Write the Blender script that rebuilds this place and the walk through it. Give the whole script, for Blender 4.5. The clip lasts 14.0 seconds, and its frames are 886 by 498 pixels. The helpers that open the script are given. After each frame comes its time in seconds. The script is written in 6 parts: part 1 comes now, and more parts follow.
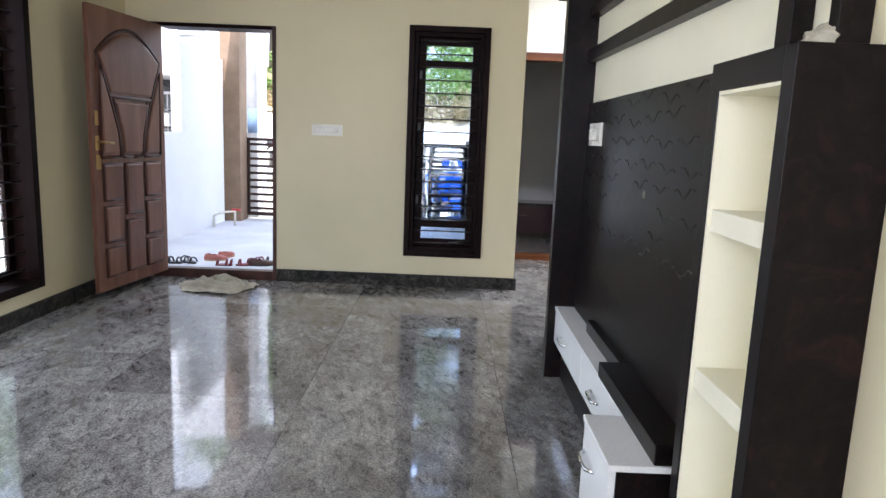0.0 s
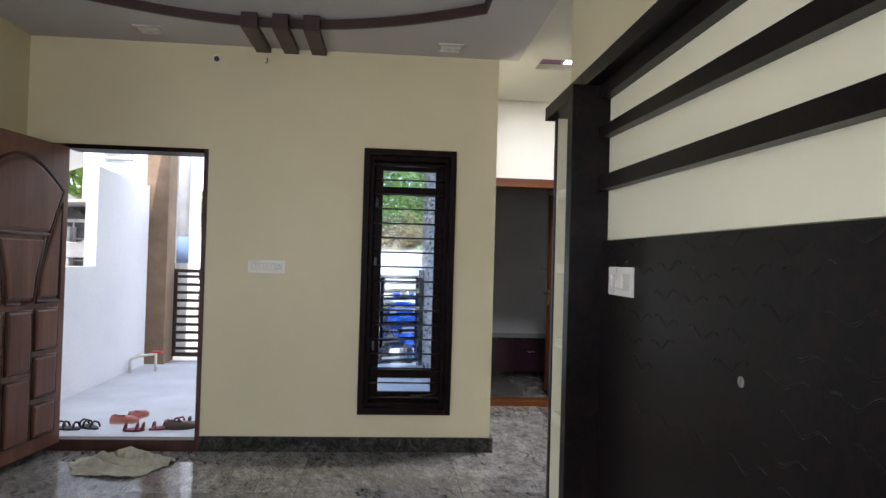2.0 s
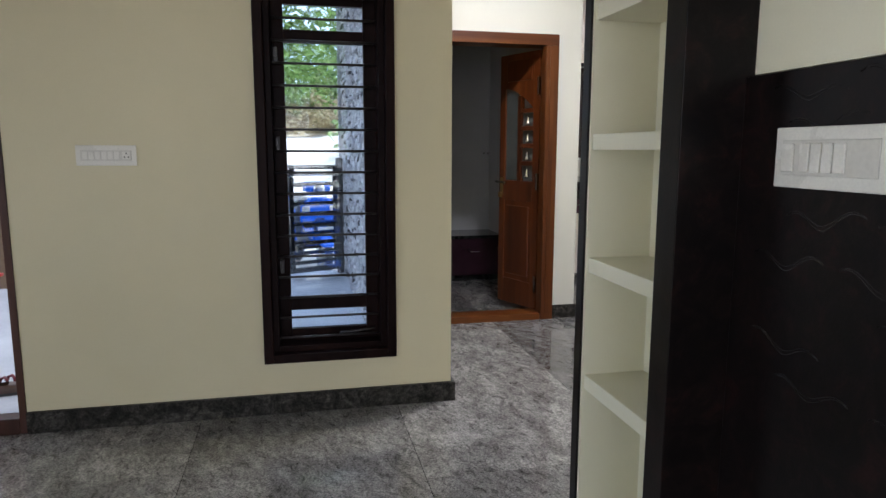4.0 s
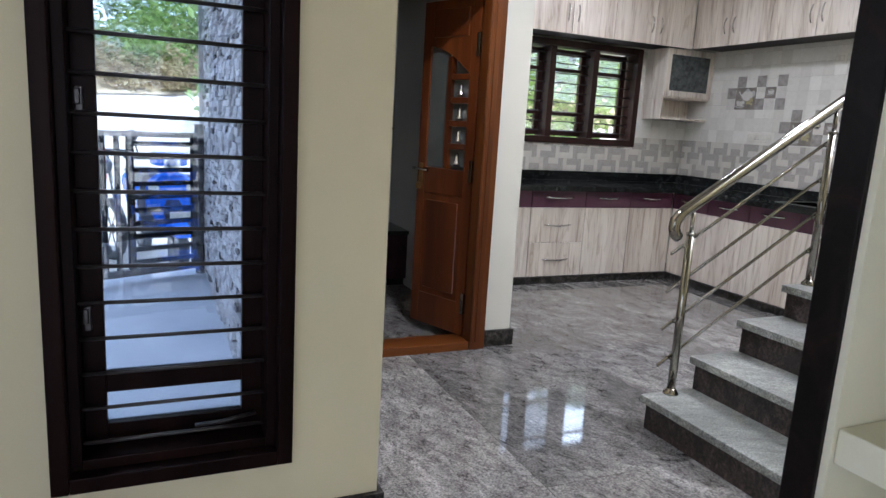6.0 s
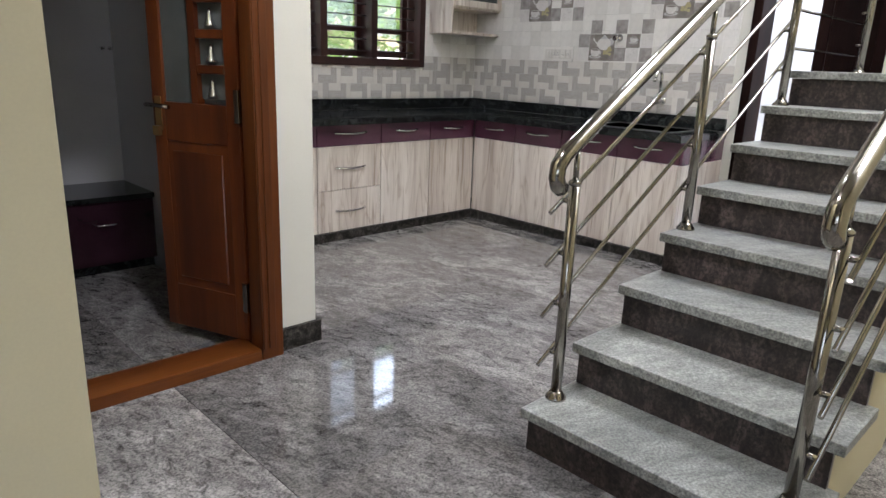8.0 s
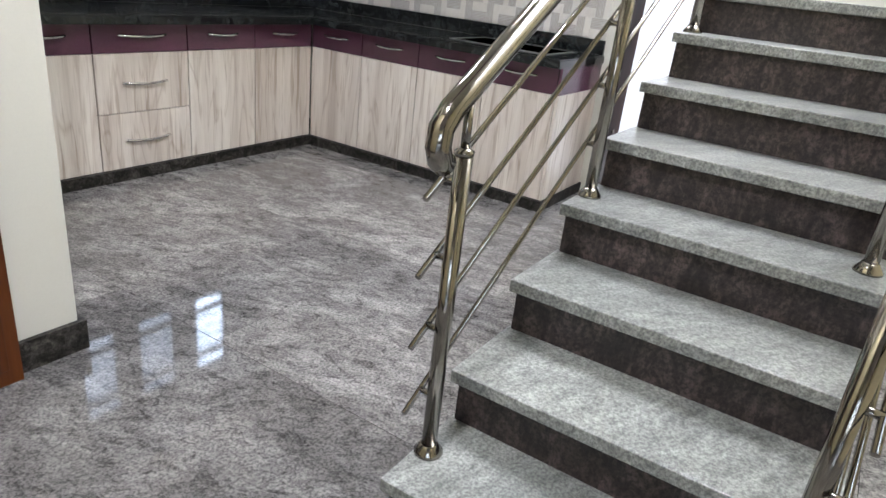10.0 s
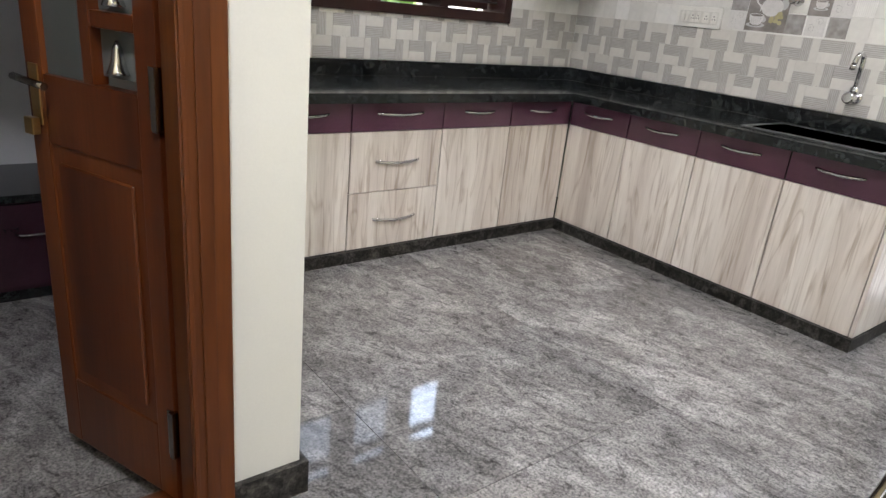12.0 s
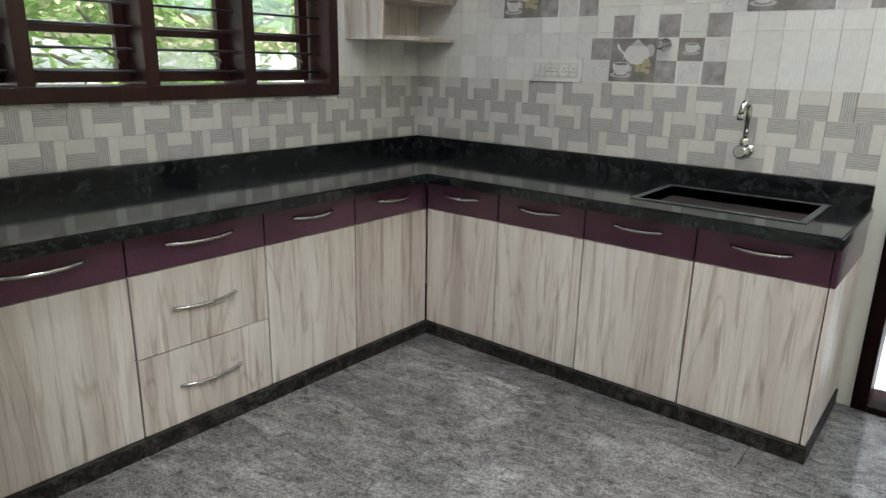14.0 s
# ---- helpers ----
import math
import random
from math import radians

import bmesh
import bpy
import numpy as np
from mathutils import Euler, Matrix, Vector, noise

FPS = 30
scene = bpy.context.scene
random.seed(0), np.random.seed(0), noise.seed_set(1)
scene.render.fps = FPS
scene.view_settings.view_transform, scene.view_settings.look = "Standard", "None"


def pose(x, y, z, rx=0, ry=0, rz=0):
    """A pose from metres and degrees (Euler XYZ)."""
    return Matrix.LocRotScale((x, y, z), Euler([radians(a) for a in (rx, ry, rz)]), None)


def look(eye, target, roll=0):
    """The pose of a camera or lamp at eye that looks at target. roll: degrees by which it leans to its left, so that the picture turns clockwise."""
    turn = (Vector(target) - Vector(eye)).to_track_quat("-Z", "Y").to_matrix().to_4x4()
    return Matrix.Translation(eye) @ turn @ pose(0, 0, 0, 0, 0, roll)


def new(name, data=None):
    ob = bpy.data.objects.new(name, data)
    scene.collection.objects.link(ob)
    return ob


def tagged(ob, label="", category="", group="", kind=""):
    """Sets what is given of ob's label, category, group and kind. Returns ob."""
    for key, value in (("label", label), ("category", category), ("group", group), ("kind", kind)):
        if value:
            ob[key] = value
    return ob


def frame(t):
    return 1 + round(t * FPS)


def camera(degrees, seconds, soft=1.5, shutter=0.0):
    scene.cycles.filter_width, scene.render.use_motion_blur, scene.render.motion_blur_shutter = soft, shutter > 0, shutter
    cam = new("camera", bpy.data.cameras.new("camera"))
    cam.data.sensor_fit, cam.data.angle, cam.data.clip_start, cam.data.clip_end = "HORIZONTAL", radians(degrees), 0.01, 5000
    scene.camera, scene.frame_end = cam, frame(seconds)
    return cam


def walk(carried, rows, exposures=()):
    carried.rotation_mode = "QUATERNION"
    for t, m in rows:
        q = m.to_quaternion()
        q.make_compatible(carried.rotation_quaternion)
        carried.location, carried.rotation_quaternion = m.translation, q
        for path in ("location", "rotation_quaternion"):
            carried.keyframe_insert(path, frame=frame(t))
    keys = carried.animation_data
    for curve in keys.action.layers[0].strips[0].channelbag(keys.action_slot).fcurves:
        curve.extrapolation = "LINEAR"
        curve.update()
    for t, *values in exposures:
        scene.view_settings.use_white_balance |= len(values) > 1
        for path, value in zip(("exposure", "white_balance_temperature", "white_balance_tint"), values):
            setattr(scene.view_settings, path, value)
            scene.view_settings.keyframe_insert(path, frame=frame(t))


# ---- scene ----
cam = camera(67.7, 14.0)
LIGHT = [
    (0, 1.22, 5900, 18), (0.4, 0.80, 5900, 18), (1.5, 0.74, 6100, 18), (2.5, 0.70, 6100, 17), (3, 0.65, 6000, 16), (3.5, 0.62, 6100, 16), (6, 0.76, 5800, 18), (6.5, 0.73, 5750, 17),
    (7, 0.64, 5900, 17), (7.5, 0.94, 6150, 17), (8, 0.86, 6050, 18), (8.5, 1.1, 5950, 18), (11, 1.12, 6000, 16), (12, 1.16, 6150, 17), (12.5, 1.02, 6100, 16), (13, 0.52, 5900, 12), (13.5, 0.65, 5950, 12), (14, 0.70, 6000, 11)]
PATH = [
    (0, (-0.265, -0.035, 1.236), (-0.271, 1.937, 0.906), 2.3),
    (0.5, (-0.304, 0.064, 1.306), (-0.099, 2.052, 1.237), 2.6),
    (1, (-0.277, 0.289, 1.336), (-0.125, 2.281, 1.431), 3.1),
    (1.5, (-0.319, 0.487, 1.348), (-0.2, 2.478, 1.504), 4.2),
    (2, (-0.422, 0.771, 1.34), (-0.26, 2.764, 1.375), 1.6),
    (2.5, (-0.461, 1.105, 1.307), (-0.272, 3.096, 1.299), 0.9),
    (3, (-0.453, 1.453, 1.291), (-0.237, 3.434, 1.118), 2.0),
    (3.5, (-0.505, 1.793, 1.287), (-0.122, 3.743, 1.059), 0.5),
    (3.7, (-0.471, 1.949, 1.289), (-0.072, 3.89, 1.023), 0.3),
    (5.8, (-0.362, 3.378, 1.306), (0.415, 5.189, 0.961), 2.4),
    (6, (-0.341, 3.493, 1.306), (0.457, 5.29, 0.942), 3.4),
    (6.5, (-0.269, 3.802, 1.296), (0.632, 5.546, 0.909), 2.3),
    (7, (-0.127, 4.075, 1.272), (0.841, 5.775, 0.855), 2.1),
    (7.5, (0.004, 4.282, 1.274), (1.141, 5.854, 0.789), 3.2),
    (8, (0.095, 4.505, 1.247), (1.443, 5.881, 0.709), 2.2),
    (8.5, (0.223, 4.69, 1.227), (1.653, 5.933, 0.587), 1.5),
    (8.7, (0.3, 4.757, 1.231), (1.773, 5.93, 0.557), 1.3),
    (10.8, (0.838, 5.199, 1.226), (2.435, 6.109, 0.437), 8.1),
    (11, (0.858, 5.249, 1.21), (2.355, 6.31, 0.415), 8.6),
    (11.5, (0.906, 5.390, 1.205), (2.191, 6.716, 0.448), 8.9),
    (12, (0.981, 5.581, 1.289), (2.176, 7.028, 0.598), 5.9),
    (12.5, (1.122, 5.734, 1.314), (2.433, 7.111, 0.694), 2.6),
    (13, (1.315, 5.884, 1.322), (2.766, 7.117, 0.711), 4.0),
    (13.5, (1.471, 6.069, 1.341), (3.016, 7.187, 0.738), 3.7),
    (14, (1.641, 6.172, 1.394), (3.134, 7.387, 0.849), 1.2),
]
walk(cam, [(t, look(eye, target, roll)) for t, eye, target, roll in PATH], LIGHT)

# ---- world, sun, lights, exposure ----
world = bpy.data.worlds.new("sky")
scene.world = world
world.use_nodes = True
wn = world.node_tree.nodes
sky = wn.new("ShaderNodeTexSky")
sky.sky_type, sky.sun_disc = "NISHITA", False
sky.sun_elevation, sky.sun_rotation = radians(57), radians(167)
sky.dust_density = 3.0
# bright thin cloud over most of the sky
cloud_place, cloud, cloud_mask, cloud_mix = wn.new("ShaderNodeTexCoord"), wn.new("ShaderNodeTexNoise"), wn.new("ShaderNodeMapRange"), wn.new("ShaderNodeMix")
cloud.inputs["Scale"].default_value, cloud.inputs["Detail"].default_value = 3.0, 6.0
cloud_mask.inputs[1].default_value, cloud_mask.inputs[2].default_value = 0.3, 0.6
cloud_mask.inputs[3].default_value, cloud_mask.inputs[4].default_value = 0.35, 0.95
cloud_mix.data_type = "RGBA"
cloud_mix.inputs[7].default_value = (15.5, 17.0, 19.0, 1)
world.node_tree.links.new(cloud_place.outputs["Generated"], cloud.inputs["Vector"])
world.node_tree.links.new(cloud.outputs["Fac"], cloud_mask.inputs[0])
world.node_tree.links.new(cloud_mask.outputs[0], cloud_mix.inputs[0])
world.node_tree.links.new(sky.outputs[0], cloud_mix.inputs[6])
world.node_tree.links.new(cloud_mix.outputs[2], wn["Background"].inputs[0])
wn["Background"].inputs[1].default_value = 0.15
sun = new("sun", bpy.data.lights.new("sun", "SUN"))
sun.data.energy, sun.data.angle, sun.data.color = 5.0, radians(0.6), (1.0, 0.95, 0.87)
sun.matrix_world = look((0, 0, 20), (-0.12 * 20, 0.53 * 20, 20 - 0.84 * 20))


def area_lamp(name, eye, target, w, h, watts, colour=(1, 1, 1)):
    lamp = new(name, bpy.data.lights.new(name, "AREA"))
    lamp.data.shape, lamp.data.size, lamp.data.size_y = "RECTANGLE", w, h
    lamp.data.energy, lamp.data.color = watts, colour
    lamp.matrix_world = look(eye, target)
    return lamp


# hidden area lamps added for the daylight of the openings: an assumed, unseen back window as main fill, left window of
# the living room, front door and window, kitchen window, yard door, stairwell
area_lamp("sky_light_back_window", (-1.3, -2.25, 1.6), (-0.6, 2.0, 1.2), 2.2, 1.6, 44, (0.95, 0.97, 1.0))
area_lamp("sky_light_left_window", (-3.12, 2.0, 1.35), (0.4, 2.0, 1.2), 1.6, 1.7, 14, (0.92, 0.96, 1.0))
area_lamp("sky_light_front", (-1.4, 6.2, 2.75), (-1.2, 5.2, 0.5), 2.6, 0.7, 14, (0.86, 0.93, 1.0))
# extra lamp in the open air, out of view, that brightens the porch wall
area_lamp("sky_light_porch", (-1.3, 8.3, 3.3), (-3.1, 7.0, 0.6), 1.6, 1.0, 170, (0.80, 0.88, 1.0))
area_lamp("sky_light_kitchen_window", (3.2, 10.1, 3.7), (3.2, 8.0, 0.9), 2.2, 0.9, 140, (0.93, 0.97, 1.0))
# unseen lamp added so the right sash mirrors brightly in the floor
area_lamp("sky_light_kitchen_sash", (5.2, 10.7, 3.0), (3.5, 8.2, 0.9), 0.7, 0.9, 14, (0.74, 0.85, 1.0))
area_lamp("sky_light_yard", (6.1, 6.1, 2.6), (4.8, 6.15, 0.8), 0.9, 0.9, 40, (0.93, 0.97, 1.0))
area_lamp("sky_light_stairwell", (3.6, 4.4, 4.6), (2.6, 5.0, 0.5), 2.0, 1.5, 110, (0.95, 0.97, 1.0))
# the square LED panels of lobby and kitchen
LEDS = [(0.95, 5.73, 31), (3.0, 6.7, 10), (3.0, 7.7, 10)]
for lx, ly, watts in LEDS:
    area_lamp("led_light", (lx, ly, 2.868 if lx < 2.3 else 2.85), (lx, ly, 0), 0.16, 0.16, watts, (0.97, 0.98, 1.0))



# ---- materials ----
def nodes_of(name, rough=0.5, metal=0.0, coat=0.0, shine=0.5):
    m = bpy.data.materials.new(name)
    m.use_nodes = True
    nt = m.node_tree
    b = nt.nodes["Principled BSDF"]
    b.inputs["Roughness"].default_value, b.inputs["Metallic"].default_value = rough, metal
    b.inputs["Coat Weight"].default_value, b.inputs["Specular IOR Level"].default_value = coat, shine
    b.inputs["Coat Roughness"].default_value = 0.05
    return m, nt, b


def noise_at(nt, vector, scale, detail=4.0, rough=0.55, distort=0.0):
    n = nt.nodes.new("ShaderNodeTexNoise")
    n.inputs["Scale"].default_value, n.inputs["Detail"].default_value = scale, detail
    n.inputs["Roughness"].default_value, n.inputs["Distortion"].default_value = rough, distort
    nt.links.new(vector, n.inputs["Vector"])
    return n.outputs["Fac"]


def ramp_of(nt, value, *stops):
    r = nt.nodes.new("ShaderNodeValToRGB")
    while len(r.color_ramp.elements) < len(stops):
        r.color_ramp.elements.new(0.5)
    for e, (at, c) in zip(r.color_ramp.elements, stops):
        e.position, e.color = at, (*c, 1)
    nt.links.new(value, r.inputs[0])
    return r.outputs[0]


def place_of(nt, stretch=(1, 1, 1), turn=(0, 0, 0), shift=0.0):
    tc, mp = nt.nodes.new("ShaderNodeTexCoord"), nt.nodes.new("ShaderNodeMapping")
    mp.inputs["Scale"].default_value = stretch
    mp.inputs["Rotation"].default_value = [radians(a) for a in turn]
    nt.links.new(tc.outputs["Object"], mp.inputs["Vector"])
    if not shift:
        return mp.outputs[0]
    oi, ml, ad = nt.nodes.new("ShaderNodeObjectInfo"), nt.nodes.new("ShaderNodeMath"), nt.nodes.new("ShaderNodeVectorMath")
    ml.operation, ml.inputs[1].default_value = "MULTIPLY", shift
    nt.links.new(oi.outputs["Random"], ml.inputs[0])
    nt.links.new(mp.outputs[0], ad.inputs[0])
    nt.links.new(ml.outputs[0], ad.inputs[1])
    return ad.outputs[0]


def bump_into(nt, b, height, strength=0.2, distance=0.002):
    bp = nt.nodes.new("ShaderNodeBump")
    bp.inputs["Strength"].default_value, bp.inputs["Distance"].default_value = strength, distance
    nt.links.new(height, bp.inputs["Height"])
    nt.links.new(bp.outputs[0], b.inputs["Normal"])


def mixed(nt, a, c, fac, mode="MIX"):
    m = nt.nodes.new("ShaderNodeMix")
    m.data_type, m.blend_type = "RGBA", mode
    if isinstance(fac, float):
        m.inputs[0].default_value = fac
    else:
        nt.links.new(fac, m.inputs[0])
    for socket, v in ((m.inputs[6], a), (m.inputs[7], c)):
        if isinstance(v, tuple):
            socket.default_value = (*v, 1)
        else:
            nt.links.new(v, socket)
    return m.outputs[2]


def surface(name, low, high, scale=6.0, rough=0.5, metal=0.0, coat=0.0, fine=90.0, bump=0.15, stretch=(1, 1, 1), turn=(0, 0, 0), shift=0.0, vary=0.05, shine=0.5, speckle=0.25):
    """A plain surface with broad and fine variation and a slight relief."""
    m, nt, b = nodes_of(name, rough, metal, coat, shine)
    v = place_of(nt, stretch, turn, shift)
    broad, grain = noise_at(nt, v, scale, 5), noise_at(nt, v, fine, 3)
    c = ramp_of(nt, broad, (0.3, low), (0.7, high))
    c = mixed(nt, c, ramp_of(nt, grain, (0.3, (0.6, 0.6, 0.6)), (0.7, (1.0, 1.0, 1.0))), speckle, "MULTIPLY")
    nt.links.new(c, b.inputs["Base Color"])
    if vary:
        mr = nt.nodes.new("ShaderNodeMapRange")
        mr.inputs[3].default_value, mr.inputs[4].default_value = max(0.02, rough - vary), rough + vary
        nt.links.new(broad, mr.inputs[0])
        nt.links.new(mr.outputs[0], b.inputs["Roughness"])
    if bump:
        bump_into(nt, b, grain, bump, 0.001)
    return m


def wood(name, dark, mid, light, rough=0.35, axis=2, scale=9.0, coat=0.2, bump=0.12, shift=7.0, ring=14.0, shine=0.5):
    """Streaky grain that runs along one axis."""
    m, nt, b = nodes_of(name, rough, 0.0, coat, shine)
    st = [1.0, 1.0, 1.0]
    st[axis] = 0.07
    v = place_of(nt, st, (0, 0, 0), shift)
    broad = noise_at(nt, v, scale, 3, 0.5, 0.6)
    streak = noise_at(nt, v, scale * ring, 3, 0.6, 0.2)
    c = ramp_of(nt, broad, (0.28, dark), (0.5, mid), (0.72, light))
    c = mixed(nt, c, ramp_of(nt, streak, (0.3, (0.62, 0.6, 0.58)), (0.62, (1.0, 1.0, 1.0))), 0.55, "MULTIPLY")
    nt.links.new(c, b.inputs["Base Color"])
    bump_into(nt, b, streak, bump, 0.0006)
    return m


def streaked(nt, angle, stretch, shift):
    """Object coordinates, shifted for each object, turned about z, then squeezed along the streak."""
    v = place_of(nt, (1, 1, 1), (0, 0, angle), shift)
    mp = nt.nodes.new("ShaderNodeMapping")
    mp.inputs["Scale"].default_value = stretch
    if shift:
        oi, ml, vr = nt.nodes.new("ShaderNodeObjectInfo"), nt.nodes.new("ShaderNodeMath"), nt.nodes.new("ShaderNodeVectorRotate")
        vr.rotation_type = "Z_AXIS"
        ml.operation, ml.inputs[1].default_value = "MULTIPLY", 0.3
        nt.links.new(oi.outputs["Random"], ml.inputs[0])
        nt.links.new(v, vr.inputs["Vector"])
        nt.links.new(ml.outputs[0], vr.inputs["Angle"])
        v = vr.outputs[0]
    nt.links.new(v, mp.inputs["Vector"])
    return mp.outputs[0]


def granite(name, low, mid, high, rough, stretch, angle, scale=7.0, speck=120.0, shift=9.0, dark=(0.25, 0.25, 0.25), slab=0.0, shine=0.5, fleck=0.6, streak=0.75, tear=3.0):
    """Polished stone: drifting streaks, torn dark flecks along them and small crystals."""
    m, nt, b = nodes_of(name, rough, shine=shine)
    v, v0 = streaked(nt, angle, stretch, shift), place_of(nt, (1, 1, 1), (0, 0, 0), shift)
    cloud = noise_at(nt, v, scale, 8, 0.66, 1.3)
    torn = noise_at(nt, v, scale * tear, 7, 0.78, 0.9)
    crystal = noise_at(nt, v0, speck, 3, 0.7)
    wide = noise_at(nt, v0, 1.3, 3, 0.5)
    c = ramp_of(nt, cloud, (0.38, low), (0.5, mid), (0.62, high))
    c = mixed(nt, c, ramp_of(nt, torn, (0.36, (0.3, 0.29, 0.28)), (0.47, (0.92, 0.92, 0.92)), (0.64, (1.4, 1.4, 1.38))), streak, "MULTIPLY")
    c = mixed(nt, c, ramp_of(nt, crystal, (0.38, dark), (0.49, (0.93, 0.93, 0.93)), (0.63, (1.55, 1.55, 1.51))), fleck, "MULTIPLY")
    c = mixed(nt, c, ramp_of(nt, wide, (0.35, (0.78, 0.78, 0.78)), (0.65, (1.12, 1.11, 1.09))), 0.8, "MULTIPLY")
    if slab:
        oi = nt.nodes.new("ShaderNodeObjectInfo")
        c = mixed(nt, c, ramp_of(nt, oi.outputs["Random"], (0.0, (1 - slab,) * 3), (1.0, (1 + slab * 0.5,) * 3)), 1.0, "MULTIPLY")
    nt.links.new(c, b.inputs["Base Color"])
    mr = nt.nodes.new("ShaderNodeMapRange")
    mr.inputs[3].default_value, mr.inputs[4].default_value = rough * 0.7, rough * 1.5
    nt.links.new(wide, mr.inputs[0])
    nt.links.new(mr.outputs[0], b.inputs["Roughness"])
    return m


def laminate(name):
    """Dark wenge foil with faint reddish flower-like blotches."""
    m, nt, b = nodes_of(name, 0.3, shine=0.14)
    v = place_of(nt)
    bloom, vein, grain = noise_at(nt, v, 13.0, 6, 0.7, 1.2), noise_at(nt, v, 38.0, 4, 0.6, 0.8), noise_at(nt, v, 160.0, 3)
    c = ramp_of(nt, bloom, (0.44, (0.0048, 0.0037, 0.0035)), (0.56, (0.0088, 0.0058, 0.0053)), (0.64, (0.0165, 0.0075, 0.0066)))
    c = mixed(nt, c, ramp_of(nt, vein, (0.35, (0.65, 0.65, 0.65)), (0.65, (1.15, 1.12, 1.1))), 0.6, "MULTIPLY")
    nt.links.new(c, b.inputs["Base Color"])
    mr = nt.nodes.new("ShaderNodeMapRange")
    mr.inputs[3].default_value, mr.inputs[4].default_value = 0.24, 0.42
    nt.links.new(bloom, mr.inputs[0])
    nt.links.new(mr.outputs[0], b.inputs["Roughness"])
    bump_into(nt, b, mixed(nt, vein, grain, 0.5), 0.35, 0.001)
    return m


CREAM = surface("cream_wall_paint", (0.565, 0.51, 0.33), (0.65, 0.588, 0.388), 0.9, 0.62, fine=220, bump=0.05, speckle=0.09)
WHITE = surface("white_wall_paint", (0.56, 0.55, 0.475), (0.62, 0.61, 0.53), 0.9, 0.6, fine=220, bump=0.05, speckle=0.08)
IVORY = surface("ivory_shelf_paint", (0.70, 0.665, 0.50), (0.77, 0.735, 0.56), 1.5, 0.4, fine=200, bump=0.05, speckle=0.07)
CEILING = surface("ceiling_paint", (0.44, 0.42, 0.405), (0.50, 0.475, 0.46), 1.0, 0.7, fine=160, bump=0.05, speckle=0.07)
FLOOR_STONE = granite("polished_grey_granite", (0.132, 0.126, 0.119), (0.182, 0.174, 0.165), (0.245, 0.236, 0.225), 0.05, (1.0, 0.5, 1), -27, 4.6, 115.0, slab=0.34, shine=0.46, fleck=0.6, streak=0.92, tear=6.0)
TREAD_STONE = granite("pale_green_granite", (0.195, 0.202, 0.186), (0.235, 0.243, 0.223), (0.29, 0.298, 0.276), 0.3, (0.35, 1, 1), 20, 9.0, 120.0, dark=(0.45, 0.45, 0.45), fleck=0.75, streak=0.5)
RISER_STONE = granite("dark_brown_granite", (0.015, 0.0105, 0.0098), (0.036, 0.0255, 0.0235), (0.075, 0.056, 0.051), 0.3, (1, 1, 0.5), 20, 16.0, 75.0, fleck=0.9, tear=4.0)
SKIRT_STONE = granite("dark_grey_skirting_granite", (0.012, 0.011, 0.0095), (0.03, 0.0275, 0.024), (0.066, 0.061, 0.053), 0.45, (1, 1, 1), 0, 12.0, 90.0, shine=0.12)
BLACK_STONE = granite("black_worktop_granite", (0.0052, 0.00585, 0.00585), (0.0091, 0.0104, 0.0104), (0.026, 0.02925, 0.02795), 0.08, (1, 1, 1), 0, 14.0, 150.0)
DARK_LAMINATE = laminate("dark_wenge_laminate")
DARK_WOOD = wood("dark_window_wood", (0.005, 0.0022, 0.0019), (0.010, 0.0043, 0.0037), (0.018, 0.0078, 0.006), 0.42, 2, 8.0, 0.0, shine=0.05)
KITCHEN_WINDOW_WOOD = wood("reddish_brown_window_wood", (0.017, 0.0062, 0.005), (0.027, 0.0098, 0.0077), (0.04, 0.0145, 0.011), 0.35, 2, 8.0, 0.05, shine=0.3)
TEAK = wood("polished_teak", (0.042, 0.0094, 0.0022), (0.078, 0.0186, 0.004), (0.12, 0.033, 0.0075), 0.3, 2, 7.0, 0.15, shine=0.35)
FRAME_TEAK = wood("orange_brown_frame_wood", (0.046, 0.0112, 0.0024), (0.092, 0.0255, 0.0048), (0.15, 0.048, 0.0092), 0.38, 2, 7.0, 0.05, shine=0.3)
FRAME_TEAK_X = wood("orange_brown_lintel_wood", (0.046, 0.0112, 0.0024), (0.092, 0.0255, 0.0048), (0.15, 0.048, 0.0092), 0.38, 0, 7.0, 0.05, shine=0.3)
MAIN_WOOD = wood("carved_main_door_wood", (0.105, 0.044, 0.026), (0.155, 0.068, 0.042), (0.205, 0.098, 0.063), 0.4, 2, 8.0, 0.0, shine=0.35)
# darker and redder than the door panels, so the mouldings stand out
GROOVE_WOOD = wood("dark_reddish_wood", (0.03, 0.010, 0.006), (0.05, 0.018, 0.011), (0.075, 0.028, 0.017), 0.45, 2, 8.0, 0.0, shine=0.3)


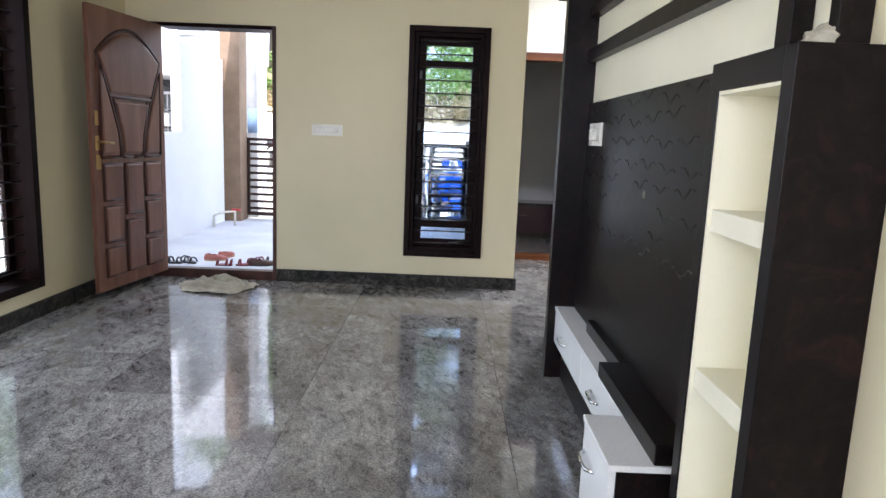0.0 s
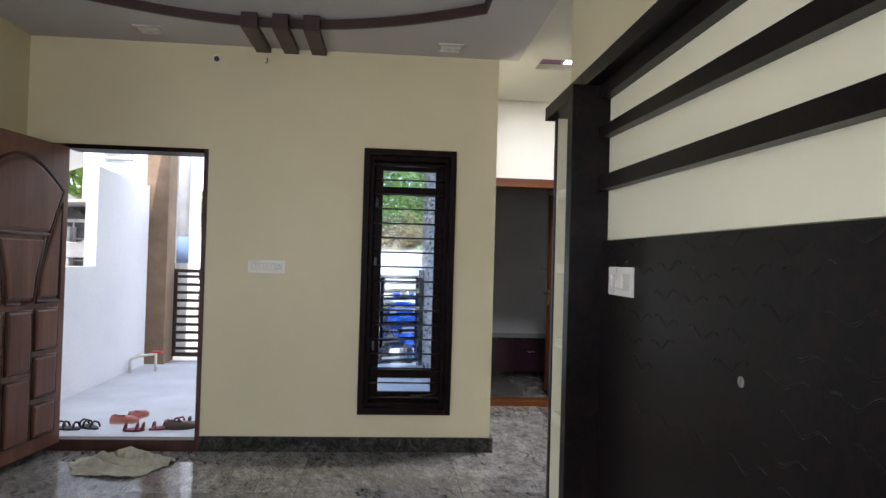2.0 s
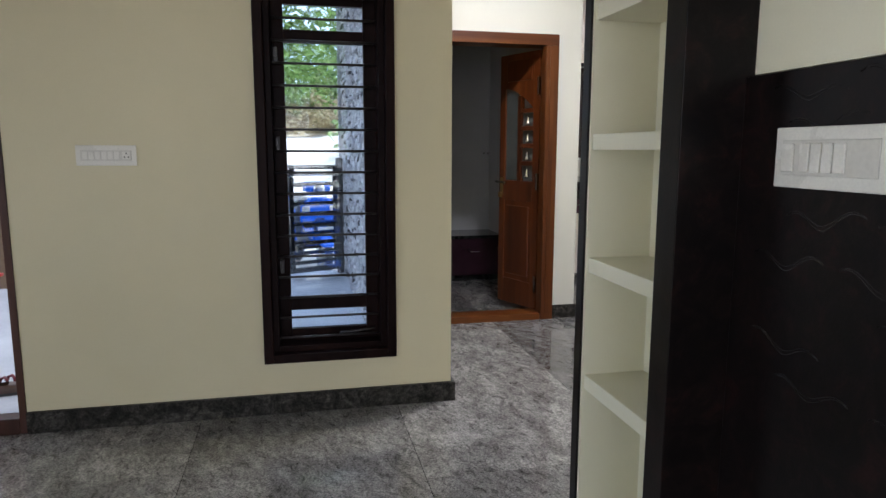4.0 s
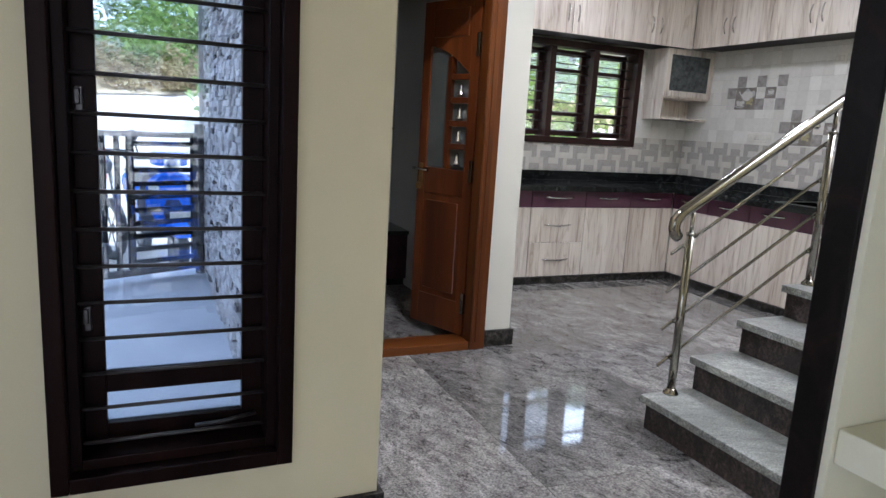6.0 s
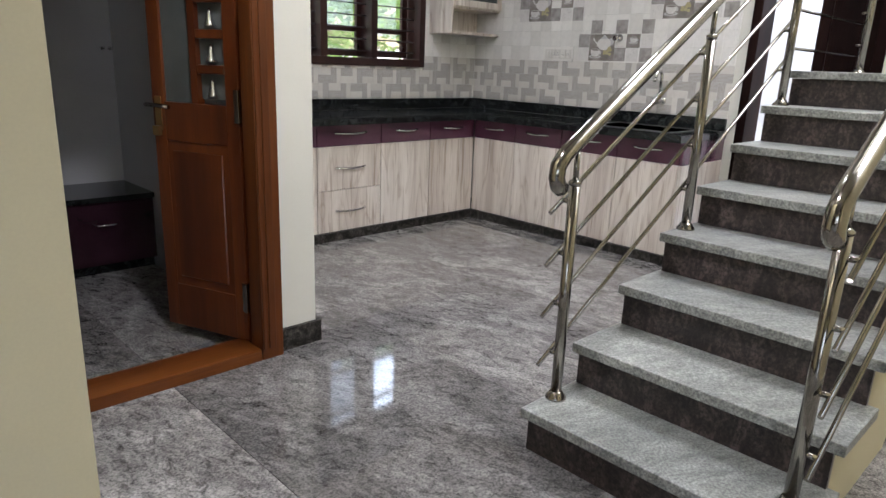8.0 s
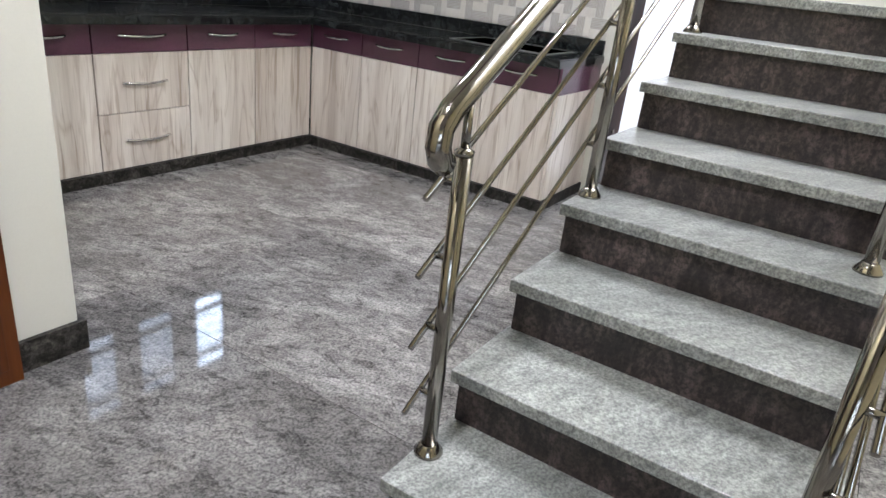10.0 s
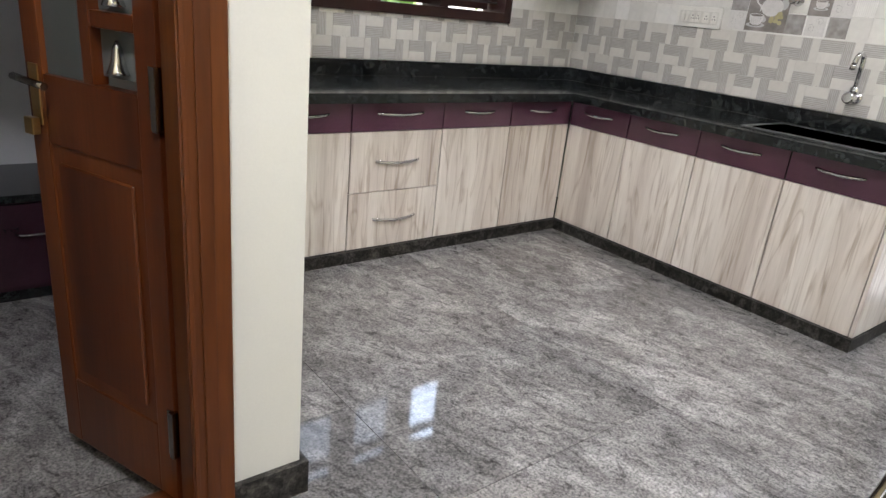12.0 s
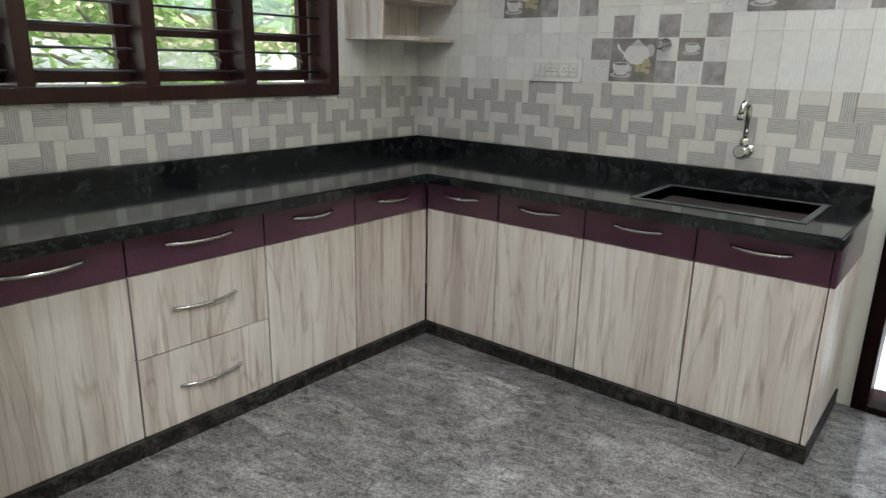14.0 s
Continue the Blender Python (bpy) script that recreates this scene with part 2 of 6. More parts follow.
def ash_laminate(name):
    """Pale boards: broad wavering bands, thin brown hairlines and a fine pore grain, all running upright."""
    m, nt, b = nodes_of(name, 0.34)
    v = place_of(nt, (1, 1, 0.06), (0, 0, 0), 11.0)
    v2 = place_of(nt, (1, 1, 0.1), (0, 0, 0), 11.0)
    band, arch, hair, pore = noise_at(nt, v, 8.0, 3, 0.5, 0.4), noise_at(nt, v2, 5.0, 2, 0.5, 2.2), noise_at(nt, v, 30.0, 3, 0.6, 0.3), noise_at(nt, v, 150.0, 2)
    c = ramp_of(nt, band, (0.32, (0.50, 0.43, 0.36)), (0.48, (0.64, 0.575, 0.495)), (0.66, (0.74, 0.685, 0.60)))
    c = mixed(nt, c, ramp_of(nt, arch, (0.47, (1, 1, 1)), (0.5, (0.72, 0.67, 0.62)), (0.53, (1, 1, 1))), 0.7, "MULTIPLY")
    c = mixed(nt, c, ramp_of(nt, hair, (0.34, (0.62, 0.56, 0.5)), (0.44, (1, 1, 1))), 0.8, "MULTIPLY")
    c = mixed(nt, c, ramp_of(nt, pore, (0.3, (0.85, 0.84, 0.82)), (0.6, (1, 1, 1))), 0.6, "MULTIPLY")
    nt.links.new(c, b.inputs["Base Color"])
    bump_into(nt, b, hair, 0.05, 0.0004)
    return m


ASH = ash_laminate("pale_ash_laminate")
PURPLE = surface("plum_gloss_laminate", (0.082, 0.028, 0.05), (0.115, 0.042, 0.07), 4.0, 0.2, fine=240, bump=0.05, coat=0.3, speckle=0.6)
WHITE_GLOSS = surface("white_gloss_laminate", (0.74, 0.74, 0.7), (0.8, 0.8, 0.76), 3.0, 0.22, fine=150, bump=0.02)
STEEL = surface("polished_stainless_steel", (0.27, 0.25, 0.215), (0.36, 0.335, 0.29), 5.0, 0.13, 1.0, fine=150, bump=0.02)
CHROME = surface("chrome", (0.7, 0.7, 0.7), (0.8, 0.8, 0.8), 5.0, 0.1, 1.0, fine=150, bump=0.0)
BRASS = surface("aged_brass", (0.42, 0.27, 0.1), (0.55, 0.36, 0.15), 9.0, 0.3, 1.0, fine=150, bump=0.05)
PLASTIC = surface("white_switch_plastic", (0.66, 0.64, 0.57), (0.72, 0.70, 0.63), 6.0, 0.28, fine=200, bump=0.0)
BLACK_IRON = surface("black_painted_iron", (0.02, 0.018, 0.017), (0.035, 0.03, 0.028), 9.0, 0.4, fine=120, bump=0.1)
CONCRETE = surface("pale_porch_cement", (0.42, 0.44, 0.48), (0.54, 0.56, 0.60), 2.2, 0.65, fine=60, bump=0.2)
PLASTER = surface("whitewashed_plaster", (0.70, 0.72, 0.74), (0.80, 0.81, 0.82), 1.0, 0.75, fine=80, bump=0.15)
YARD_PLASTER = surface("greyish_yard_plaster", (0.56, 0.565, 0.58), (0.72, 0.725, 0.74), 1.6, 0.75, fine=60, bump=0.3)


def glass_material(name, colour=(1, 1, 1), rough=0.0, clear=0.85):
    m, nt, b = nodes_of(name, rough)
    b.inputs["Base Color"].default_value = (*colour, 1)
    b.inputs["Transmission Weight"].default_value = 1.0
    b.inputs["IOR"].default_value = 1.45
    tr, mx = nt.nodes.new("ShaderNodeBsdfTransparent"), nt.nodes.new("ShaderNodeMixShader")
    tr.inputs[0].default_value = (*colour, 1)
    mx.inputs[0].default_value = clear
    out = nt.nodes["Material Output"]
    nt.links.new(b.outputs[0], mx.inputs[1])
    nt.links.new(tr.outputs[0], mx.inputs[2])
    nt.links.new(mx.outputs[0], out.inputs[0])
    return m


GLASS = glass_material("clear_window_glass", (0.93, 0.96, 0.96))
TINTED_GLASS = glass_material("faintly_blue_window_glass", (0.76, 0.85, 0.95))


# ---- building helpers ----
def box(bm, x0, y0, z0, x1, y1, z1, bevel=0.0):
    x0, x1, y0, y1, z0, z1 = min(x0, x1), max(x0, x1), min(y0, y1), max(y0, y1), min(z0, z1), max(z0, z1)
    v = [bm.verts.new(p) for p in ((x0, y0, z0), (x1, y0, z0), (x1, y1, z0), (x0, y1, z0), (x0, y0, z1), (x1, y0, z1), (x1, y1, z1), (x0, y1, z1))]
    f = [bm.faces.new([v[i] for i in q]) for q in ((3, 2, 1, 0), (4, 5, 6, 7), (0, 1, 5, 4), (1, 2, 6, 5), (2, 3, 7, 6), (3, 0, 4, 7))]
    if bevel:
        edges = {e for g in f for e in g.edges}
        bmesh.ops.bevel(bm, geom=list(edges), offset=bevel, segments=2, affect="EDGES", profile=0.6)
    return bm


def boxes(*rows, bevel=0.0):
    bm = bmesh.new()
    for r in rows:
        box(bm, *r, bevel=bevel)
    return bm


def prism(bm, outline, axis, a, b, bevel=0.0):
    """A flat outline pushed along an axis from a to b; its points fill the other two axes in order."""
    def at(p, d):
        q = list(p)
        q.insert(axis, d)
        return q
    lo, hi = [bm.verts.new(at(p, a)) for p in outline], [bm.verts.new(at(p, b)) for p in outline]
    n = len(outline)
    faces = [bm.faces.new(lo), bm.faces.new(hi[::-1])] + [bm.faces.new((lo[i], hi[i], hi[(i + 1) % n], lo[(i + 1) % n])) for i in range(n)]
    bmesh.ops.recalc_face_normals(bm, faces=faces)
    if bevel:
        bmesh.ops.bevel(bm, geom=list({e for f in faces for e in f.edges}), offset=bevel, segments=1, affect="EDGES")
    return bm


def tube(bm, points, radius, sides=10, caps=True):
    """A round bar through points; radius is one number or one for each point."""
    pts = [Vector(p) for p in points]
    rad = radius if isinstance(radius, (list, tuple)) else [radius] * len(pts)
    rings, side = [], None
    for i, p in enumerate(pts):
        way = (pts[min(i + 1, len(pts) - 1)] - pts[max(i - 1, 0)]).normalized()
        if side is None:
            side = way.orthogonal().normalized()
        side = (side - way * side.dot(way)).normalized()
        up = way.cross(side)
        rings.append([bm.verts.new(p + rad[i] * (math.cos(a) * side + math.sin(a) * up)) for a in (2 * math.pi * k / sides for k in range(sides))])
    for r, s in zip(rings, rings[1:]):
        for k in range(sides):
            f = bm.faces.new((r[k], r[(k + 1) % sides], s[(k + 1) % sides], s[k]))
            f.smooth = True
    if caps:
        bm.faces.new(rings[0][::-1]), bm.faces.new(rings[-1])
    return bm


def lathe(bm, centre, profile, sides=20, axis=2):
    """Rings of (radius, height) round an axis through centre."""
    rings = []
    for r, h in profile:
        ring = []
        for k in range(sides):
            a = 2 * math.pi * k / sides
            q = [r * math.cos(a), r * math.sin(a)]
            q.insert(axis, h)
            ring.append(bm.verts.new(Vector(centre) + Vector(q)))
        rings.append(ring)
    faces = []
    for r, s in zip(rings, rings[1:]):
        for k in range(sides):
            f = bm.faces.new((r[k], r[(k + 1) % sides], s[(k + 1) % sides], s[k]))
            f.smooth = True
            faces.append(f)
    faces += [bm.faces.new(rings[0][::-1]), bm.faces.new(rings[-1])]
    bmesh.ops.recalc_face_normals(bm, faces=faces)
    return bm


def solid(name, bm, material, base=(0, 0, 0)):
    """A mesh object whose points are given in the world, with its origin at base."""
    mesh = bpy.data.meshes.new(name)
    bmesh.ops.translate(bm, verts=bm.verts, vec=-Vector(base))
    bm.to_mesh(mesh)
    bm.free()
    mesh.materials.append(material)
    ob = new(name, mesh)
    ob.location = base
    return ob


def thing(name, base, label, category, group="", kind=""):
    ob = new(name)
    ob.location, ob.empty_display_size = base, 0.1
    return tagged(ob, label, category, group, kind)


def world_base(ob):
    return Vector(ob.location) + (world_base(ob.parent) if ob.parent else Vector((0, 0, 0)))


def part(name, bm, material, parent, label=""):
    """One mesh under a thing or a part, its points given in the world."""
    ob = solid(name, bm, material, world_base(parent))
    ob.location = (0, 0, 0)
    ob.parent = parent
    return tagged(ob, label) if label else ob


def structure(name, bm, material, label, category):
    return tagged(solid(name, bm, material), label, category, "", "structure")


# ---- walls, floor, ceiling ----
TOP = 3.05
X_LEFT, Y_FRONT, X_TV, Y_BACK = -2.87, 5.41, 0.425, -2.2
DOOR = (-2.75, -1.675, 0.0, 2.06)
WIN = (-0.614, 0.034, 0.258, 2.11)

wall_front = structure("wall_front", boxes(
    (X_LEFT - 0.2, Y_FRONT, -0.1, DOOR[0], 5.60, TOP), (DOOR[0], Y_FRONT, DOOR[3], DOOR[1], 5.60, TOP),
    (DOOR[1], Y_FRONT, -0.1, WIN[0], 5.60, TOP), (WIN[0], Y_FRONT, -0.1, WIN[1], 5.60, WIN[2]),
    (WIN[0], Y_FRONT, WIN[3], WIN[1], 5.60, TOP), (WIN[1], Y_FRONT, -0.1, 0.32, 5.60, TOP)), CREAM,
    "cream painted plaster wall with entrance door and tall window", "wall")
wall_left = structure("wall_left", boxes(
    (-3.07, Y_BACK - 0.2, -0.1, X_LEFT, 0.9, TOP), (-3.07, 0.9, -0.1, X_LEFT, 4.13, 0.19), (-3.07, 0.9, 2.11, X_LEFT, 4.13, TOP),
    (-3.07, 4.13, -0.1, X_LEFT, Y_FRONT, TOP)), CREAM, "cream painted plaster side wall with a wide barred window", "wall")
wall_back = structure("wall_back", boxes(
    (-3.07, Y_BACK - 0.2, -0.1, -2.4, Y_BACK, TOP), (-2.4, Y_BACK - 0.2, -0.1, -0.2, Y_BACK, 0.8), (-2.4, Y_BACK - 0.2, 2.4, -0.2, Y_BACK, TOP),
    (-0.2, Y_BACK - 0.2, -0.1, 6.4, Y_BACK, TOP)), CREAM, "plain cream wall closing the living room", "wall")
wall_lobby = structure("wall_lobby", boxes((0.06, 5.60, -0.1, 0.32, 9.2, TOP)), CREAM, "cream wall end beside the lobby", "wall")
wall_tv = structure("wall_tv", boxes((0.46, 1.125, -0.1, 0.70, 3.41, TOP), (0.61, 3.41, -0.1, 0.70, 3.984, 2.126), (0.46, 3.41, 2.126, 0.70, 4.0, TOP), (0.498, Y_BACK, -0.1, 0.70, 1.125, TOP)), CREAM, "cream wall carrying the dark television panel", "wall")
wall_store = structure("wall_store", boxes(
    (0.32, 6.925, -0.1, 0.48, 7.05, TOP), (0.48, 6.925, 2.13, 1.47, 7.05, TOP), (1.47, 6.925, -0.1, 1.664, 7.05, TOP)), WHITE,
    "white wall with a teak door to a small room", "wall")
wall_partition = structure("wall_partition", boxes((1.555, 7.05, -0.1, 1.664, 9.12, TOP)), WHITE, "white wall between small room and kitchen", "wall")
KWIN = (2.05, 4.09, 1.215, 2.16)
wall_kitchen_back = structure("wall_kitchen_back", boxes(
    (0.32, 8.93, -0.1, KWIN[0], 9.12, TOP), (KWIN[0], 8.93, -0.1, KWIN[1], 9.12, KWIN[2]),
    (KWIN[0], 8.93, KWIN[3], KWIN[1], 9.12, TOP), (KWIN[1], 8.93, -0.1, 4.95, 9.12, TOP)), WHITE, "kitchen wall with a wide barred window", "wall")
YARD = (5.62, 6.42, 2.1)
wall_kitchen_side = structure("wall_kitchen_side", boxes(
    (4.75, YARD[1], -0.1, 4.95, 8.93, TOP), (4.75, YARD[0], YARD[2], 4.95, YARD[1], TOP), (4.75, 2.6, -0.1, 4.95, YARD[0], TOP)), WHITE,
    "white kitchen wall with the door to the yard", "wall")
wall_stairs = structure("wall_stairs", boxes((0.66, 3.4, -0.1, 6.4, 3.6, TOP)), CREAM, "plain cream wall behind the staircase", "wall")

floor = structure("floor", boxes((-3.07, Y_BACK - 0.2, -0.2, 4.95, 9.12, -0.02)), SKIRT_STONE, "dark bed of the polished grey granite floor", "floor")

# upper slab, and the dropped ceiling at the front with its crescent recess
ceiling_slab = structure("ceiling_slab", boxes((-3.07, Y_BACK - 0.2, TOP, 2.5, 9.12, TOP + 0.15), (2.5, Y_BACK - 0.2, TOP, 4.95, 3.6, TOP + 0.15), (2.5, 5.8, TOP, 4.95, 9.12, TOP + 0.15)), CEILING, "pale painted ceiling slab", "ceiling")
ARC = [(-2.43 + 2.535 * i / 24, 4.56 + 0.45 * (1 - (2 * i / 24 - 1) ** 2)) for i in range(25)]


def dropped_ceiling():
    bm = bmesh.new()
    lo, hi = 2.78, 2.84
    prism(bm, [(X_LEFT, 3.5), (0.46, 3.5), (0.46, 4.165), (X_LEFT, 4.165)], 2, lo, hi)
    prism(bm, [(X_LEFT, 4.165), (-2.43, 4.165), (-2.43, 4.56), (X_LEFT, 4.56)], 2, lo, hi)
    prism(bm, [(0.105, 4.165), (0.46, 4.165), (0.46, 4.56), (0.105, 4.56)], 2, lo, hi)
    for (xa, ya), (xb, yb) in zip(ARC, ARC[1:]):
        prism(bm, [(xa, ya), (xb, yb), (xb, Y_FRONT), (xa, Y_FRONT)], 2, lo, hi)
    prism(bm, [(X_LEFT, 4.56), (-2.43, 4.56), (-2.43, Y_FRONT), (X_LEFT, Y_FRONT)], 2, lo, hi)
    prism(bm, [(0.105, 4.56), (0.46, 4.56), (0.46, Y_FRONT), (0.105, Y_FRONT)], 2, lo, hi)
    box(bm, X_LEFT, 3.5, hi, 0.46, Y_FRONT, hi + 0.03)
    return bm


ceiling_drop = structure("ceiling_drop", dropped_ceiling(), CEILING, "dropped ceiling with a crescent recess", "ceiling")
def lobby_ceiling():
    """White dropped ceiling with a plum recessed strip, open over the stairs."""
    return boxes((0.46, 4.0, 2.87, 0.68, 6.91, 2.93), (0.68, 4.0, 2.87, 2.5, 5.62, 2.93), (0.68, 5.88, 2.87, 4.75, 6.91, 2.93), (2.5, 5.80, 2.87, 4.75, 5.88, 2.93),
                 (1.685, 6.91, 2.87, 4.75, 8.93, 2.93), (2.3, 5.62, 2.87, 2.5, 5.88, 2.93), (0.32, 5.41, 2.87, 0.46, 6.91, 2.93))


ceiling_lobby = structure("ceiling_lobby", lobby_ceiling(), WHITE, "white dropped lobby ceiling", "ceiling")
PLUM_PAINT = surface("plum_ceiling_paint", (0.16, 0.055, 0.13), (0.2, 0.075, 0.165), 3.0, 0.5)
ceiling_strip = structure("ceiling_strip", boxes((0.68, 5.62, 2.915, 2.3, 5.88, 2.93)), PLUM_PAINT, "plum painted recess in the lobby ceiling", "ceiling")
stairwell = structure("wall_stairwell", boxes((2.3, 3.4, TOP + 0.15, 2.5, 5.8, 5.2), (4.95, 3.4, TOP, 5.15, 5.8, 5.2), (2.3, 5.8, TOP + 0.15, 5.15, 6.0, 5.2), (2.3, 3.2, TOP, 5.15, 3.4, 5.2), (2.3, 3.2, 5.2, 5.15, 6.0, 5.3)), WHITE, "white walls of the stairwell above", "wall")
fascia = structure("trim_fascia", boxes((X_LEFT, 3.47, 2.775, 0.46, 3.498, TOP)), CREAM, "cream edge of the dropped ceiling", "trim")

# skirting
skirt = structure("baseboard", boxes(
    (DOOR[1] + 0.002, 5.39, 0, 0.34, 5.409, 0.1), (0.322, 5.41, 0, 0.34, 6.85, 0.1),
    (X_LEFT + 0.001, Y_BACK, 0, X_LEFT + 0.02, Y_FRONT - 0.02, 0.1), (X_LEFT, 5.39, 0, DOOR[0] - 0.002, 5.409, 0.1),
    (1.47, 6.906, 0, 1.683, 6.924, 0.1), (1.665, 6.924, 0, 1.683, 8.3, 0.1), (0.482, Y_BACK, 0, 0.497, 1.10, 0.1)), SKIRT_STONE,
    "dark grey granite skirting along the walls", "skirting")

# grey lining of the small room, and the storey above that shades the porch
GREY_LINING = surface("dull_grey_wall_tile", (0.36, 0.36, 0.35), (0.43, 0.43, 0.42), 1.5, 0.3, fine=120, bump=0.05, speckle=0.1)
lining = structure("wall_lining", boxes((0.321, 8.918, 0, 1.554, 8.929, 2.6), (1.543, 7.051, 0, 1.554, 8.917, 2.6), (0.321, 7.051, 0, 0.332, 8.917, 2.6), (0.321, 7.051, 2.6, 1.554, 8.929, 2.63)), GREY_LINING, "dull grey tiled lining of the small room", "wall")
upper_storey = structure("wall_upper_storey", boxes((-3.07, 5.45, TOP + 0.15, 2.29, 5.6, 6.3), (-3.07, -2.4, TOP + 0.15, -2.9, 5.45, 6.3), (-3.07, -2.4, 6.3, 4.95, 5.6, 6.4)), PLASTER, "plain plastered upper storey", "wall")

# ---- floor slabs: shared meshes, one object each ----
def floor_slabs():
    """Columns of long slabs whose cross joints are staggered from column to column."""
    xs = [-2.87, -1.885, -0.915, 0.035, 0.985, 1.98, 2.972, 3.945, 4.75]
    cuts = ([-0.45, 1.5, 3.45], [-0.9, 1.1, 2.9, 4.6], [-0.45, 1.5, 3.45], [-0.9, 1.1, 2.9, 4.6, 6.93], [-0.45, 1.5, 3.45, 5.395, 7.2],
            [-0.9, 1.1, 2.9, 4.75, 6.66], [-0.45, 1.5, 3.6, 5.65, 7.575], [-0.9, 1.1, 2.9, 4.75, 6.66])
    made = {}
    for xa, xb, inner in zip(xs, xs[1:], cuts):
        ys = [-2.2] + inner + [5.395 if xb < 0 else 8.93]
        for ya, yb in zip(ys, ys[1:]):
            size = (round(xb - xa, 3), round(yb - ya, 3))
            if size not in made:
                bm = boxes((-size[0] / 2 + 0.0012, -size[1] / 2 + 0.0012, -0.02, size[0] / 2 - 0.0012, size[1] / 2 - 0.0012, 0))
                made[size] = bpy.data.meshes.new("slab")
                bm.to_mesh(made[size])
                bm.free()
                made[size].materials.append(FLOOR_STONE)
            ob = new("slab", made[size])
            ob.location, ob.parent = ((xa + xb) / 2, (ya + yb) / 2, 0), floor


floor_slabs()


# ---- living room ----
def ring_frame(x0, x1, z0, z1, y0, y1, w, bevel=0.004):
    return boxes((x0, y0, z0, x0 + w, y1, z1), (x1 - w, y0, z0, x1, y1, z1), (x0 + w, y0, z0, x1 - w, y1, z0 + w), (x0 + w, y0, z1 - w, x1 - w, y1, z1), bevel=bevel)


def front_window():
    x0, x1, z0, z1 = WIN
    w = thing("window_1", ((x0 + x1) / 2, 5.5, z0), "tall narrow dark wood window with horizontal iron bars", "window", kind="structure")
    part("window_frame", ring_frame(x0, x1, z0, z1, 5.385, 5.60, 0.045), DARK_WOOD, w)
    part("inner_lining", ring_frame(x0 + 0.045, x1 - 0.045, z0 + 0.045, z1 - 0.045, 5.43, 5.57, 0.03, 0.003), DARK_WOOD, w)
    a, b, c, d = x0 + 0.075, x1 - 0.075, z0 + 0.075, z1 - 0.075
    sash = part("sash", ring_frame(a, b, c, d, 5.525, 5.56, 0.06, 0.003), DARK_WOOD, w)
    part("rail_low", boxes((a + 0.06, 5.525, 0.49, b - 0.06, 5.56, 0.55), bevel=0.003), DARK_WOOD, w)
    part("rail_high", boxes((a + 0.06, 5.525, 1.80, b - 0.06, 5.56, 1.86), bevel=0.003), DARK_WOOD, w)
    for lo, hi in ((c + 0.06, 0.49), (0.55, 1.80), (1.86, d - 0.06)):
        p = part("pane", boxes((a + 0.06, 5.540, lo, b - 0.06, 5.544, hi)), TINTED_GLASS, sash)
        p.visible_shadow = False
    n = 17
    for i in range(n):
        z = c + 0.03 + (d - c - 0.06) * i / (n - 1)
        part("bar", tube(bmesh.new(), [(a - 0.02, 5.475, z), (b + 0.02, 5.475, z)], 0.006, 8), BLACK_IRON, w)
    part("stay", tube(bmesh.new(), [(b - 0.20, 5.50, c + 0.035), (b - 0.12, 5.495, c + 0.04), (b - 0.02, 5.50, c + 0.055)], 0.007, 6), BLACK_IRON, w)
    for z in (0.72, 1.32, 1.74):
        part("catch", boxes((a + 0.012, 5.505, z - 0.035, a + 0.03, 5.524, z + 0.035), (a + 0.01, 5.49, z - 0.012, a + 0.024, 5.506, z + 0.03), bevel=0.003), BLACK_IRON, w)


front_window()


def left_window():
    y0, y1, z0, z1 = 0.9, 4.13, 0.19, 2.11
    w = thing("window_2", (-2.95, 2.5, z0), "wide dark wood window with horizontal iron bars", "window", kind="structure")
    def ring(ya, yb, za, zb, xa, xb, t):
        return boxes((xa, ya, za, xb, ya + t, zb), (xa, yb - t, za, xb, yb, zb), (xa, ya + t, za, xb, yb - t, za + t), (xa, ya + t, zb - t, xb, yb - t, zb), bevel=0.004)
    part("window_frame", ring(y0, y1, z0, z1, -3.07, -2.845, 0.055), DARK_WOOD, w)
    step = (y1 - y0 - 0.11) / 4
    for i in range(4):
        a = y0 + 0.055 + i * step
        s = part("sash", ring(a + 0.01, a + step - 0.01, z0 + 0.06, z1 - 0.06, -3.02, -2.985, 0.06), DARK_WOOD, w)
        p = part("pane", boxes((-3.005, a + 0.07, z0 + 0.12, -3.001, a + step - 0.07, z1 - 0.12)), GLASS, s)
        p.visible_shadow = False
        if i:
            part("mullion", boxes((-3.03, a - 0.025, z0 + 0.055, -2.87, a + 0.025, z1 - 0.055), bevel=0.004), DARK_WOOD, w)
    for i in range(16):
        z = z0 + 0.12 + (z1 - z0 - 0.24) * i / 15
        part("bar", tube(bmesh.new(), [(-2.93, y0 + 0.03, z), (-2.93, y1 - 0.03, z)], 0.006, 8), BLACK_IRON, w)


left_window()


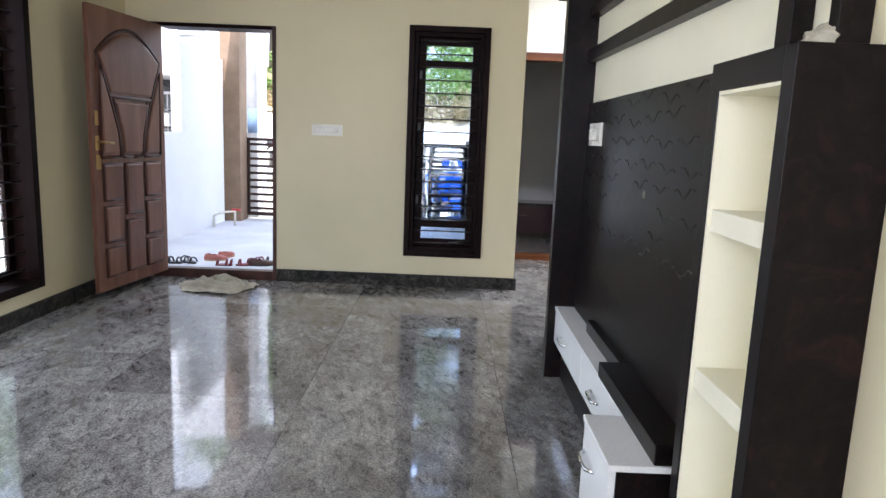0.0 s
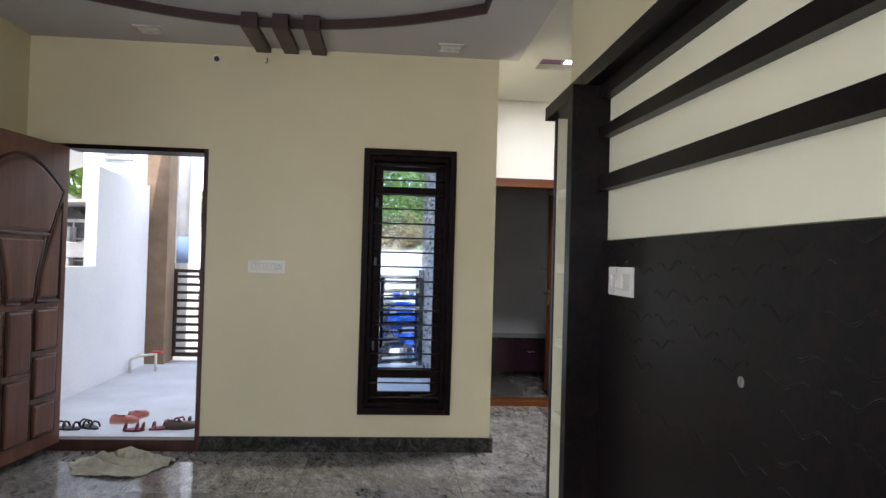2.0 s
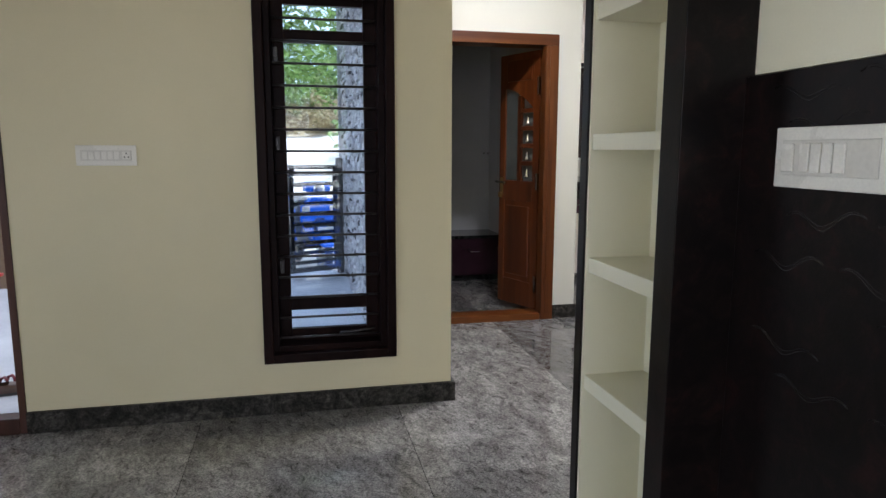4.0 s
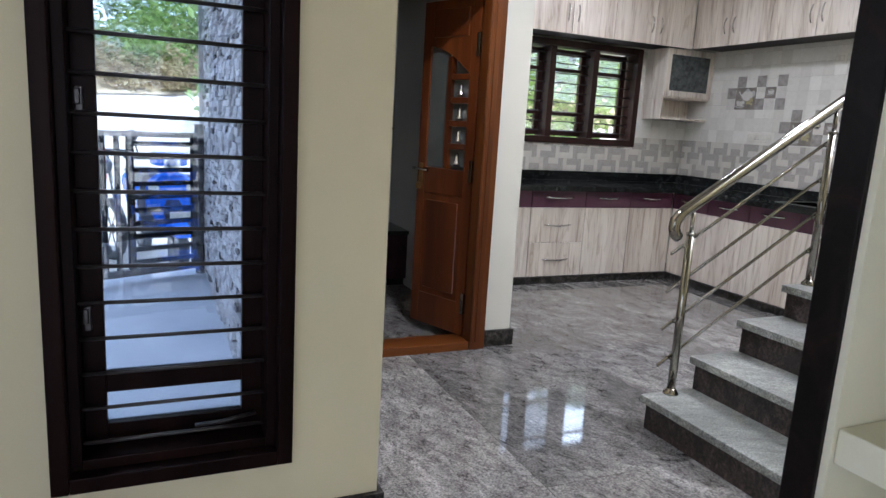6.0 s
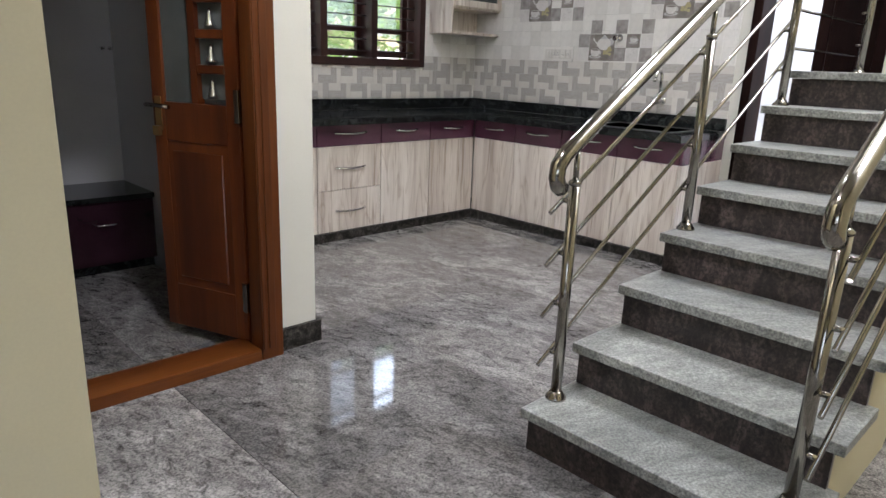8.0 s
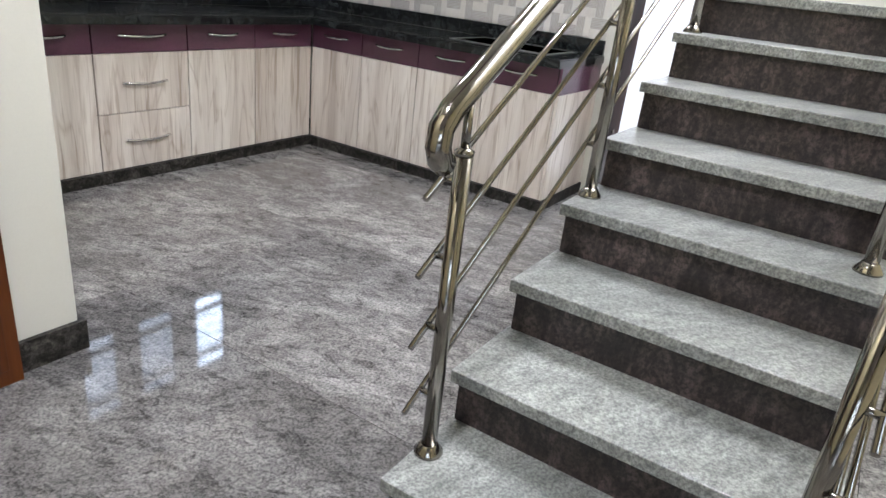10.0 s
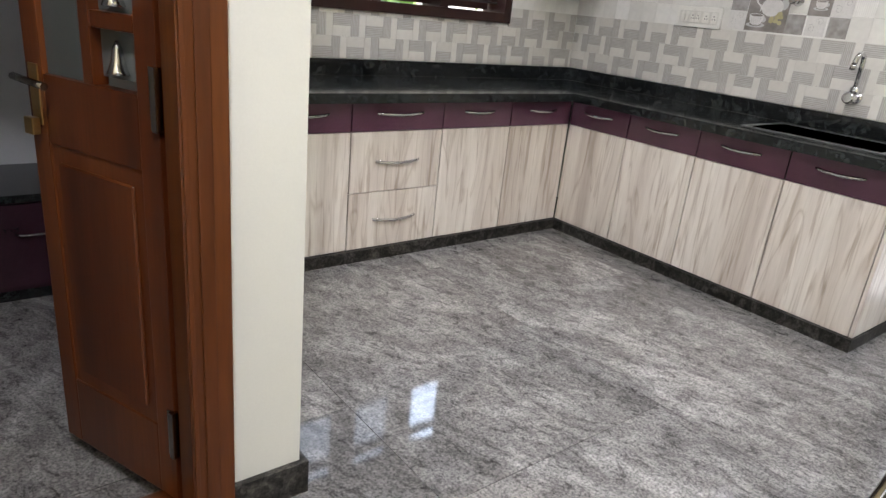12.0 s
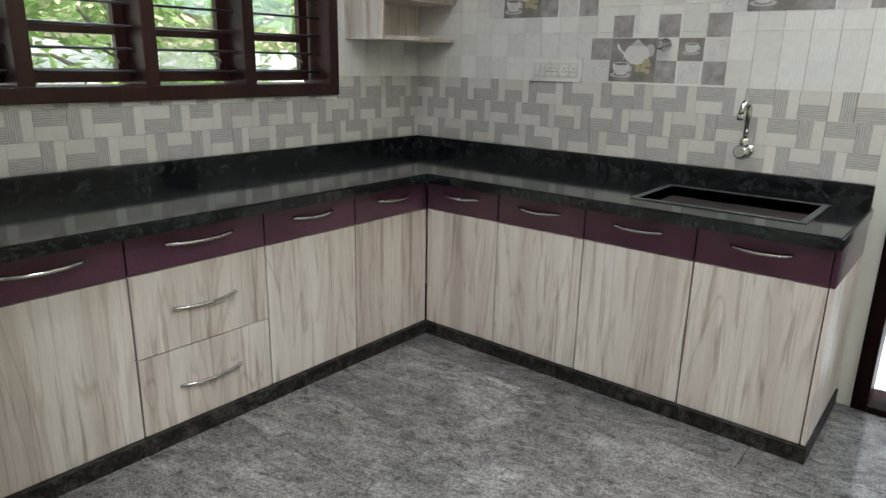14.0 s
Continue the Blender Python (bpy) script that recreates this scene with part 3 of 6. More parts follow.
def entrance_frame():
    x0, x1, z0, z1 = DOOR
    f = thing("door_1", ((x0 + x1) / 2, 5.5, 0), "dark wooden frame of the open entrance", "door frame", kind="structure")
    part("jamb", boxes((x0, 5.426, 0, x0 + 0.03, 5.60, z1), (x0, 5.40, 0, x0 + 0.133, 5.425, z1), bevel=0.003), GROOVE_WOOD, f)
    part("jamb", boxes((x1 - 0.03, 5.40, 0, x1, 5.60, z1), bevel=0.003), GROOVE_WOOD, f)
    part("lintel", boxes((x0 + 0.134, 5.40, z1 - 0.03, x1 - 0.03, 5.60, z1), bevel=0.003), DARK_WOOD, f)
    part("threshold", boxes((x0 + 0.134, 5.395, 0, x1 - 0.03, 5.48, 0.075), bevel=0.004), GROOVE_WOOD, f)


entrance_frame()


def main_door():
    """Carved leaf, built closed along x with its hinge edge at the origin, then swung inwards."""
    d = thing("main_door", (0, 0, 0), "carved brown wooden entrance door standing open", "door")
    W, H = 0.90, 1.97
    part("leaf", boxes((0, 0, 0, W, 0.034, H), bevel=0.003), MAIN_WOOD, d)
    for face, s in ((0.034, 1), (0.0, -1)):
        def raised(outline, out=0.012, cut=0.014):
            bm = bmesh.new()
            prism(bm, outline, 1, face, face + s * out)
            top = max(bm.faces, key=lambda f: s * f.calc_center_median().y)
            r = bmesh.ops.inset_region(bm, faces=[top], thickness=cut, depth=0.006)
            return bm
        def moulding(points):
            return tube(bmesh.new(), [(x, face + s * 0.002, z) for x, z in points], 0.014, 6)
        m = 0.10
        fan = [(0.20, 1.40)] + [(m - 0.02 + (W - 2 * m + 0.04) * t / 10, 1.66 + 0.17 * math.sin(math.pi * t / 10)) for t in range(11)] + [(W - 0.20, 1.40)]
        part("fan_panel", raised([(x, z) for x, z in fan]), MAIN_WOOD, d)
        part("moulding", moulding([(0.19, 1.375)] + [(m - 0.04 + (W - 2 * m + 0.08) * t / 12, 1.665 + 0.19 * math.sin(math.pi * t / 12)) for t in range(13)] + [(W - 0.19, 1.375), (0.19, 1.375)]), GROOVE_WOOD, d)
        part("vase_panel", raised([(0.34, 0.98), (W - 0.34, 0.98), (W - 0.32, 1.12), (W - 0.25, 1.34), (0.25, 1.34), (0.32, 1.12)]), MAIN_WOOD, d)
        for k in (0, 1):
            def mir(p):
                return [(x, z) if k == 0 else (W - x, z) for x, z in p]
            part("leaf_panel", raised(mir([(0.10, 0.98), (0.28, 0.98), (0.265, 1.12), (0.20, 1.30), (0.12, 1.50), (0.09, 1.55)])), MAIN_WOOD, d)
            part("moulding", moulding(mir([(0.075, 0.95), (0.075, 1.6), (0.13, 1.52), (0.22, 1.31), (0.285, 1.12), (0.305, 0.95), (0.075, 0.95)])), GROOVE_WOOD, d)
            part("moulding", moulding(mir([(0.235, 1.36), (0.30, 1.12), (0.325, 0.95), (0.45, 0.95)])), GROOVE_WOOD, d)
        for col in range(3):
            xa = 0.085 + col * 0.255
            cuts = ((0.10, 0.30), (0.35, 0.60), (0.65, 0.90)) if col != 1 else ((0.10, 0.48), (0.53, 0.90))
            for za, zb in cuts:
                part("panel", raised([(xa, za), (xa + 0.21, za), (xa + 0.21, zb), (xa, zb)], 0.012, 0.02), MAIN_WOOD, d)
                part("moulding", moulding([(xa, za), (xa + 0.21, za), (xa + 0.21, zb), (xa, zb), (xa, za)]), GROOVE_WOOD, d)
    for z in (1.05, 1.22, 0.92):
        part("lock_plate", boxes((W - 0.075, -0.005, z - 0.05, W - 0.025, 0.039, z + 0.05), bevel=0.002), BRASS, d)
    part("handle", tube(bmesh.new(), [(W - 0.05, 0.034, 1.06), (W - 0.05, 0.075, 1.06), (W - 0.16, 0.08, 1.05)], 0.009, 8), BRASS, d)
    part("handle", tube(bmesh.new(), [(W - 0.05, 0.0, 1.06), (W - 0.05, -0.045, 1.06), (W - 0.16, -0.05, 1.05)], 0.009, 8), BRASS, d)
    for z in (0.2, 1.0, 1.75):
        part("hinge", tube(bmesh.new(), [(0.0, 0.017, z - 0.05), (0.0, 0.017, z + 0.05)], 0.011, 8), BRASS, d)
    d.matrix_world = pose(-2.612, 5.392, 0.06, 0, 0, -97)


main_door()


# plate plastic greyed to paint the shaded outlines round the rockers
PLATE_INSET = surface("shaded_plate_inset", (0.56, 0.54, 0.48), (0.62, 0.60, 0.53), 6.0, 0.3, bump=0.0)


def plate(name, base, du, dv, w, h, keys, label, axis):
    """A switch plate on a wall. axis 'y': faces -y; axis 'x': faces -x."""
    t = thing(name, base, label, "switch")
    x, y, z = base
    def b(u0, v0, u1, v1, d0, d1, bev=0.003):
        if axis == "y":
            return boxes((x + u0, y - d1, z + v0, x + u1, y - d0, z + v1), bevel=bev)
        return boxes((x - d1, y - u1, z + v0, x - d0, y - u0, z + v1), bevel=bev)
    part("cover", b(-w / 2, -h / 2, w / 2, h / 2, 0.0, 0.009), PLASTIC, t)
    part("inset", b(-w / 2 + 0.02, -h / 2 + 0.022, w / 2 - 0.02, h / 2 - 0.022, 0.009, 0.012, 0.002), PLATE_INSET, t)
    for u, kw in keys:
        r = part("rocker", b(u - kw / 2, -h / 2 + 0.028, u + kw / 2, h / 2 - 0.028, 0.012, 0.017, 0.002), PLASTIC, t)
        if kw >= 0.03:
            for du, dv in ((0.0, 0.009), (-0.008, -0.007), (0.008, -0.007)):
                part("socket_hole", b(u + du - 0.003, dv - 0.003, u + du + 0.003, dv + 0.003, 0.0168, 0.0175, 0.0), BLACK_IRON, r, "dark socket hole")
    return t


plate("switch_plate", (-1.26, 5.409, 1.265), 0, 0, 0.25, 0.09, [(-0.085 + 0.026 * i, 0.022) for i in range(6)] + [(0.085, 0.035)],
      "long white switch plate with six rockers and a socket", "y")


CABLE_GREY = surface("chipped_grey_plaster", (0.16, 0.14, 0.12), (0.3, 0.27, 0.24), 60.0, 0.8)
# lighter than the laminate: the grooves' glint is put into the colour
GROOVE_SHEEN = surface("groove_sheen_tint", (0.008, 0.007, 0.0065), (0.034, 0.031, 0.029), 5.0, 0.2, 0.1, bump=0.0)


def tv_unit():
    u = thing("television_unit", (0.42, 2.4, 0), "dark wenge wall panel with ledges and white niche shelves", "wall unit")
    P, F = 0.425, 0.31
    part("back_panel", boxes((P, 1.475, 0.0, 0.458, 3.345, 1.435), bevel=0.002), DARK_LAMINATE, u)
    part("white_field", boxes((0.4452, 1.1975, 1.44, 0.459, 3.345, 2.059)), IVORY, u, "ivory painted upper field")
    part("far_post", boxes((0.29, 3.345, 0.0, 0.458, 3.416, 2.0595), bevel=0.002), DARK_LAMINATE, u)
    part("canopy", boxes((0.345, 1.10, 2.06, 0.459, 3.41, 2.125), (0.345, 3.4105, 2.06, 0.605, 4.05, 2.125), (0.40, 1.20, 2.004, 0.4445, 3.3445, 2.0595), bevel=0.002), DARK_LAMINATE, u)
    part("upper_ledge", prism(bmesh.new(), [(1.20, 1.792), (3.345, 1.848), (3.345, 1.888), (1.20, 1.868)], 0, 0.40, 0.445), DARK_LAMINATE, u)
    part("lower_ledge", prism(bmesh.new(), [(1.395, 1.61), (3.345, 1.636), (3.345, 1.692), (1.395, 1.672)], 0, 0.40, 0.445), DARK_LAMINATE, u)
    part("ledge_drop", boxes((0.40, 1.333, 1.42, 0.445, 1.3945, 1.672), bevel=0.002), DARK_LAMINATE, u)
    part("near_post", boxes((0.40, 1.165, 1.42, 0.4975, 1.197, 2.0595), bevel=0.002), DARK_LAMINATE, u)
    # niche block with its frame
    part("pillar", boxes((F, 1.115, 0.0, 0.497, 1.158, 1.42), bevel=0.002), DARK_LAMINATE, u)
    part("niche_head", boxes((F, 1.158, 1.36, 0.458, 1.475, 1.42), bevel=0.002), DARK_LAMINATE, u)
    part("niche_side", boxes((F, 1.435, 0.0, 0.458, 1.475, 1.36), bevel=0.002), DARK_LAMINATE, u)
    part("niche_back", boxes((0.445, 1.158, 0.06, 0.4585, 1.435, 1.36)), IVORY, u, "ivory niche back")
    part("niche_cheek", boxes((F + 0.004, 1.428, 0.06, 0.445, 1.4345, 1.36)), IVORY, u, "ivory niche side")
    part("niche_cheek", boxes((F + 0.004, 1.1585, 0.06, 0.445, 1.165, 1.36)), IVORY, u, "ivory niche side")
    part("niche_soffit", boxes((F + 0.004, 1.165, 1.352, 0.445, 1.428, 1.3595)), IVORY, u, "ivory niche soffit")
    for z in (0.06, 0.37, 0.74, 1.105):
        part("niche_shelf", boxes((F + 0.012, 1.166, z - 0.05 if z > 0.1 else 0.02, 0.444, 1.427, z), bevel=0.003), IVORY, u, "ivory shelf")
    # display shelves at the far end
    part("end_board", boxes((0.39, 3.985, 0.0, 0.699, 4.028, 2.0595), bevel=0.002), DARK_LAMINATE, u)
    part("display_cheek", boxes((0.396, 3.975, 0.06, 0.60, 3.9845, 2.0595)), IVORY, u, "ivory cheek")
    part("display_back", boxes((0.60, 3.416, 0.0, 0.609, 3.975, 2.0595)), IVORY, u, "ivory back")
    part("display_side", boxes((0.46, 3.4165, 0.06, 0.60, 3.424, 2.0595)), IVORY, u, "ivory side")
    for z in (0.09, 0.62, 0.98, 1.34, 1.70):
        part("display_shelf", boxes((0.402, 3.425, z - 0.045, 0.599, 3.974, z), bevel=0.003), IVORY, u, "ivory shelf")
    part("display_plinth", boxes((0.395, 3.4165, 0.0, 0.599, 3.9845, 0.045)), DARK_LAMINATE, u)
    # small holes left for cables
    part("cable_hole", lathe(bmesh.new(), (P - 0.001, 2.29, 1.07), [(0.014, -0.001), (0.014, 0.0005)], 12, 0), CABLE_GREY, u, "chipped pale cable hole")
    # wave lines pressed into the laminate, a pair of lines to each mark
    rng = random.Random(4)
    for col in range(9):
        for row in range(8):
            y = 3.27 - 0.215 * col - 0.05 * (row % 2) + rng.uniform(-0.02, 0.02)
            z = 1.41 - 0.077 * row + rng.uniform(-0.008, 0.008)
            if rng.random() < 0.3 or y < 1.68:
                continue
            bm, lean, tall = bmesh.new(), rng.uniform(-0.02, 0.02), rng.uniform(0.009, 0.014)
            for off in (0.0, 0.008):
                tube(bm, [(P - 0.0002, y - 0.17 * k / 14, z - off * (1 - abs(k - 7) / 9) + tall * math.sin(0.5 + k * 0.62) + lean * k / 14) for k in range(15)], 0.0009, 4)
            part("wave_groove", bm, GROOVE_SHEEN, u)


tv_unit()


def tv_bench():
    b = thing("low_drawer_bench", (0.34, 2.5, 0), "low white wall-hung drawer bench with a dark ledge", "drawer unit")
    part("far_body", boxes((0.352, 1.952, 0.2, 0.424, 3.344, 0.372)), DARK_LAMINATE, b)
    part("near_body", boxes((0.22, 1.62, 0.1, 0.424, 1.95, 0.372)), DARK_LAMINATE, b)
    part("plinth", boxes((0.375, 1.64, 0.0, 0.424, 3.344, 0.2), bevel=0.002), DARK_LAMINATE, b)
    part("far_top", boxes((0.325, 1.952, 0.373, 0.424, 3.344, 0.392), bevel=0.003), WHITE_GLOSS, b)
    part("near_top", boxes((0.195, 1.615, 0.373, 0.424, 1.95, 0.392), bevel=0.003), WHITE_GLOSS, b)
    part("ledge", boxes((0.318, 1.62, 0.393, 0.424, 2.30, 0.45), (0.393, 2.3005, 0.393, 0.424, 2.88, 0.45), bevel=0.003), DARK_LAMINATE, b, "dark raised ledge")
    for a, c, x, lo in ((1.62, 1.948, 0.2, 0.1), (1.955, 2.65, 0.33, 0.203), (2.65, 3.343, 0.33, 0.203)):
        d = part("drawer_front", boxes((x, a + 0.002, lo, x + 0.019, c - 0.002, 0.37), bevel=0.002), WHITE_GLOSS, b)
        m, z = (a + c) / 2 + 0.06, 0.285
        part("handle", tube(bmesh.new(), [(x + 0.001, m - 0.07, z), (x - 0.022, m - 0.05, z), (x - 0.026, m, z), (x - 0.022, m + 0.05, z), (x + 0.001, m + 0.07, z)], 0.007, 8), CHROME, d, "chrome bow handle")


tv_bench()
plate("panel_switch_plate", (0.424, 3.112, 1.282), 0, 0, 0.245, 0.105, [(-0.085, 0.028), (-0.045, 0.022), (-0.02, 0.022), (0.005, 0.022), (0.03, 0.022)], "white switch plate with glossy rockers on the dark panel", "x")

# ---- door to the small room ----
def inner_frame():
    f = thing("door_2", (1.0, 6.95, 0), "orange-brown teak door frame with raised sill", "door frame", kind="structure")
    part("jamb", boxes((0.40, 6.875, 0, 0.48, 7.05, 2.05), bevel=0.004), FRAME_TEAK, f)
    part("jamb", boxes((1.368, 6.875, 0, 1.468, 6.972, 2.05), (1.405, 6.972, 0, 1.468, 7.05, 2.05), bevel=0.004), FRAME_TEAK, f)
    part("bead", boxes((1.372, 6.868, 0.05, 1.384, 6.876, 2.05), (1.40, 6.869, 0.05, 1.432, 6.876, 2.05), bevel=0.003), FRAME_TEAK, f)
    part("lintel", boxes((0.40, 6.875, 2.05, 1.468, 7.05, 2.13), bevel=0.004), FRAME_TEAK_X, f)
    part("sill", boxes((0.48, 6.875, 0, 1.365, 7.05, 0.05), bevel=0.004), FRAME_TEAK_X, f)


inner_frame()


def inner_door():
    """One leaf of a pair, built along x from its hinge edge at the origin to -x, then swung away into the room."""
    d = thing("inner_door", (0, 0, 0), "polished teak door leaf with frosted glass and four small bell openings, ajar", "door")
    W, H, T = 0.46, 1.98, 0.034
    stile, rib = 0.065, 0.205
    part("hinge_stile", boxes((-stile, 0, 0, 0, T, H), bevel=0.003), TEAK, d)
    part("lock_stile", boxes((-W, 0, 0, -W + stile, T, H), bevel=0.003), TEAK, d)
    part("bottom_rail", boxes((-W + stile, 0, 0, -stile, T, 0.20), bevel=0.003), TEAK, d)
    part("lock_rail", boxes((-W + stile, 0, 0.84, -stile, T, 1.0), bevel=0.003), TEAK, d)
    arch = [(-W + stile, H), (-stile, H), (-stile, 1.56)] + [(-stile - (W - 2 * stile) * t / 10, 1.56 + 0.16 * math.sin(0.5 * math.pi * t / 10)) for t in range(1, 11)]
    part("arched_head", prism(bmesh.new(), [(x, z) for x, z in arch], 1, 0, T), TEAK, d)
    part("head_panel", boxes((-W + stile + 0.02, -0.007, 1.77, -stile - 0.02, T + 0.007, 1.93), bevel=0.006), TEAK, d)
    part("centre_rib", boxes((-rib - 0.035, -0.002, 1.0, -rib, T + 0.002, 1.66), bevel=0.003), TEAK, d)
    low = part("lower_panel", boxes((-W + stile, 0.005, 0.20, -stile, T - 0.005, 0.84)), TEAK, d)
    for f, k in ((0.005, -1), (T - 0.005, 1)):
        bm = bmesh.new()
        prism(bm, [(-W + stile + 0.03, 0.24), (-stile - 0.03, 0.24), (-stile - 0.03, 0.80), (-W + stile + 0.03, 0.80)], 1, f, f + k * 0.009, 0.004)
        part("raised_field", bm, TEAK, low)
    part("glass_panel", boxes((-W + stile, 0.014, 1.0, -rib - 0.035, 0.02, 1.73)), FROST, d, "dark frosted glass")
    for i in range(4):
        z = 1.02 + 0.135 * i
        o = part("bell_opening_frame", boxes((-rib, 0.0, z + 0.10, -stile, T, z + 0.135), bevel=0.004), TEAK, d)
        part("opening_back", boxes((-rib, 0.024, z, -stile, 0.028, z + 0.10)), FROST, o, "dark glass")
        part("bell", lathe(bmesh.new(), (-(rib + stile) / 2, 0.012, z + 0.012), [(0.024, 0.0), (0.02, 0.01), (0.013, 0.03), (0.01, 0.052), (0.003, 0.068)], 12), CHROME, o, "small bright bell")
    for z in (0.2, 1.0, 1.72):
        part("hinge", boxes((-0.022, -0.004, z - 0.065, 0.008, 0.0, z + 0.065), (-0.008, -0.012, z - 0.065, 0.008, 0.006, z + 0.065), bevel=0.002), STEEL, d)
    part("lock_plate", boxes((-W + 0.015, -0.004, 0.88, -W + 0.05, T + 0.004, 1.02), bevel=0.002), BRASS, d)
    part("handle", tube(bmesh.new(), [(-W - 0.02, -0.02, 0.985), (-W + 0.04, -0.03, 0.985), (-W + 0.12, -0.03, 0.98)], 0.009, 8), STEEL, d)
    part("padlock", boxes((-W + 0.02, -0.03, 0.86, -W + 0.055, -0.01, 0.90), bevel=0.004), BRASS, d)
    d.matrix_world = pose(1.362, 6.982, 0.055, 0, 0, -68)


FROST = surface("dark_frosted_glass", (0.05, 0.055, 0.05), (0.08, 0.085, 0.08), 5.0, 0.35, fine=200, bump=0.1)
inner_door()



# plum laminate with the dim room's shade put into its colour
SHADED_PLUM = surface("shaded_plum_laminate", (0.022, 0.008, 0.013), (0.034, 0.013, 0.021), 4.0, 0.25, fine=120, bump=0.03)


def store_bench():
    b = thing("low_plum_cabinet", (1.2, 8.6, 0), "low plum cabinet against the wall, the room's shade put into its colour", "cabinet")
    part("body", boxes((0.45, 8.46, 0.06, 1.55, 8.92, 0.43), bevel=0.003), SHADED_PLUM, b)
    part("top", boxes((0.44, 8.43, 0.43, 1.553, 8.925, 0.46), bevel=0.003), BLACK_STONE, b)
    part("plinth", boxes((0.46, 8.50, 0.0, 1.54, 8.92, 0.06)), BLACK_STONE, b)
    for x in (0.72, 1.27):
        d = part("door", boxes((x - 0.26, 8.445, 0.08, x + 0.26, 8.459, 0.42), bevel=0.002), SHADED_PLUM, b)
        part("handle", tube(bmesh.new(), [(x - 0.06, 8.446, 0.30), (x - 0.04, 8.42, 0.30), (x + 0.04, 8.42, 0.30), (x + 0.06, 8.446, 0.30)], 0.005, 6), CHROME, d)


store_bench()


def robe_hook(x):
    t = thing("robe_hook", (x, 8.917, 1.265), "small chrome hook on the grey tiles", "hook", "hooks in the small room")
    part("rose", lathe(bmesh.new(), (x, 8.917, 1.265), [(0.012, 0.0), (0.012, -0.006), (0.007, -0.01)], 12, 1), CHROME, t)
    part("peg", tube(bmesh.new(), [(x, 8.908, 1.265), (x, 8.885, 1.262), (x, 8.878, 1.275)], 0.005, 6), CHROME, t)


for x in (1.485, 1.53):
    robe_hook(x)


# ---- kitchen ----
CX, CY, CW, WX, WY = 4.15, 8.325, 0.87, 4.75, 8.93


def bow_handle(parent, centre, along, out, half=0.075):
    c, a, o, half = Vector(centre) - Vector((0, 0, 0.012)), Vector(along), Vector(out), half * 1.25
    pts = [c + a * (half * t) + o * (0.004 + 0.024 * (1 - t * t)) + Vector((0, 0, -0.006 * (1 - t * t))) for t in (-1, -0.8, -0.5, 0, 0.5, 0.8, 1)]
    part("handle", tube(bmesh.new(), pts, 0.0075, 8), CHROME, parent, "slim chrome bow handle")


def base_unit(a, b, run, drawers=False, side=False):
    """One cabinet unit from a to b along its run: 'back' faces -y, 'side' faces -x."""
    mid = (a + b) / 2
    back = run == "back"
    base = (mid, (CY + WY) / 2, 0) if back else ((CX + WX) / 2, mid, 0)
    label = "base cabinet with plum drawer over two pale ash drawers" if drawers else "base cabinet with plum drawer over pale ash door"
    u = thing("base_cabinet", base, label, "kitchen cabinet", "kitchen base cabinets")

    def front(lo, hi, d0, d1):
        if back:
            return boxes((a + 0.0036, CY + d0, lo, b - 0.0036, CY + d1, hi), bevel=0.0015)
        return boxes((CX + d0, a + 0.0036, lo, CX + d1, b - 0.0036, hi), bevel=0.0015)

    def back_box(lo, hi):
        if back:
            return boxes((a, CY + 0.018, lo, b, WY - 0.012, hi))
        return boxes((CX + 0.018, a, lo, WX - 0.012, b, hi))
    part("body", back_box(0.085, 0.825), CASE, u)
    along, out = ((1, 0, 0), (0, -1, 0)) if back else ((0, 1, 0), (-1, 0, 0))

    def spot(z):
        return (mid, CY, z) if back else (CX, mid, z)
    dr = part("drawer_front", front(0.675, 0.822, 0.0, 0.017), PURPLE, u, "glossy plum drawer front")
    bow_handle(dr, spot(0.775), along, out, 0.11 if drawers else 0.10 if b - a > 0.5 else 0.085)
    if drawers:
        for lo, hi in ((0.065, 0.362), (0.366, 0.671)):
            p = part("drawer_front", front(lo, hi, 0.0, 0.017), ASH, u, "pale ash drawer front")
            bow_handle(p, spot((lo + hi) / 2 + 0.015), along, out, 0.105)
    else:
        part("door", front(0.065, 0.671, 0.0, 0.017), ASH, u, "pale ash door")
    return u


# carcass coloured dark to paint the shade in the gaps between fronts
CASE = surface("gap_shade_carcass", (0.02, 0.013, 0.012), (0.03, 0.02, 0.018), 3.0, 0.6)
for a, b, dr in ((1.67, 2.10, False), (2.10, 2.605, False), (2.605, 3.16, True), (3.16, 3.65, False), (3.65, 4.148, False)):
    base_unit(a, b, "back", dr)
for a, b in ((7.885, 8.322), (7.437, 7.885), (6.964, 7.437), (6.50, 6.964)):
    base_unit(a, b, "side")


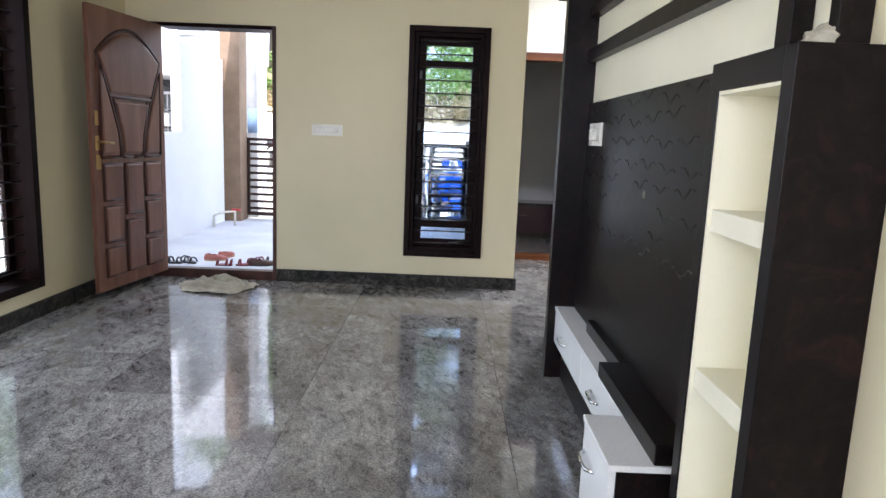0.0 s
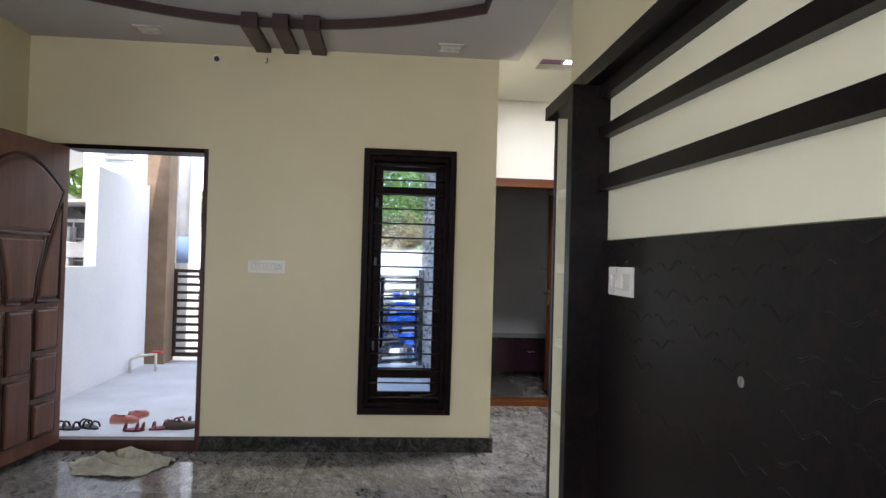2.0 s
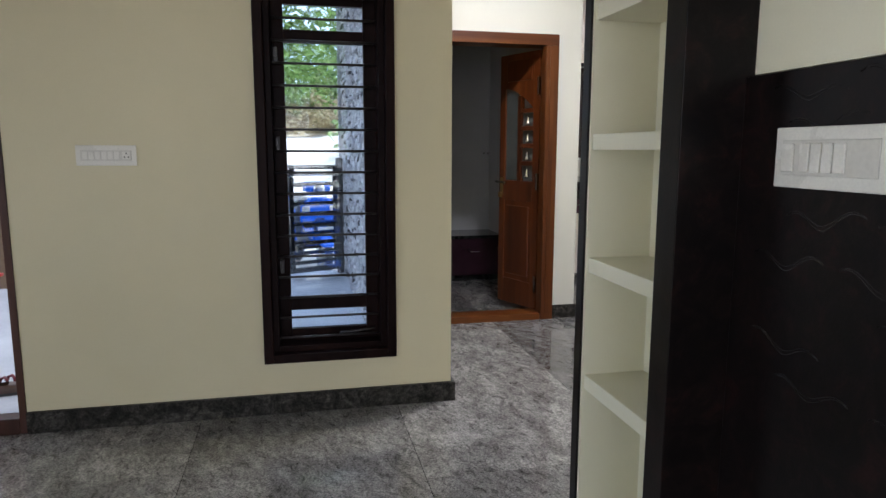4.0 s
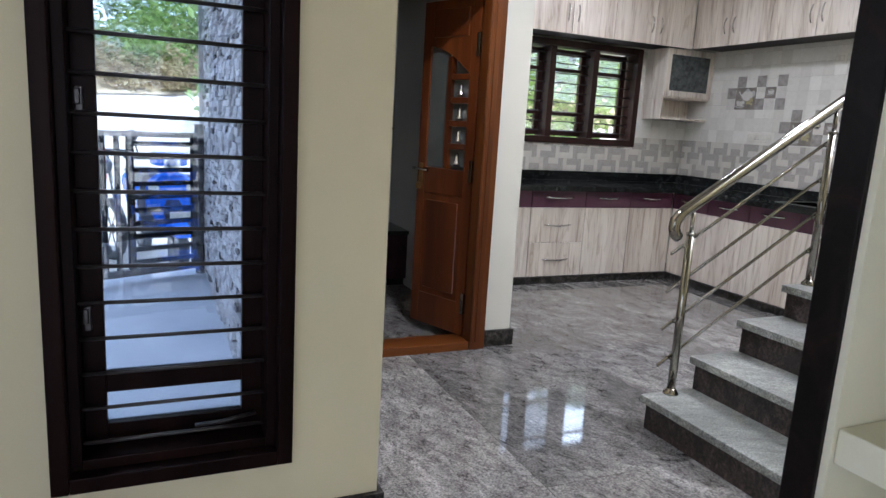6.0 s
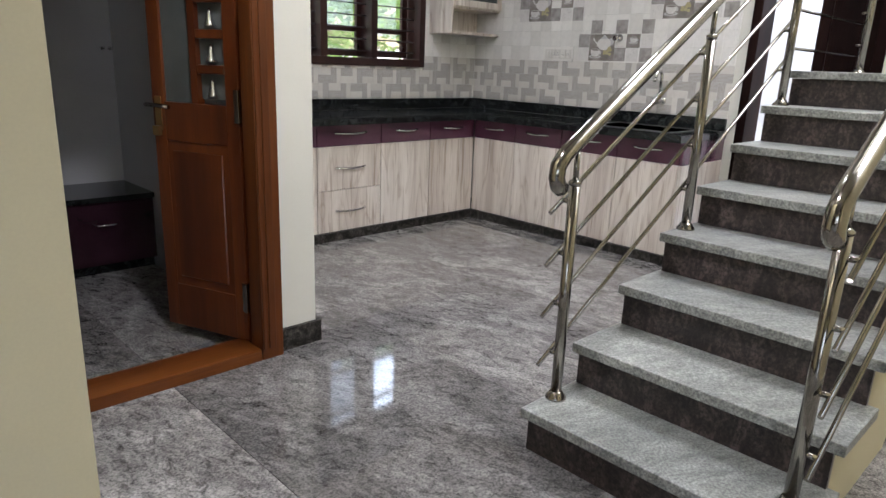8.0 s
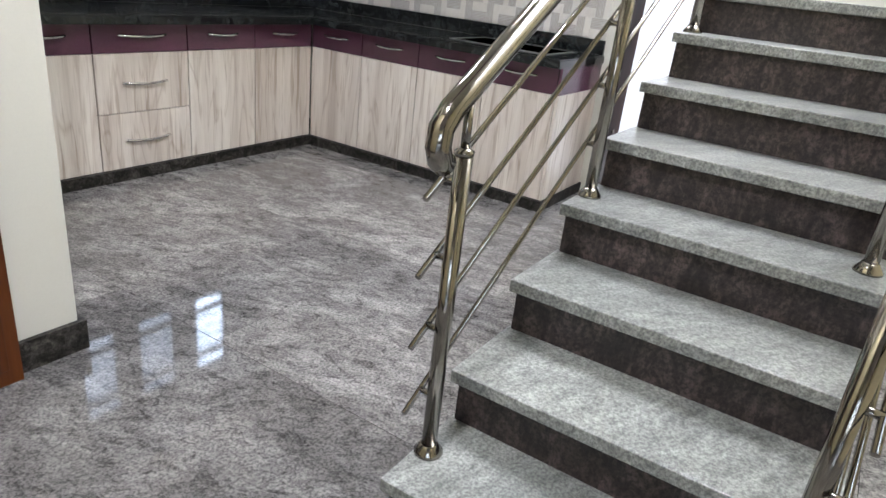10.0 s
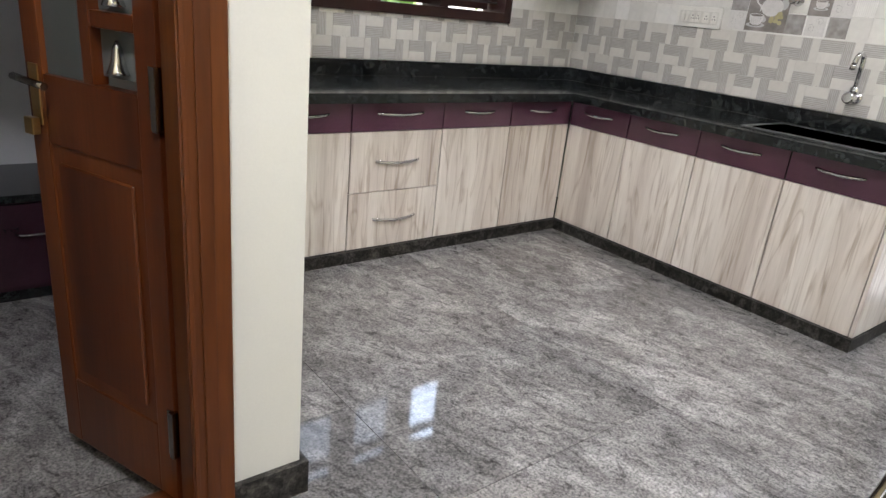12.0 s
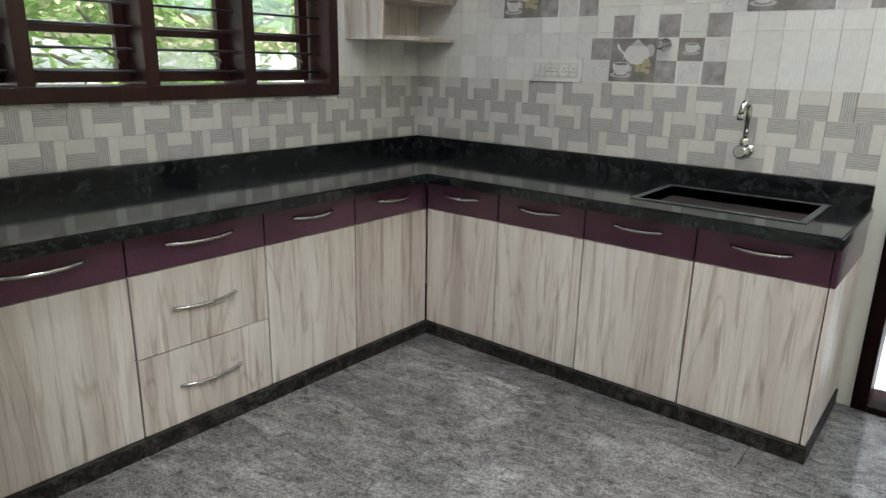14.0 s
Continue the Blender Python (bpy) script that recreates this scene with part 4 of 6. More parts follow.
def worktop():
    w = thing("worktop", (4.3, 8.5, 0.83), "black speckled granite worktop with upstand along the wall", "worktop")
    sx0, sx1, sy0, sy1 = 4.24, 4.62, 6.64, 7.25
    for row in ((1.67, 8.262, 0.828, 4.08, WY - 0.002, 0.868), (4.08, 7.25, 0.828, WX - 0.002, WY - 0.002, 0.868), (4.08, 6.482, 0.828, WX - 0.002, sy0, 0.868),
                (4.08, sy0, 0.828, sx0, sy1, 0.868), (sx1, sy0, 0.828, WX - 0.002, sy1, 0.868)):
        part("stone_slab", boxes(row), BLACK_STONE, w)
    part("edge_moulding", boxes((1.67, 8.256, 0.822, 4.074, 8.262, 0.862), (4.074, 6.482, 0.822, 4.08, 8.262, 0.862), (4.08, 6.476, 0.822, 4.745, 6.482, 0.862), bevel=0.002), BLACK_STONE, w)
    part("upstand", boxes((1.67, WY - 0.03, 0.869, 4.72, WY - 0.012, 0.955), (WX - 0.03, 6.484, 0.869, WX - 0.012, WY - 0.012, 0.955), bevel=0.002), BLACK_STONE, w)
    part("sink_rim", boxes((sx0 - 0.026, sy0 - 0.026, 0.869, sx0, sy1 + 0.026, 0.872), (sx1, sy0 - 0.026, 0.869, sx1 + 0.026, sy1 + 0.026, 0.872),
                           (sx0, sy0 - 0.026, 0.869, sx1, sy0, 0.872), (sx0, sy1, 0.869, sx1, sy1 + 0.026, 0.872), bevel=0.002), RIM_STONE, w, "greyer granite sink rim")
    part("sink_bowl", boxes((sx0, sy0, 0.66, sx1, sy1, 0.67), (sx0 - 0.01, sy0, 0.66, sx0, sy1, 0.868), (sx1, sy0, 0.66, sx1 + 0.01, sy1, 0.868),
                            (sx0, sy0 - 0.01, 0.66, sx1, sy0, 0.868), (sx0, sy1, 0.66, sx1, sy1 + 0.01, 0.868)), BLACK_STONE, w)


RIM_STONE = granite("grey_sink_granite", (0.03, 0.032, 0.031), (0.06, 0.064, 0.06), (0.11, 0.115, 0.11), 0.3, (1, 1, 1), 0, 14.0, 150.0)
worktop()
plinth = structure("kitchen_plinth", boxes((1.684, CY - 0.022, 0, 4.128, CY + 0.016, 0.063), (CX - 0.022, 6.474, 0, CX + 0.016, CY + 0.016, 0.063), (CX + 0.016, 6.474, 0, WX - 0.001, 6.496, 0.063)), SKIRT_STONE, "dark granite plinth under the cabinets", "plinth")
side_panel = tagged(solid("cabinet_end_panel", boxes((CX, 6.482, 0.065, WX - 0.012, 6.499, 0.671), bevel=0.002), ASH, (4.45, 6.49, 0.065)), "pale ash end panel of the sink cabinet", "cabinet panel")
side_top = part("plum_band", boxes((CX, 6.482, 0.673, WX - 0.012, 6.499, 0.822), bevel=0.002), PURPLE, side_panel, "plum band")


def upper_unit(a, b, run, hinge):
    back = run == "back"
    lo, hi, d = 2.175, 2.88, 0.37
    base = ((a + b) / 2, WY - d / 2, lo) if back else (WX - d / 2, (a + b) / 2, lo)
    u = thing("wall_cabinet", base, "pale ash wall cabinet above the window", "kitchen cabinet", "kitchen wall cabinets")
    part("body", boxes((a, WY - d + 0.018, lo, b, WY - 0.012, hi)) if back else boxes((WX - d + 0.018, a, lo, WX - 0.012, b, hi)), CASE, u)
    p = part("door", boxes((a + 0.0028, WY - d, lo - 0.01, b - 0.0028, WY - d + 0.017, hi), bevel=0.0015) if back else
             boxes((WX - d, a + 0.0028, lo - 0.01, WX - d + 0.017, b - 0.0028, hi), bevel=0.0015), ASH, u)
    e = (b - 0.05 if hinge else a + 0.05)
    c = (e, WY - d, lo + 0.16) if back else (WX - d, e, lo + 0.16)
    cv, o = Vector(c), Vector((0, -1, 0) if back else (-1, 0, 0))
    pts = [cv + Vector((0, 0, 0.07 * t)) + o * (0.004 + 0.022 * (1 - t * t)) for t in (-1, -0.8, -0.4, 0, 0.4, 0.8, 1)]
    part("handle", tube(bmesh.new(), pts, 0.0065, 8), CHROME, p, "slim chrome bow handle")


xs = [1.67, 2.13, 2.57, 3.01, 3.46, 3.92, 4.376]
for i, (a, b) in enumerate(zip(xs, xs[1:])):
    upper_unit(a, b, "back", i % 2 == 0)
ys = [8.558, 8.13, 7.70, 7.27, 6.84, 6.42]
for i, (b, a) in enumerate(zip(ys, ys[1:])):
    upper_unit(a, b, "side", i % 2 == 1)


def corner_cabinet():
    """Small glass-fronted cabinet with an open shelf below, hung in the corner."""
    x0, x1, y0, z0, z1 = 4.15, WX - 0.013, 8.62, 1.50, 2.165
    u = thing("glass_wall_cabinet", (4.45, 8.78, z0), "pale ash corner cabinet with glass flap over an open shelf", "kitchen cabinet")
    part("side_panel", boxes((x0, y0 + 0.02, z0, x0 + 0.018, WY - 0.012, z1), bevel=0.002), ASH, u)
    part("bottom_shelf", boxes((x0 + 0.018, y0 + 0.02, z0, x1, WY - 0.012, z0 + 0.02), bevel=0.002), ASH, u)
    part("middle_shelf", boxes((x0 + 0.018, y0 + 0.02, 1.70, x1, WY - 0.012, 1.72), bevel=0.002), ASH, u)
    part("top_panel", boxes((x0 + 0.018, y0 + 0.02, z1 - 0.02, x1, WY - 0.012, z1), bevel=0.002), ASH, u)
    part("back_board", boxes((x0 + 0.018, WY - 0.02, z0 + 0.02, x1, WY - 0.012, z1 - 0.02)), ASH, u)
    f = part("flap", ring_frame(x0 - 0.002, x1, 1.72, z1, y0, y0 + 0.019, 0.055, 0.002), ASH, u)
    g = part("flap_glass", boxes((x0 + 0.053, y0 + 0.008, 1.775, x1 - 0.055, y0 + 0.012, z1 - 0.055)), FLAP_GLASS, f, "dark patterned glass")


FLAP_GLASS = surface("dark_patterned_glass", (0.03, 0.035, 0.033), (0.11, 0.12, 0.115), 22.0, 0.15, fine=60, bump=0.2)
corner_cabinet()


def kitchen_window():
    x0, x1, z0, z1 = KWIN
    w = thing("window_3", (3.1, 9.0, z0), "wide reddish-brown wooden window with iron bars", "window", kind="structure")
    part("window_frame", ring_frame(x0, x1, z0, z1, 8.90, 9.12, 0.06), KITCHEN_WINDOW_WOOD, w)
    step = (x1 - x0 - 0.12) / 3.5
    edges = [x1 - 0.06 - step * 0.875 * i for i in range(5)]
    for i, (b, a) in enumerate(zip(edges, edges[1:])):
        s = part("sash", ring_frame(a + 0.02, b - 0.02, z0 + 0.07, z1 - 0.07, 9.05, 9.085, 0.055, 0.003), KITCHEN_WINDOW_WOOD, w)
        p = part("pane", boxes((a + 0.075, 9.066, z0 + 0.125, b - 0.075, 9.07, z1 - 0.125)), GLASS, s)
        p.visible_shadow = False
        for rz in (z0 + 0.26, z0 + 0.67):
            part("sash_rail", boxes((a + 0.075, 9.05, rz, b - 0.075, 9.085, rz + 0.035), bevel=0.002), KITCHEN_WINDOW_WOOD, s)
        part("stay", tube(bmesh.new(), [(b - 0.14, 9.03, z0 + 0.20), (b - 0.09, 9.02, z0 + 0.17), (b - 0.07, 9.03, z0 + 0.14)], 0.006, 6), STEEL, w)
        if i:
            part("mullion", boxes((b - 0.03, 8.91, z0 + 0.06, b + 0.03, 9.10, z1 - 0.06), bevel=0.003), KITCHEN_WINDOW_WOOD, w)
    for i in range(9):
        z = z0 + 0.115 + (z1 - z0 - 0.23) * i / 8
        part("bar", tube(bmesh.new(), [(x0 + 0.05, 8.985, z), (x1 - 0.05, 8.985, z)], 0.006, 8), BLACK_IRON, w)


kitchen_window()


def yard_door():
    f = thing("door_3", (4.85, 6.0, 0), "dark brown frame of the open yard door", "door frame", kind="structure")
    part("jamb", boxes((4.735, YARD[1] - 0.06, 0, 4.95, YARD[1], YARD[2]), bevel=0.004), DARK_WOOD, f)
    part("jamb", boxes((4.735, YARD[0], 0, 4.95, YARD[0] + 0.06, YARD[2]), bevel=0.004), DARK_WOOD, f)
    part("lintel", boxes((4.735, YARD[0] + 0.06, YARD[2] - 0.06, 4.95, YARD[1] - 0.06, YARD[2]), bevel=0.004), DARK_WOOD, f)
    part("sill", boxes((4.735, YARD[0] + 0.06, 0, 4.95, YARD[1] - 0.06, 0.03), bevel=0.004), DARK_WOOD, f)
    part("bolt", tube(bmesh.new(), [(4.80, YARD[1] - 0.064, 0.42), (4.80, YARD[1] - 0.075, 0.42)], 0.012, 8), STEEL, f)


yard_door()
plate("kitchen_switch_plate", (WX - 0.0095, 7.965, 1.365), 0, 0, 0.30, 0.115, [(-0.10, 0.022), (-0.072, 0.022), (-0.035, 0.03), (0.0, 0.03), (0.055, 0.045), (0.105, 0.03)], "white double socket plate on the tiled wall", "x")


def tap():
    """Wall tap: flange, horizontal body, round knob on its end and a hooked spout rising from it."""
    t, y, z = thing("kitchen_tap", (4.70, 6.985, 1.05), "chrome swan-neck wall tap above the sink", "tap"), 6.985, 1.05
    part("flange", lathe(bmesh.new(), (WX - 0.02, y, z), [(0.03, 0.008), (0.032, 0.0), (0.022, -0.01)], 18, 0), CHROME, t)
    part("body", tube(bmesh.new(), [(WX - 0.02, y, z), (WX - 0.095, y, z)], 0.0195, 14), CHROME, t)
    part("knob", lathe(bmesh.new(), (WX - 0.10, y, z), [(0.018, 0.01), (0.027, 0.002), (0.029, -0.016), (0.022, -0.026)], 16, 0), CHROME, t)
    part("collar", lathe(bmesh.new(), (WX - 0.062, y, z + 0.015), [(0.014, 0.0), (0.022, 0.008), (0.022, 0.03), (0.014, 0.042)], 16), CHROME, t)
    part("spout", tube(bmesh.new(), [(WX - 0.062, y, z + 0.05)] + [(WX - 0.092 + 0.03 * math.cos(math.pi * k / 10), y + 0.012 * k / 10, z + 0.175 + 0.035 * math.sin(math.pi * k / 10)) for k in range(11)] + [(WX - 0.126, y + 0.014, z + 0.15)], 0.0125, 12), CHROME, t)
    part("nozzle", lathe(bmesh.new(), (WX - 0.127, y + 0.014, z + 0.132), [(0.012, 0.0), (0.0155, 0.002), (0.0155, 0.022), (0.012, 0.026)], 14), CHROME, t)


tap()


def valve():
    t = thing("wall_valve", (WX - 0.012, 7.40, 1.48), "chrome stop valve knob on the tiles", "valve")
    part("flange", lathe(bmesh.new(), (WX - 0.03, 7.40, 1.49), [(0.03, 0.017), (0.03, 0.01), (0.018, 0.0), (0.016, -0.03)], 16, 0), CHROME, t)
    part("knob", lathe(bmesh.new(), (WX - 0.075, 7.40, 1.49), [(0.014, 0.02), (0.024, 0.012), (0.024, -0.006), (0.018, -0.014)], 10, 0), CHROME, t)


valve()


# ---- staircase ----
RISE, RUN, SX, SY0, SY1 = 0.16, 0.268, 1.675, 4.87, 5.72


def staircase():
    s = thing("staircase", (SX, 5.3, 0), "granite staircase with pale treads and dark risers", "staircase")
    n = 8
    for i in range(n):
        x = SX + RUN * i
        z = RISE * (i + 1)
        last = i == n - 1
        part("tread", boxes((x, SY0 - 0.02, z - 0.035, x + RUN + 0.045 if not last else 4.745, SY1, z), bevel=0.004), TREAD_STONE, s, "pale green-grey granite tread")
        part("riser", boxes((x + 0.03, SY0 + 0.012, z - RISE, x + 0.05, SY1 - 0.012, z - 0.036)), RISER_STONE, s, "dark brown granite riser")
    bm = bmesh.new()
    outline = [(SX + 0.05, 0)] + [q for i in range(n) for q in ((SX + 0.05 + RUN * i, RISE * (i + 1) - 0.037), (SX + 0.05 + RUN * (i + 1), RISE * (i + 1) - 0.037)) if not (i == n - 1 and q[0] > SX + 0.05 + RUN * i)] + [(4.745, RISE * n - 0.037), (4.745, RISE * n - 0.2), (SX + RUN * n + 0.2, RISE * n - 0.2), (SX + 1.0, 0)]
    prism(bm, outline, 1, SY0 + 0.015, SY1 - 0.015)
    part("core", bm, CREAM, s, "cream painted stair core")


staircase()
SLOPE = RISE / RUN


def railing(y, label, out, x_first):
    """Steel railing that climbs with the stairs: a post on every third tread, handrail and four bars, level on the landing."""
    r = thing("stair_railing", (x_first, y, RISE), label, "railing", "stair railings")
    turn_x = SX + RUN * 7 + 0.05
    def line(z0, x):
        return z0 + (min(x, turn_x) - x_first) * SLOPE
    xs = [x_first, x_first + 3 * RUN, x_first + 6 * RUN, 4.55]
    end = 4.72
    for x in xs:
        z = min(8, round((x - x_first) / RUN) + 1) * RISE
        p = part("post", tube(bmesh.new(), [(x, y, z), (x, y, z + 0.745)], 0.019, 14), STEEL, r)
        part("collar", lathe(bmesh.new(), (x, y, z), [(0.036, 0.0), (0.036, 0.006), (0.025, 0.02), (0.0205, 0.028)], 16), STEEL, p)
        part("neck", tube(bmesh.new(), [(x, y, z + 0.745), (x, y, z + 0.845)], 0.0095, 10), STEEL, p)
        part("cap", lathe(bmesh.new(), (x, y, z + 0.74), [(0.0205, 0.0), (0.0215, 0.008), (0.012, 0.016)], 14), STEEL, p)
        for k in range(4):
            zb = z + 0.16 + 0.1745 * k
            part("saddle", tube(bmesh.new(), [(x, y, zb), (x, y + out * 0.042, zb)], 0.0085, 8), STEEL, p)
    for k in range(4):
        zb = RISE + 0.16 + 0.1745 * k
        xa = x_first - 0.06
        part("bar", tube(bmesh.new(), [(q, y + out * 0.042, line(zb, q)) for q in (xa, turn_x - 0.05, turn_x, end)], 0.0075, 8), STEEL, r)
    top = RISE + 0.876
    x0 = x_first - 0.075
    c = line(top, x0)
    curl = [(x0 + 0.004, y, c - 0.098), (x0 - 0.012, y, c - 0.088), (x0 - 0.024, y, c - 0.06), (x0 - 0.02, y, c - 0.026), (x0 + 0.012, y, line(top, x0 + 0.012)), (x0 + 0.06, y, line(top, x0 + 0.06))]
    part("handrail", tube(bmesh.new(), curl + [(q, y, line(top, q)) for q in (turn_x - 0.06, turn_x, end)], 0.0255, 16), STEEL, r)


railing(5.688, "polished stainless steel stair railing on the kitchen side", 1, 1.822)
railing(4.925, "polished stainless steel stair railing on the inner side", -1, 1.822)


# ---- ceiling fittings of the living room ----
def crescent_trim():
    bm = bmesh.new()
    path = [(-2.43, 4.165)] + ARC + [(0.105, 4.165)]
    for (xa, ya), (xb, yb) in zip(path, path[1:]):
        d = Vector((xb - xa, yb - ya))
        n = Vector((-d.y, d.x)).normalized() * 0.02
        prism(bm, [(xa, ya), (xb, yb), (xb - n.x, yb - n.y), (xa - n.x, ya - n.y)], 2, 2.781, 2.839)
    return bm


CEILING_BROWN = surface("dark_brown_ceiling_paint", (0.03, 0.012, 0.01), (0.045, 0.02, 0.016), 5.0, 0.45)
trim_arc = structure("trim_arc", crescent_trim(), CEILING_BROWN, "dark brown band round the crescent recess", "trim")
for x in (-1.325, -1.135, -0.945):
    s = tagged(solid("ceiling_block", boxes((x - 0.05, 4.92, 2.742, x + 0.05, 5.405, 2.779), (x - 0.05, 4.90, 2.742, x + 0.05, 4.92, 2.838), bevel=0.003), CEILING_BROWN, (x, 5.15, 2.75)),
               "dark brown decorative block across the crescent band", "ceiling block", "ceiling blocks")


def square_downlight(x, y):
    t = thing("square_downlight", (x, y, 2.775), "square flush ceiling light, switched off", "ceiling light", "living room ceiling lights")
    part("frame", boxes((x - 0.085, y - 0.085, 2.768, x + 0.085, y - 0.065, 2.78), (x - 0.085, y + 0.065, 2.768, x + 0.085, y + 0.085, 2.78),
                        (x - 0.085, y - 0.065, 2.768, x - 0.065, y + 0.065, 2.78), (x + 0.065, y - 0.065, 2.768, x + 0.085, y + 0.065, 2.78), bevel=0.002), CEILING, t)
    part("diffuser", boxes((x - 0.065, y - 0.065, 2.772, x + 0.065, y + 0.065, 2.78)), PLASTIC, t)


for x, y in ((-0.07, 3.94), (-0.05, 5.19), (-2.42, 3.98), (-2.0, 5.15)):
    square_downlight(x, y)


def camera_dome():
    t = thing("wall_conduit_outlet", (-1.64, 5.4, 2.68), "round white outlet with a dark opening under the ceiling", "outlet")
    part("rim", lathe(bmesh.new(), (-1.64, 5.409, 2.68), [(0.032, 0.0), (0.032, -0.012), (0.026, -0.018), (0.02, -0.016)], 18, 1), PLASTIC, t)
    part("opening", lathe(bmesh.new(), (-1.64, 5.394, 2.68), [(0.019, 0.004), (0.019, -0.003)], 14, 1), BLACK_IRON, t, "dark opening")
    part("hook", tube(bmesh.new(), [(-1.30, 5.409, 2.70), (-1.30, 5.385, 2.70), (-1.295, 5.385, 2.675), (-1.31, 5.39, 2.665)], 0.004, 6), STEEL, t)


camera_dome()

LED_GLOW = bpy.data.materials.new("led_panel_glow")
LED_GLOW.use_nodes = True
LED_GLOW.node_tree.nodes["Principled BSDF"].inputs["Emission Color"].default_value = (1.0, 0.97, 0.92, 1)
LED_GLOW.node_tree.nodes["Principled BSDF"].inputs["Emission Strength"].default_value = 4.0
for lx, ly, watts in LEDS:
    t = thing("led_panel", (lx, ly, 2.87), "lit square LED ceiling panel", "ceiling light", "lobby and kitchen LED panels")
    z = 2.902 if (0.68 < lx < 2.3 and 5.62 < ly < 5.88) else 2.87
    part("frame", boxes((lx - 0.08, ly - 0.08, z - 0.01, lx + 0.08, ly - 0.068, 2.914 if z > 2.9 else 2.872), (lx - 0.08, ly + 0.068, z - 0.01, lx + 0.08, ly + 0.08, 2.914 if z > 2.9 else 2.872),
                        (lx - 0.08, ly - 0.068, z - 0.01, lx - 0.068, ly + 0.068, 2.914 if z > 2.9 else 2.872), (lx + 0.068, ly - 0.068, z - 0.01, lx + 0.08, ly + 0.068, 2.914 if z > 2.9 else 2.872)), PLASTIC, t)
    part("diffuser", boxes((lx - 0.068, ly - 0.068, z - 0.004, lx + 0.068, ly + 0.068, z - 0.001)), LED_GLOW, t, "glowing diffuser")


# ---- cloth on the floor ----
def floor_cloth():
    bm = bmesh.new()
    n, m = 80, 60
    grid = []
    for i in range(n + 1):
        row = []
        for j in range(m + 1):
            u, v = i / n * 2 - 1, j / m * 2 - 1
            a = math.atan2(v, u)
            edge = 0.84 + 0.3 * noise.noise((math.cos(a) * 1.6, math.sin(a) * 1.6, 3.0))
            k = edge * (1.0 if max(abs(u), abs(v)) == 0 else max(abs(u), abs(v)) / math.hypot(u, v))
            x, y = u * k * 0.37, v * k * 0.26
            folds = abs(noise.noise((x * 9, y * 14, 1.2))) * 0.085 + abs(noise.noise((x * 20, y * 34, 5.0))) * 0.03
            swirl = math.hypot(x - 0.05, 1.4 * (y + 0.02)) * 62 + 2.2 * a + 6 * noise.noise((x * 5, y * 5, 9.0))
            folds = 0.6 * folds + 0.04 * (0.5 + 0.5 * math.sin(swirl)) ** 3
            h = 0.004 + folds * max(0.0, 1.05 - (u * u + v * v) * 0.7) + 0.035 * math.exp(-((x - 0.03) ** 2 + (y - 0.04) ** 2) / 0.02)
            row.append(bm.verts.new((-2.06 + x, 5.09 + y, max(0.002, h))))
        grid.append(row)
    for i in range(n):
        for j in range(m):
            f = bm.faces.new((grid[i][j], grid[i + 1][j], grid[i + 1][j + 1], grid[i][j + 1]))
            f.smooth = True
    return bm


CLOTH = surface("cream_cotton_cloth", (0.31, 0.285, 0.21), (0.44, 0.41, 0.32), 9.0, 0.9, fine=300, bump=0.5)
cloth = tagged(solid("floor_cloth", floor_cloth(), CLOTH, (-2.06, 5.09, 0)), "crumpled cream cotton cloth lying on the granite floor", "cloth")


def wad():
    bm = bmesh.new()
    bmesh.ops.create_icosphere(bm, subdivisions=4, radius=1.0)
    for v in bm.verts:
        d = 1 + 0.28 * noise.noise(v.co * 2.2) + 0.16 * noise.noise(v.co * 6.0)
        v.co = Vector((0.405 + v.co.x * d * 0.03, 1.215 + v.co.y * d * 0.05, 1.44 + max(-0.8, v.co.z * d) * 0.024))
    for f in bm.faces:
        f.smooth = True
    return bm


rag = tagged(solid("cotton_rag", wad(), CLOTH, (0.405, 1.215, 1.42)), "small wad of off-white cotton waste on the panel ledge", "rag")


# ---- porch and street ----
porch = structure("porch_floor", boxes((-3.5, 5.60, -0.2, 0.06, 9.25, 0.012)), CONCRETE, "pale cement porch floor", "floor")
step_out = structure("porch_step", boxes((DOOR[0] + 0.03, 5.48, 0.0, DOOR[1] - 0.03, 5.62, 0.06)), CONCRETE, "cement entrance step", "step")
porch_roof = structure("porch_roof", boxes((-3.6, 5.60, 2.9, 0.4, 6.9, 3.05)), PLASTER, "white underside of the porch roof", "roof")
porch_wall = structure("wall_porch", boxes((-3.385, 5.60, -0.2, -3.27, 7.47, 1.19)), PLASTER, "low whitewashed porch wall", "wall")
porch_wall_high = structure("wall_porch_high", prism(bmesh.new(), [(7.47, -0.2), (8.85, -0.2), (8.85, 2.13), (7.47, 2.17)], 0, -3.385, -3.27), PLASTER, "whitewashed porch wall beside the opening", "wall")
BROWN_PAINT = surface("brown_textured_paint", (0.17, 0.115, 0.07), (0.25, 0.17, 0.11), 5.0, 0.8, fine=50, bump=0.5)
GREY_PLASTER = surface("weathered_grey_plaster", (0.3, 0.3, 0.3), (0.42, 0.42, 0.41), 3.0, 0.85, fine=40, bump=0.4)
tagged(solid("porch_column", boxes((-3.33, 8.9, -0.1, -3.065, 9.2, 3.2), bevel=0.006), BROWN_PAINT, (-3.18, 9.05, 0)), "brown textured porch column", "column")
tagged(solid("gate_pillar", boxes((-3.24, 9.26, -0.1, -3.125, 9.45, 2.9), bevel=0.006), GREY_PLASTER, (-3.18, 9.35, 0)), "grey plastered gate pillar", "pillar")
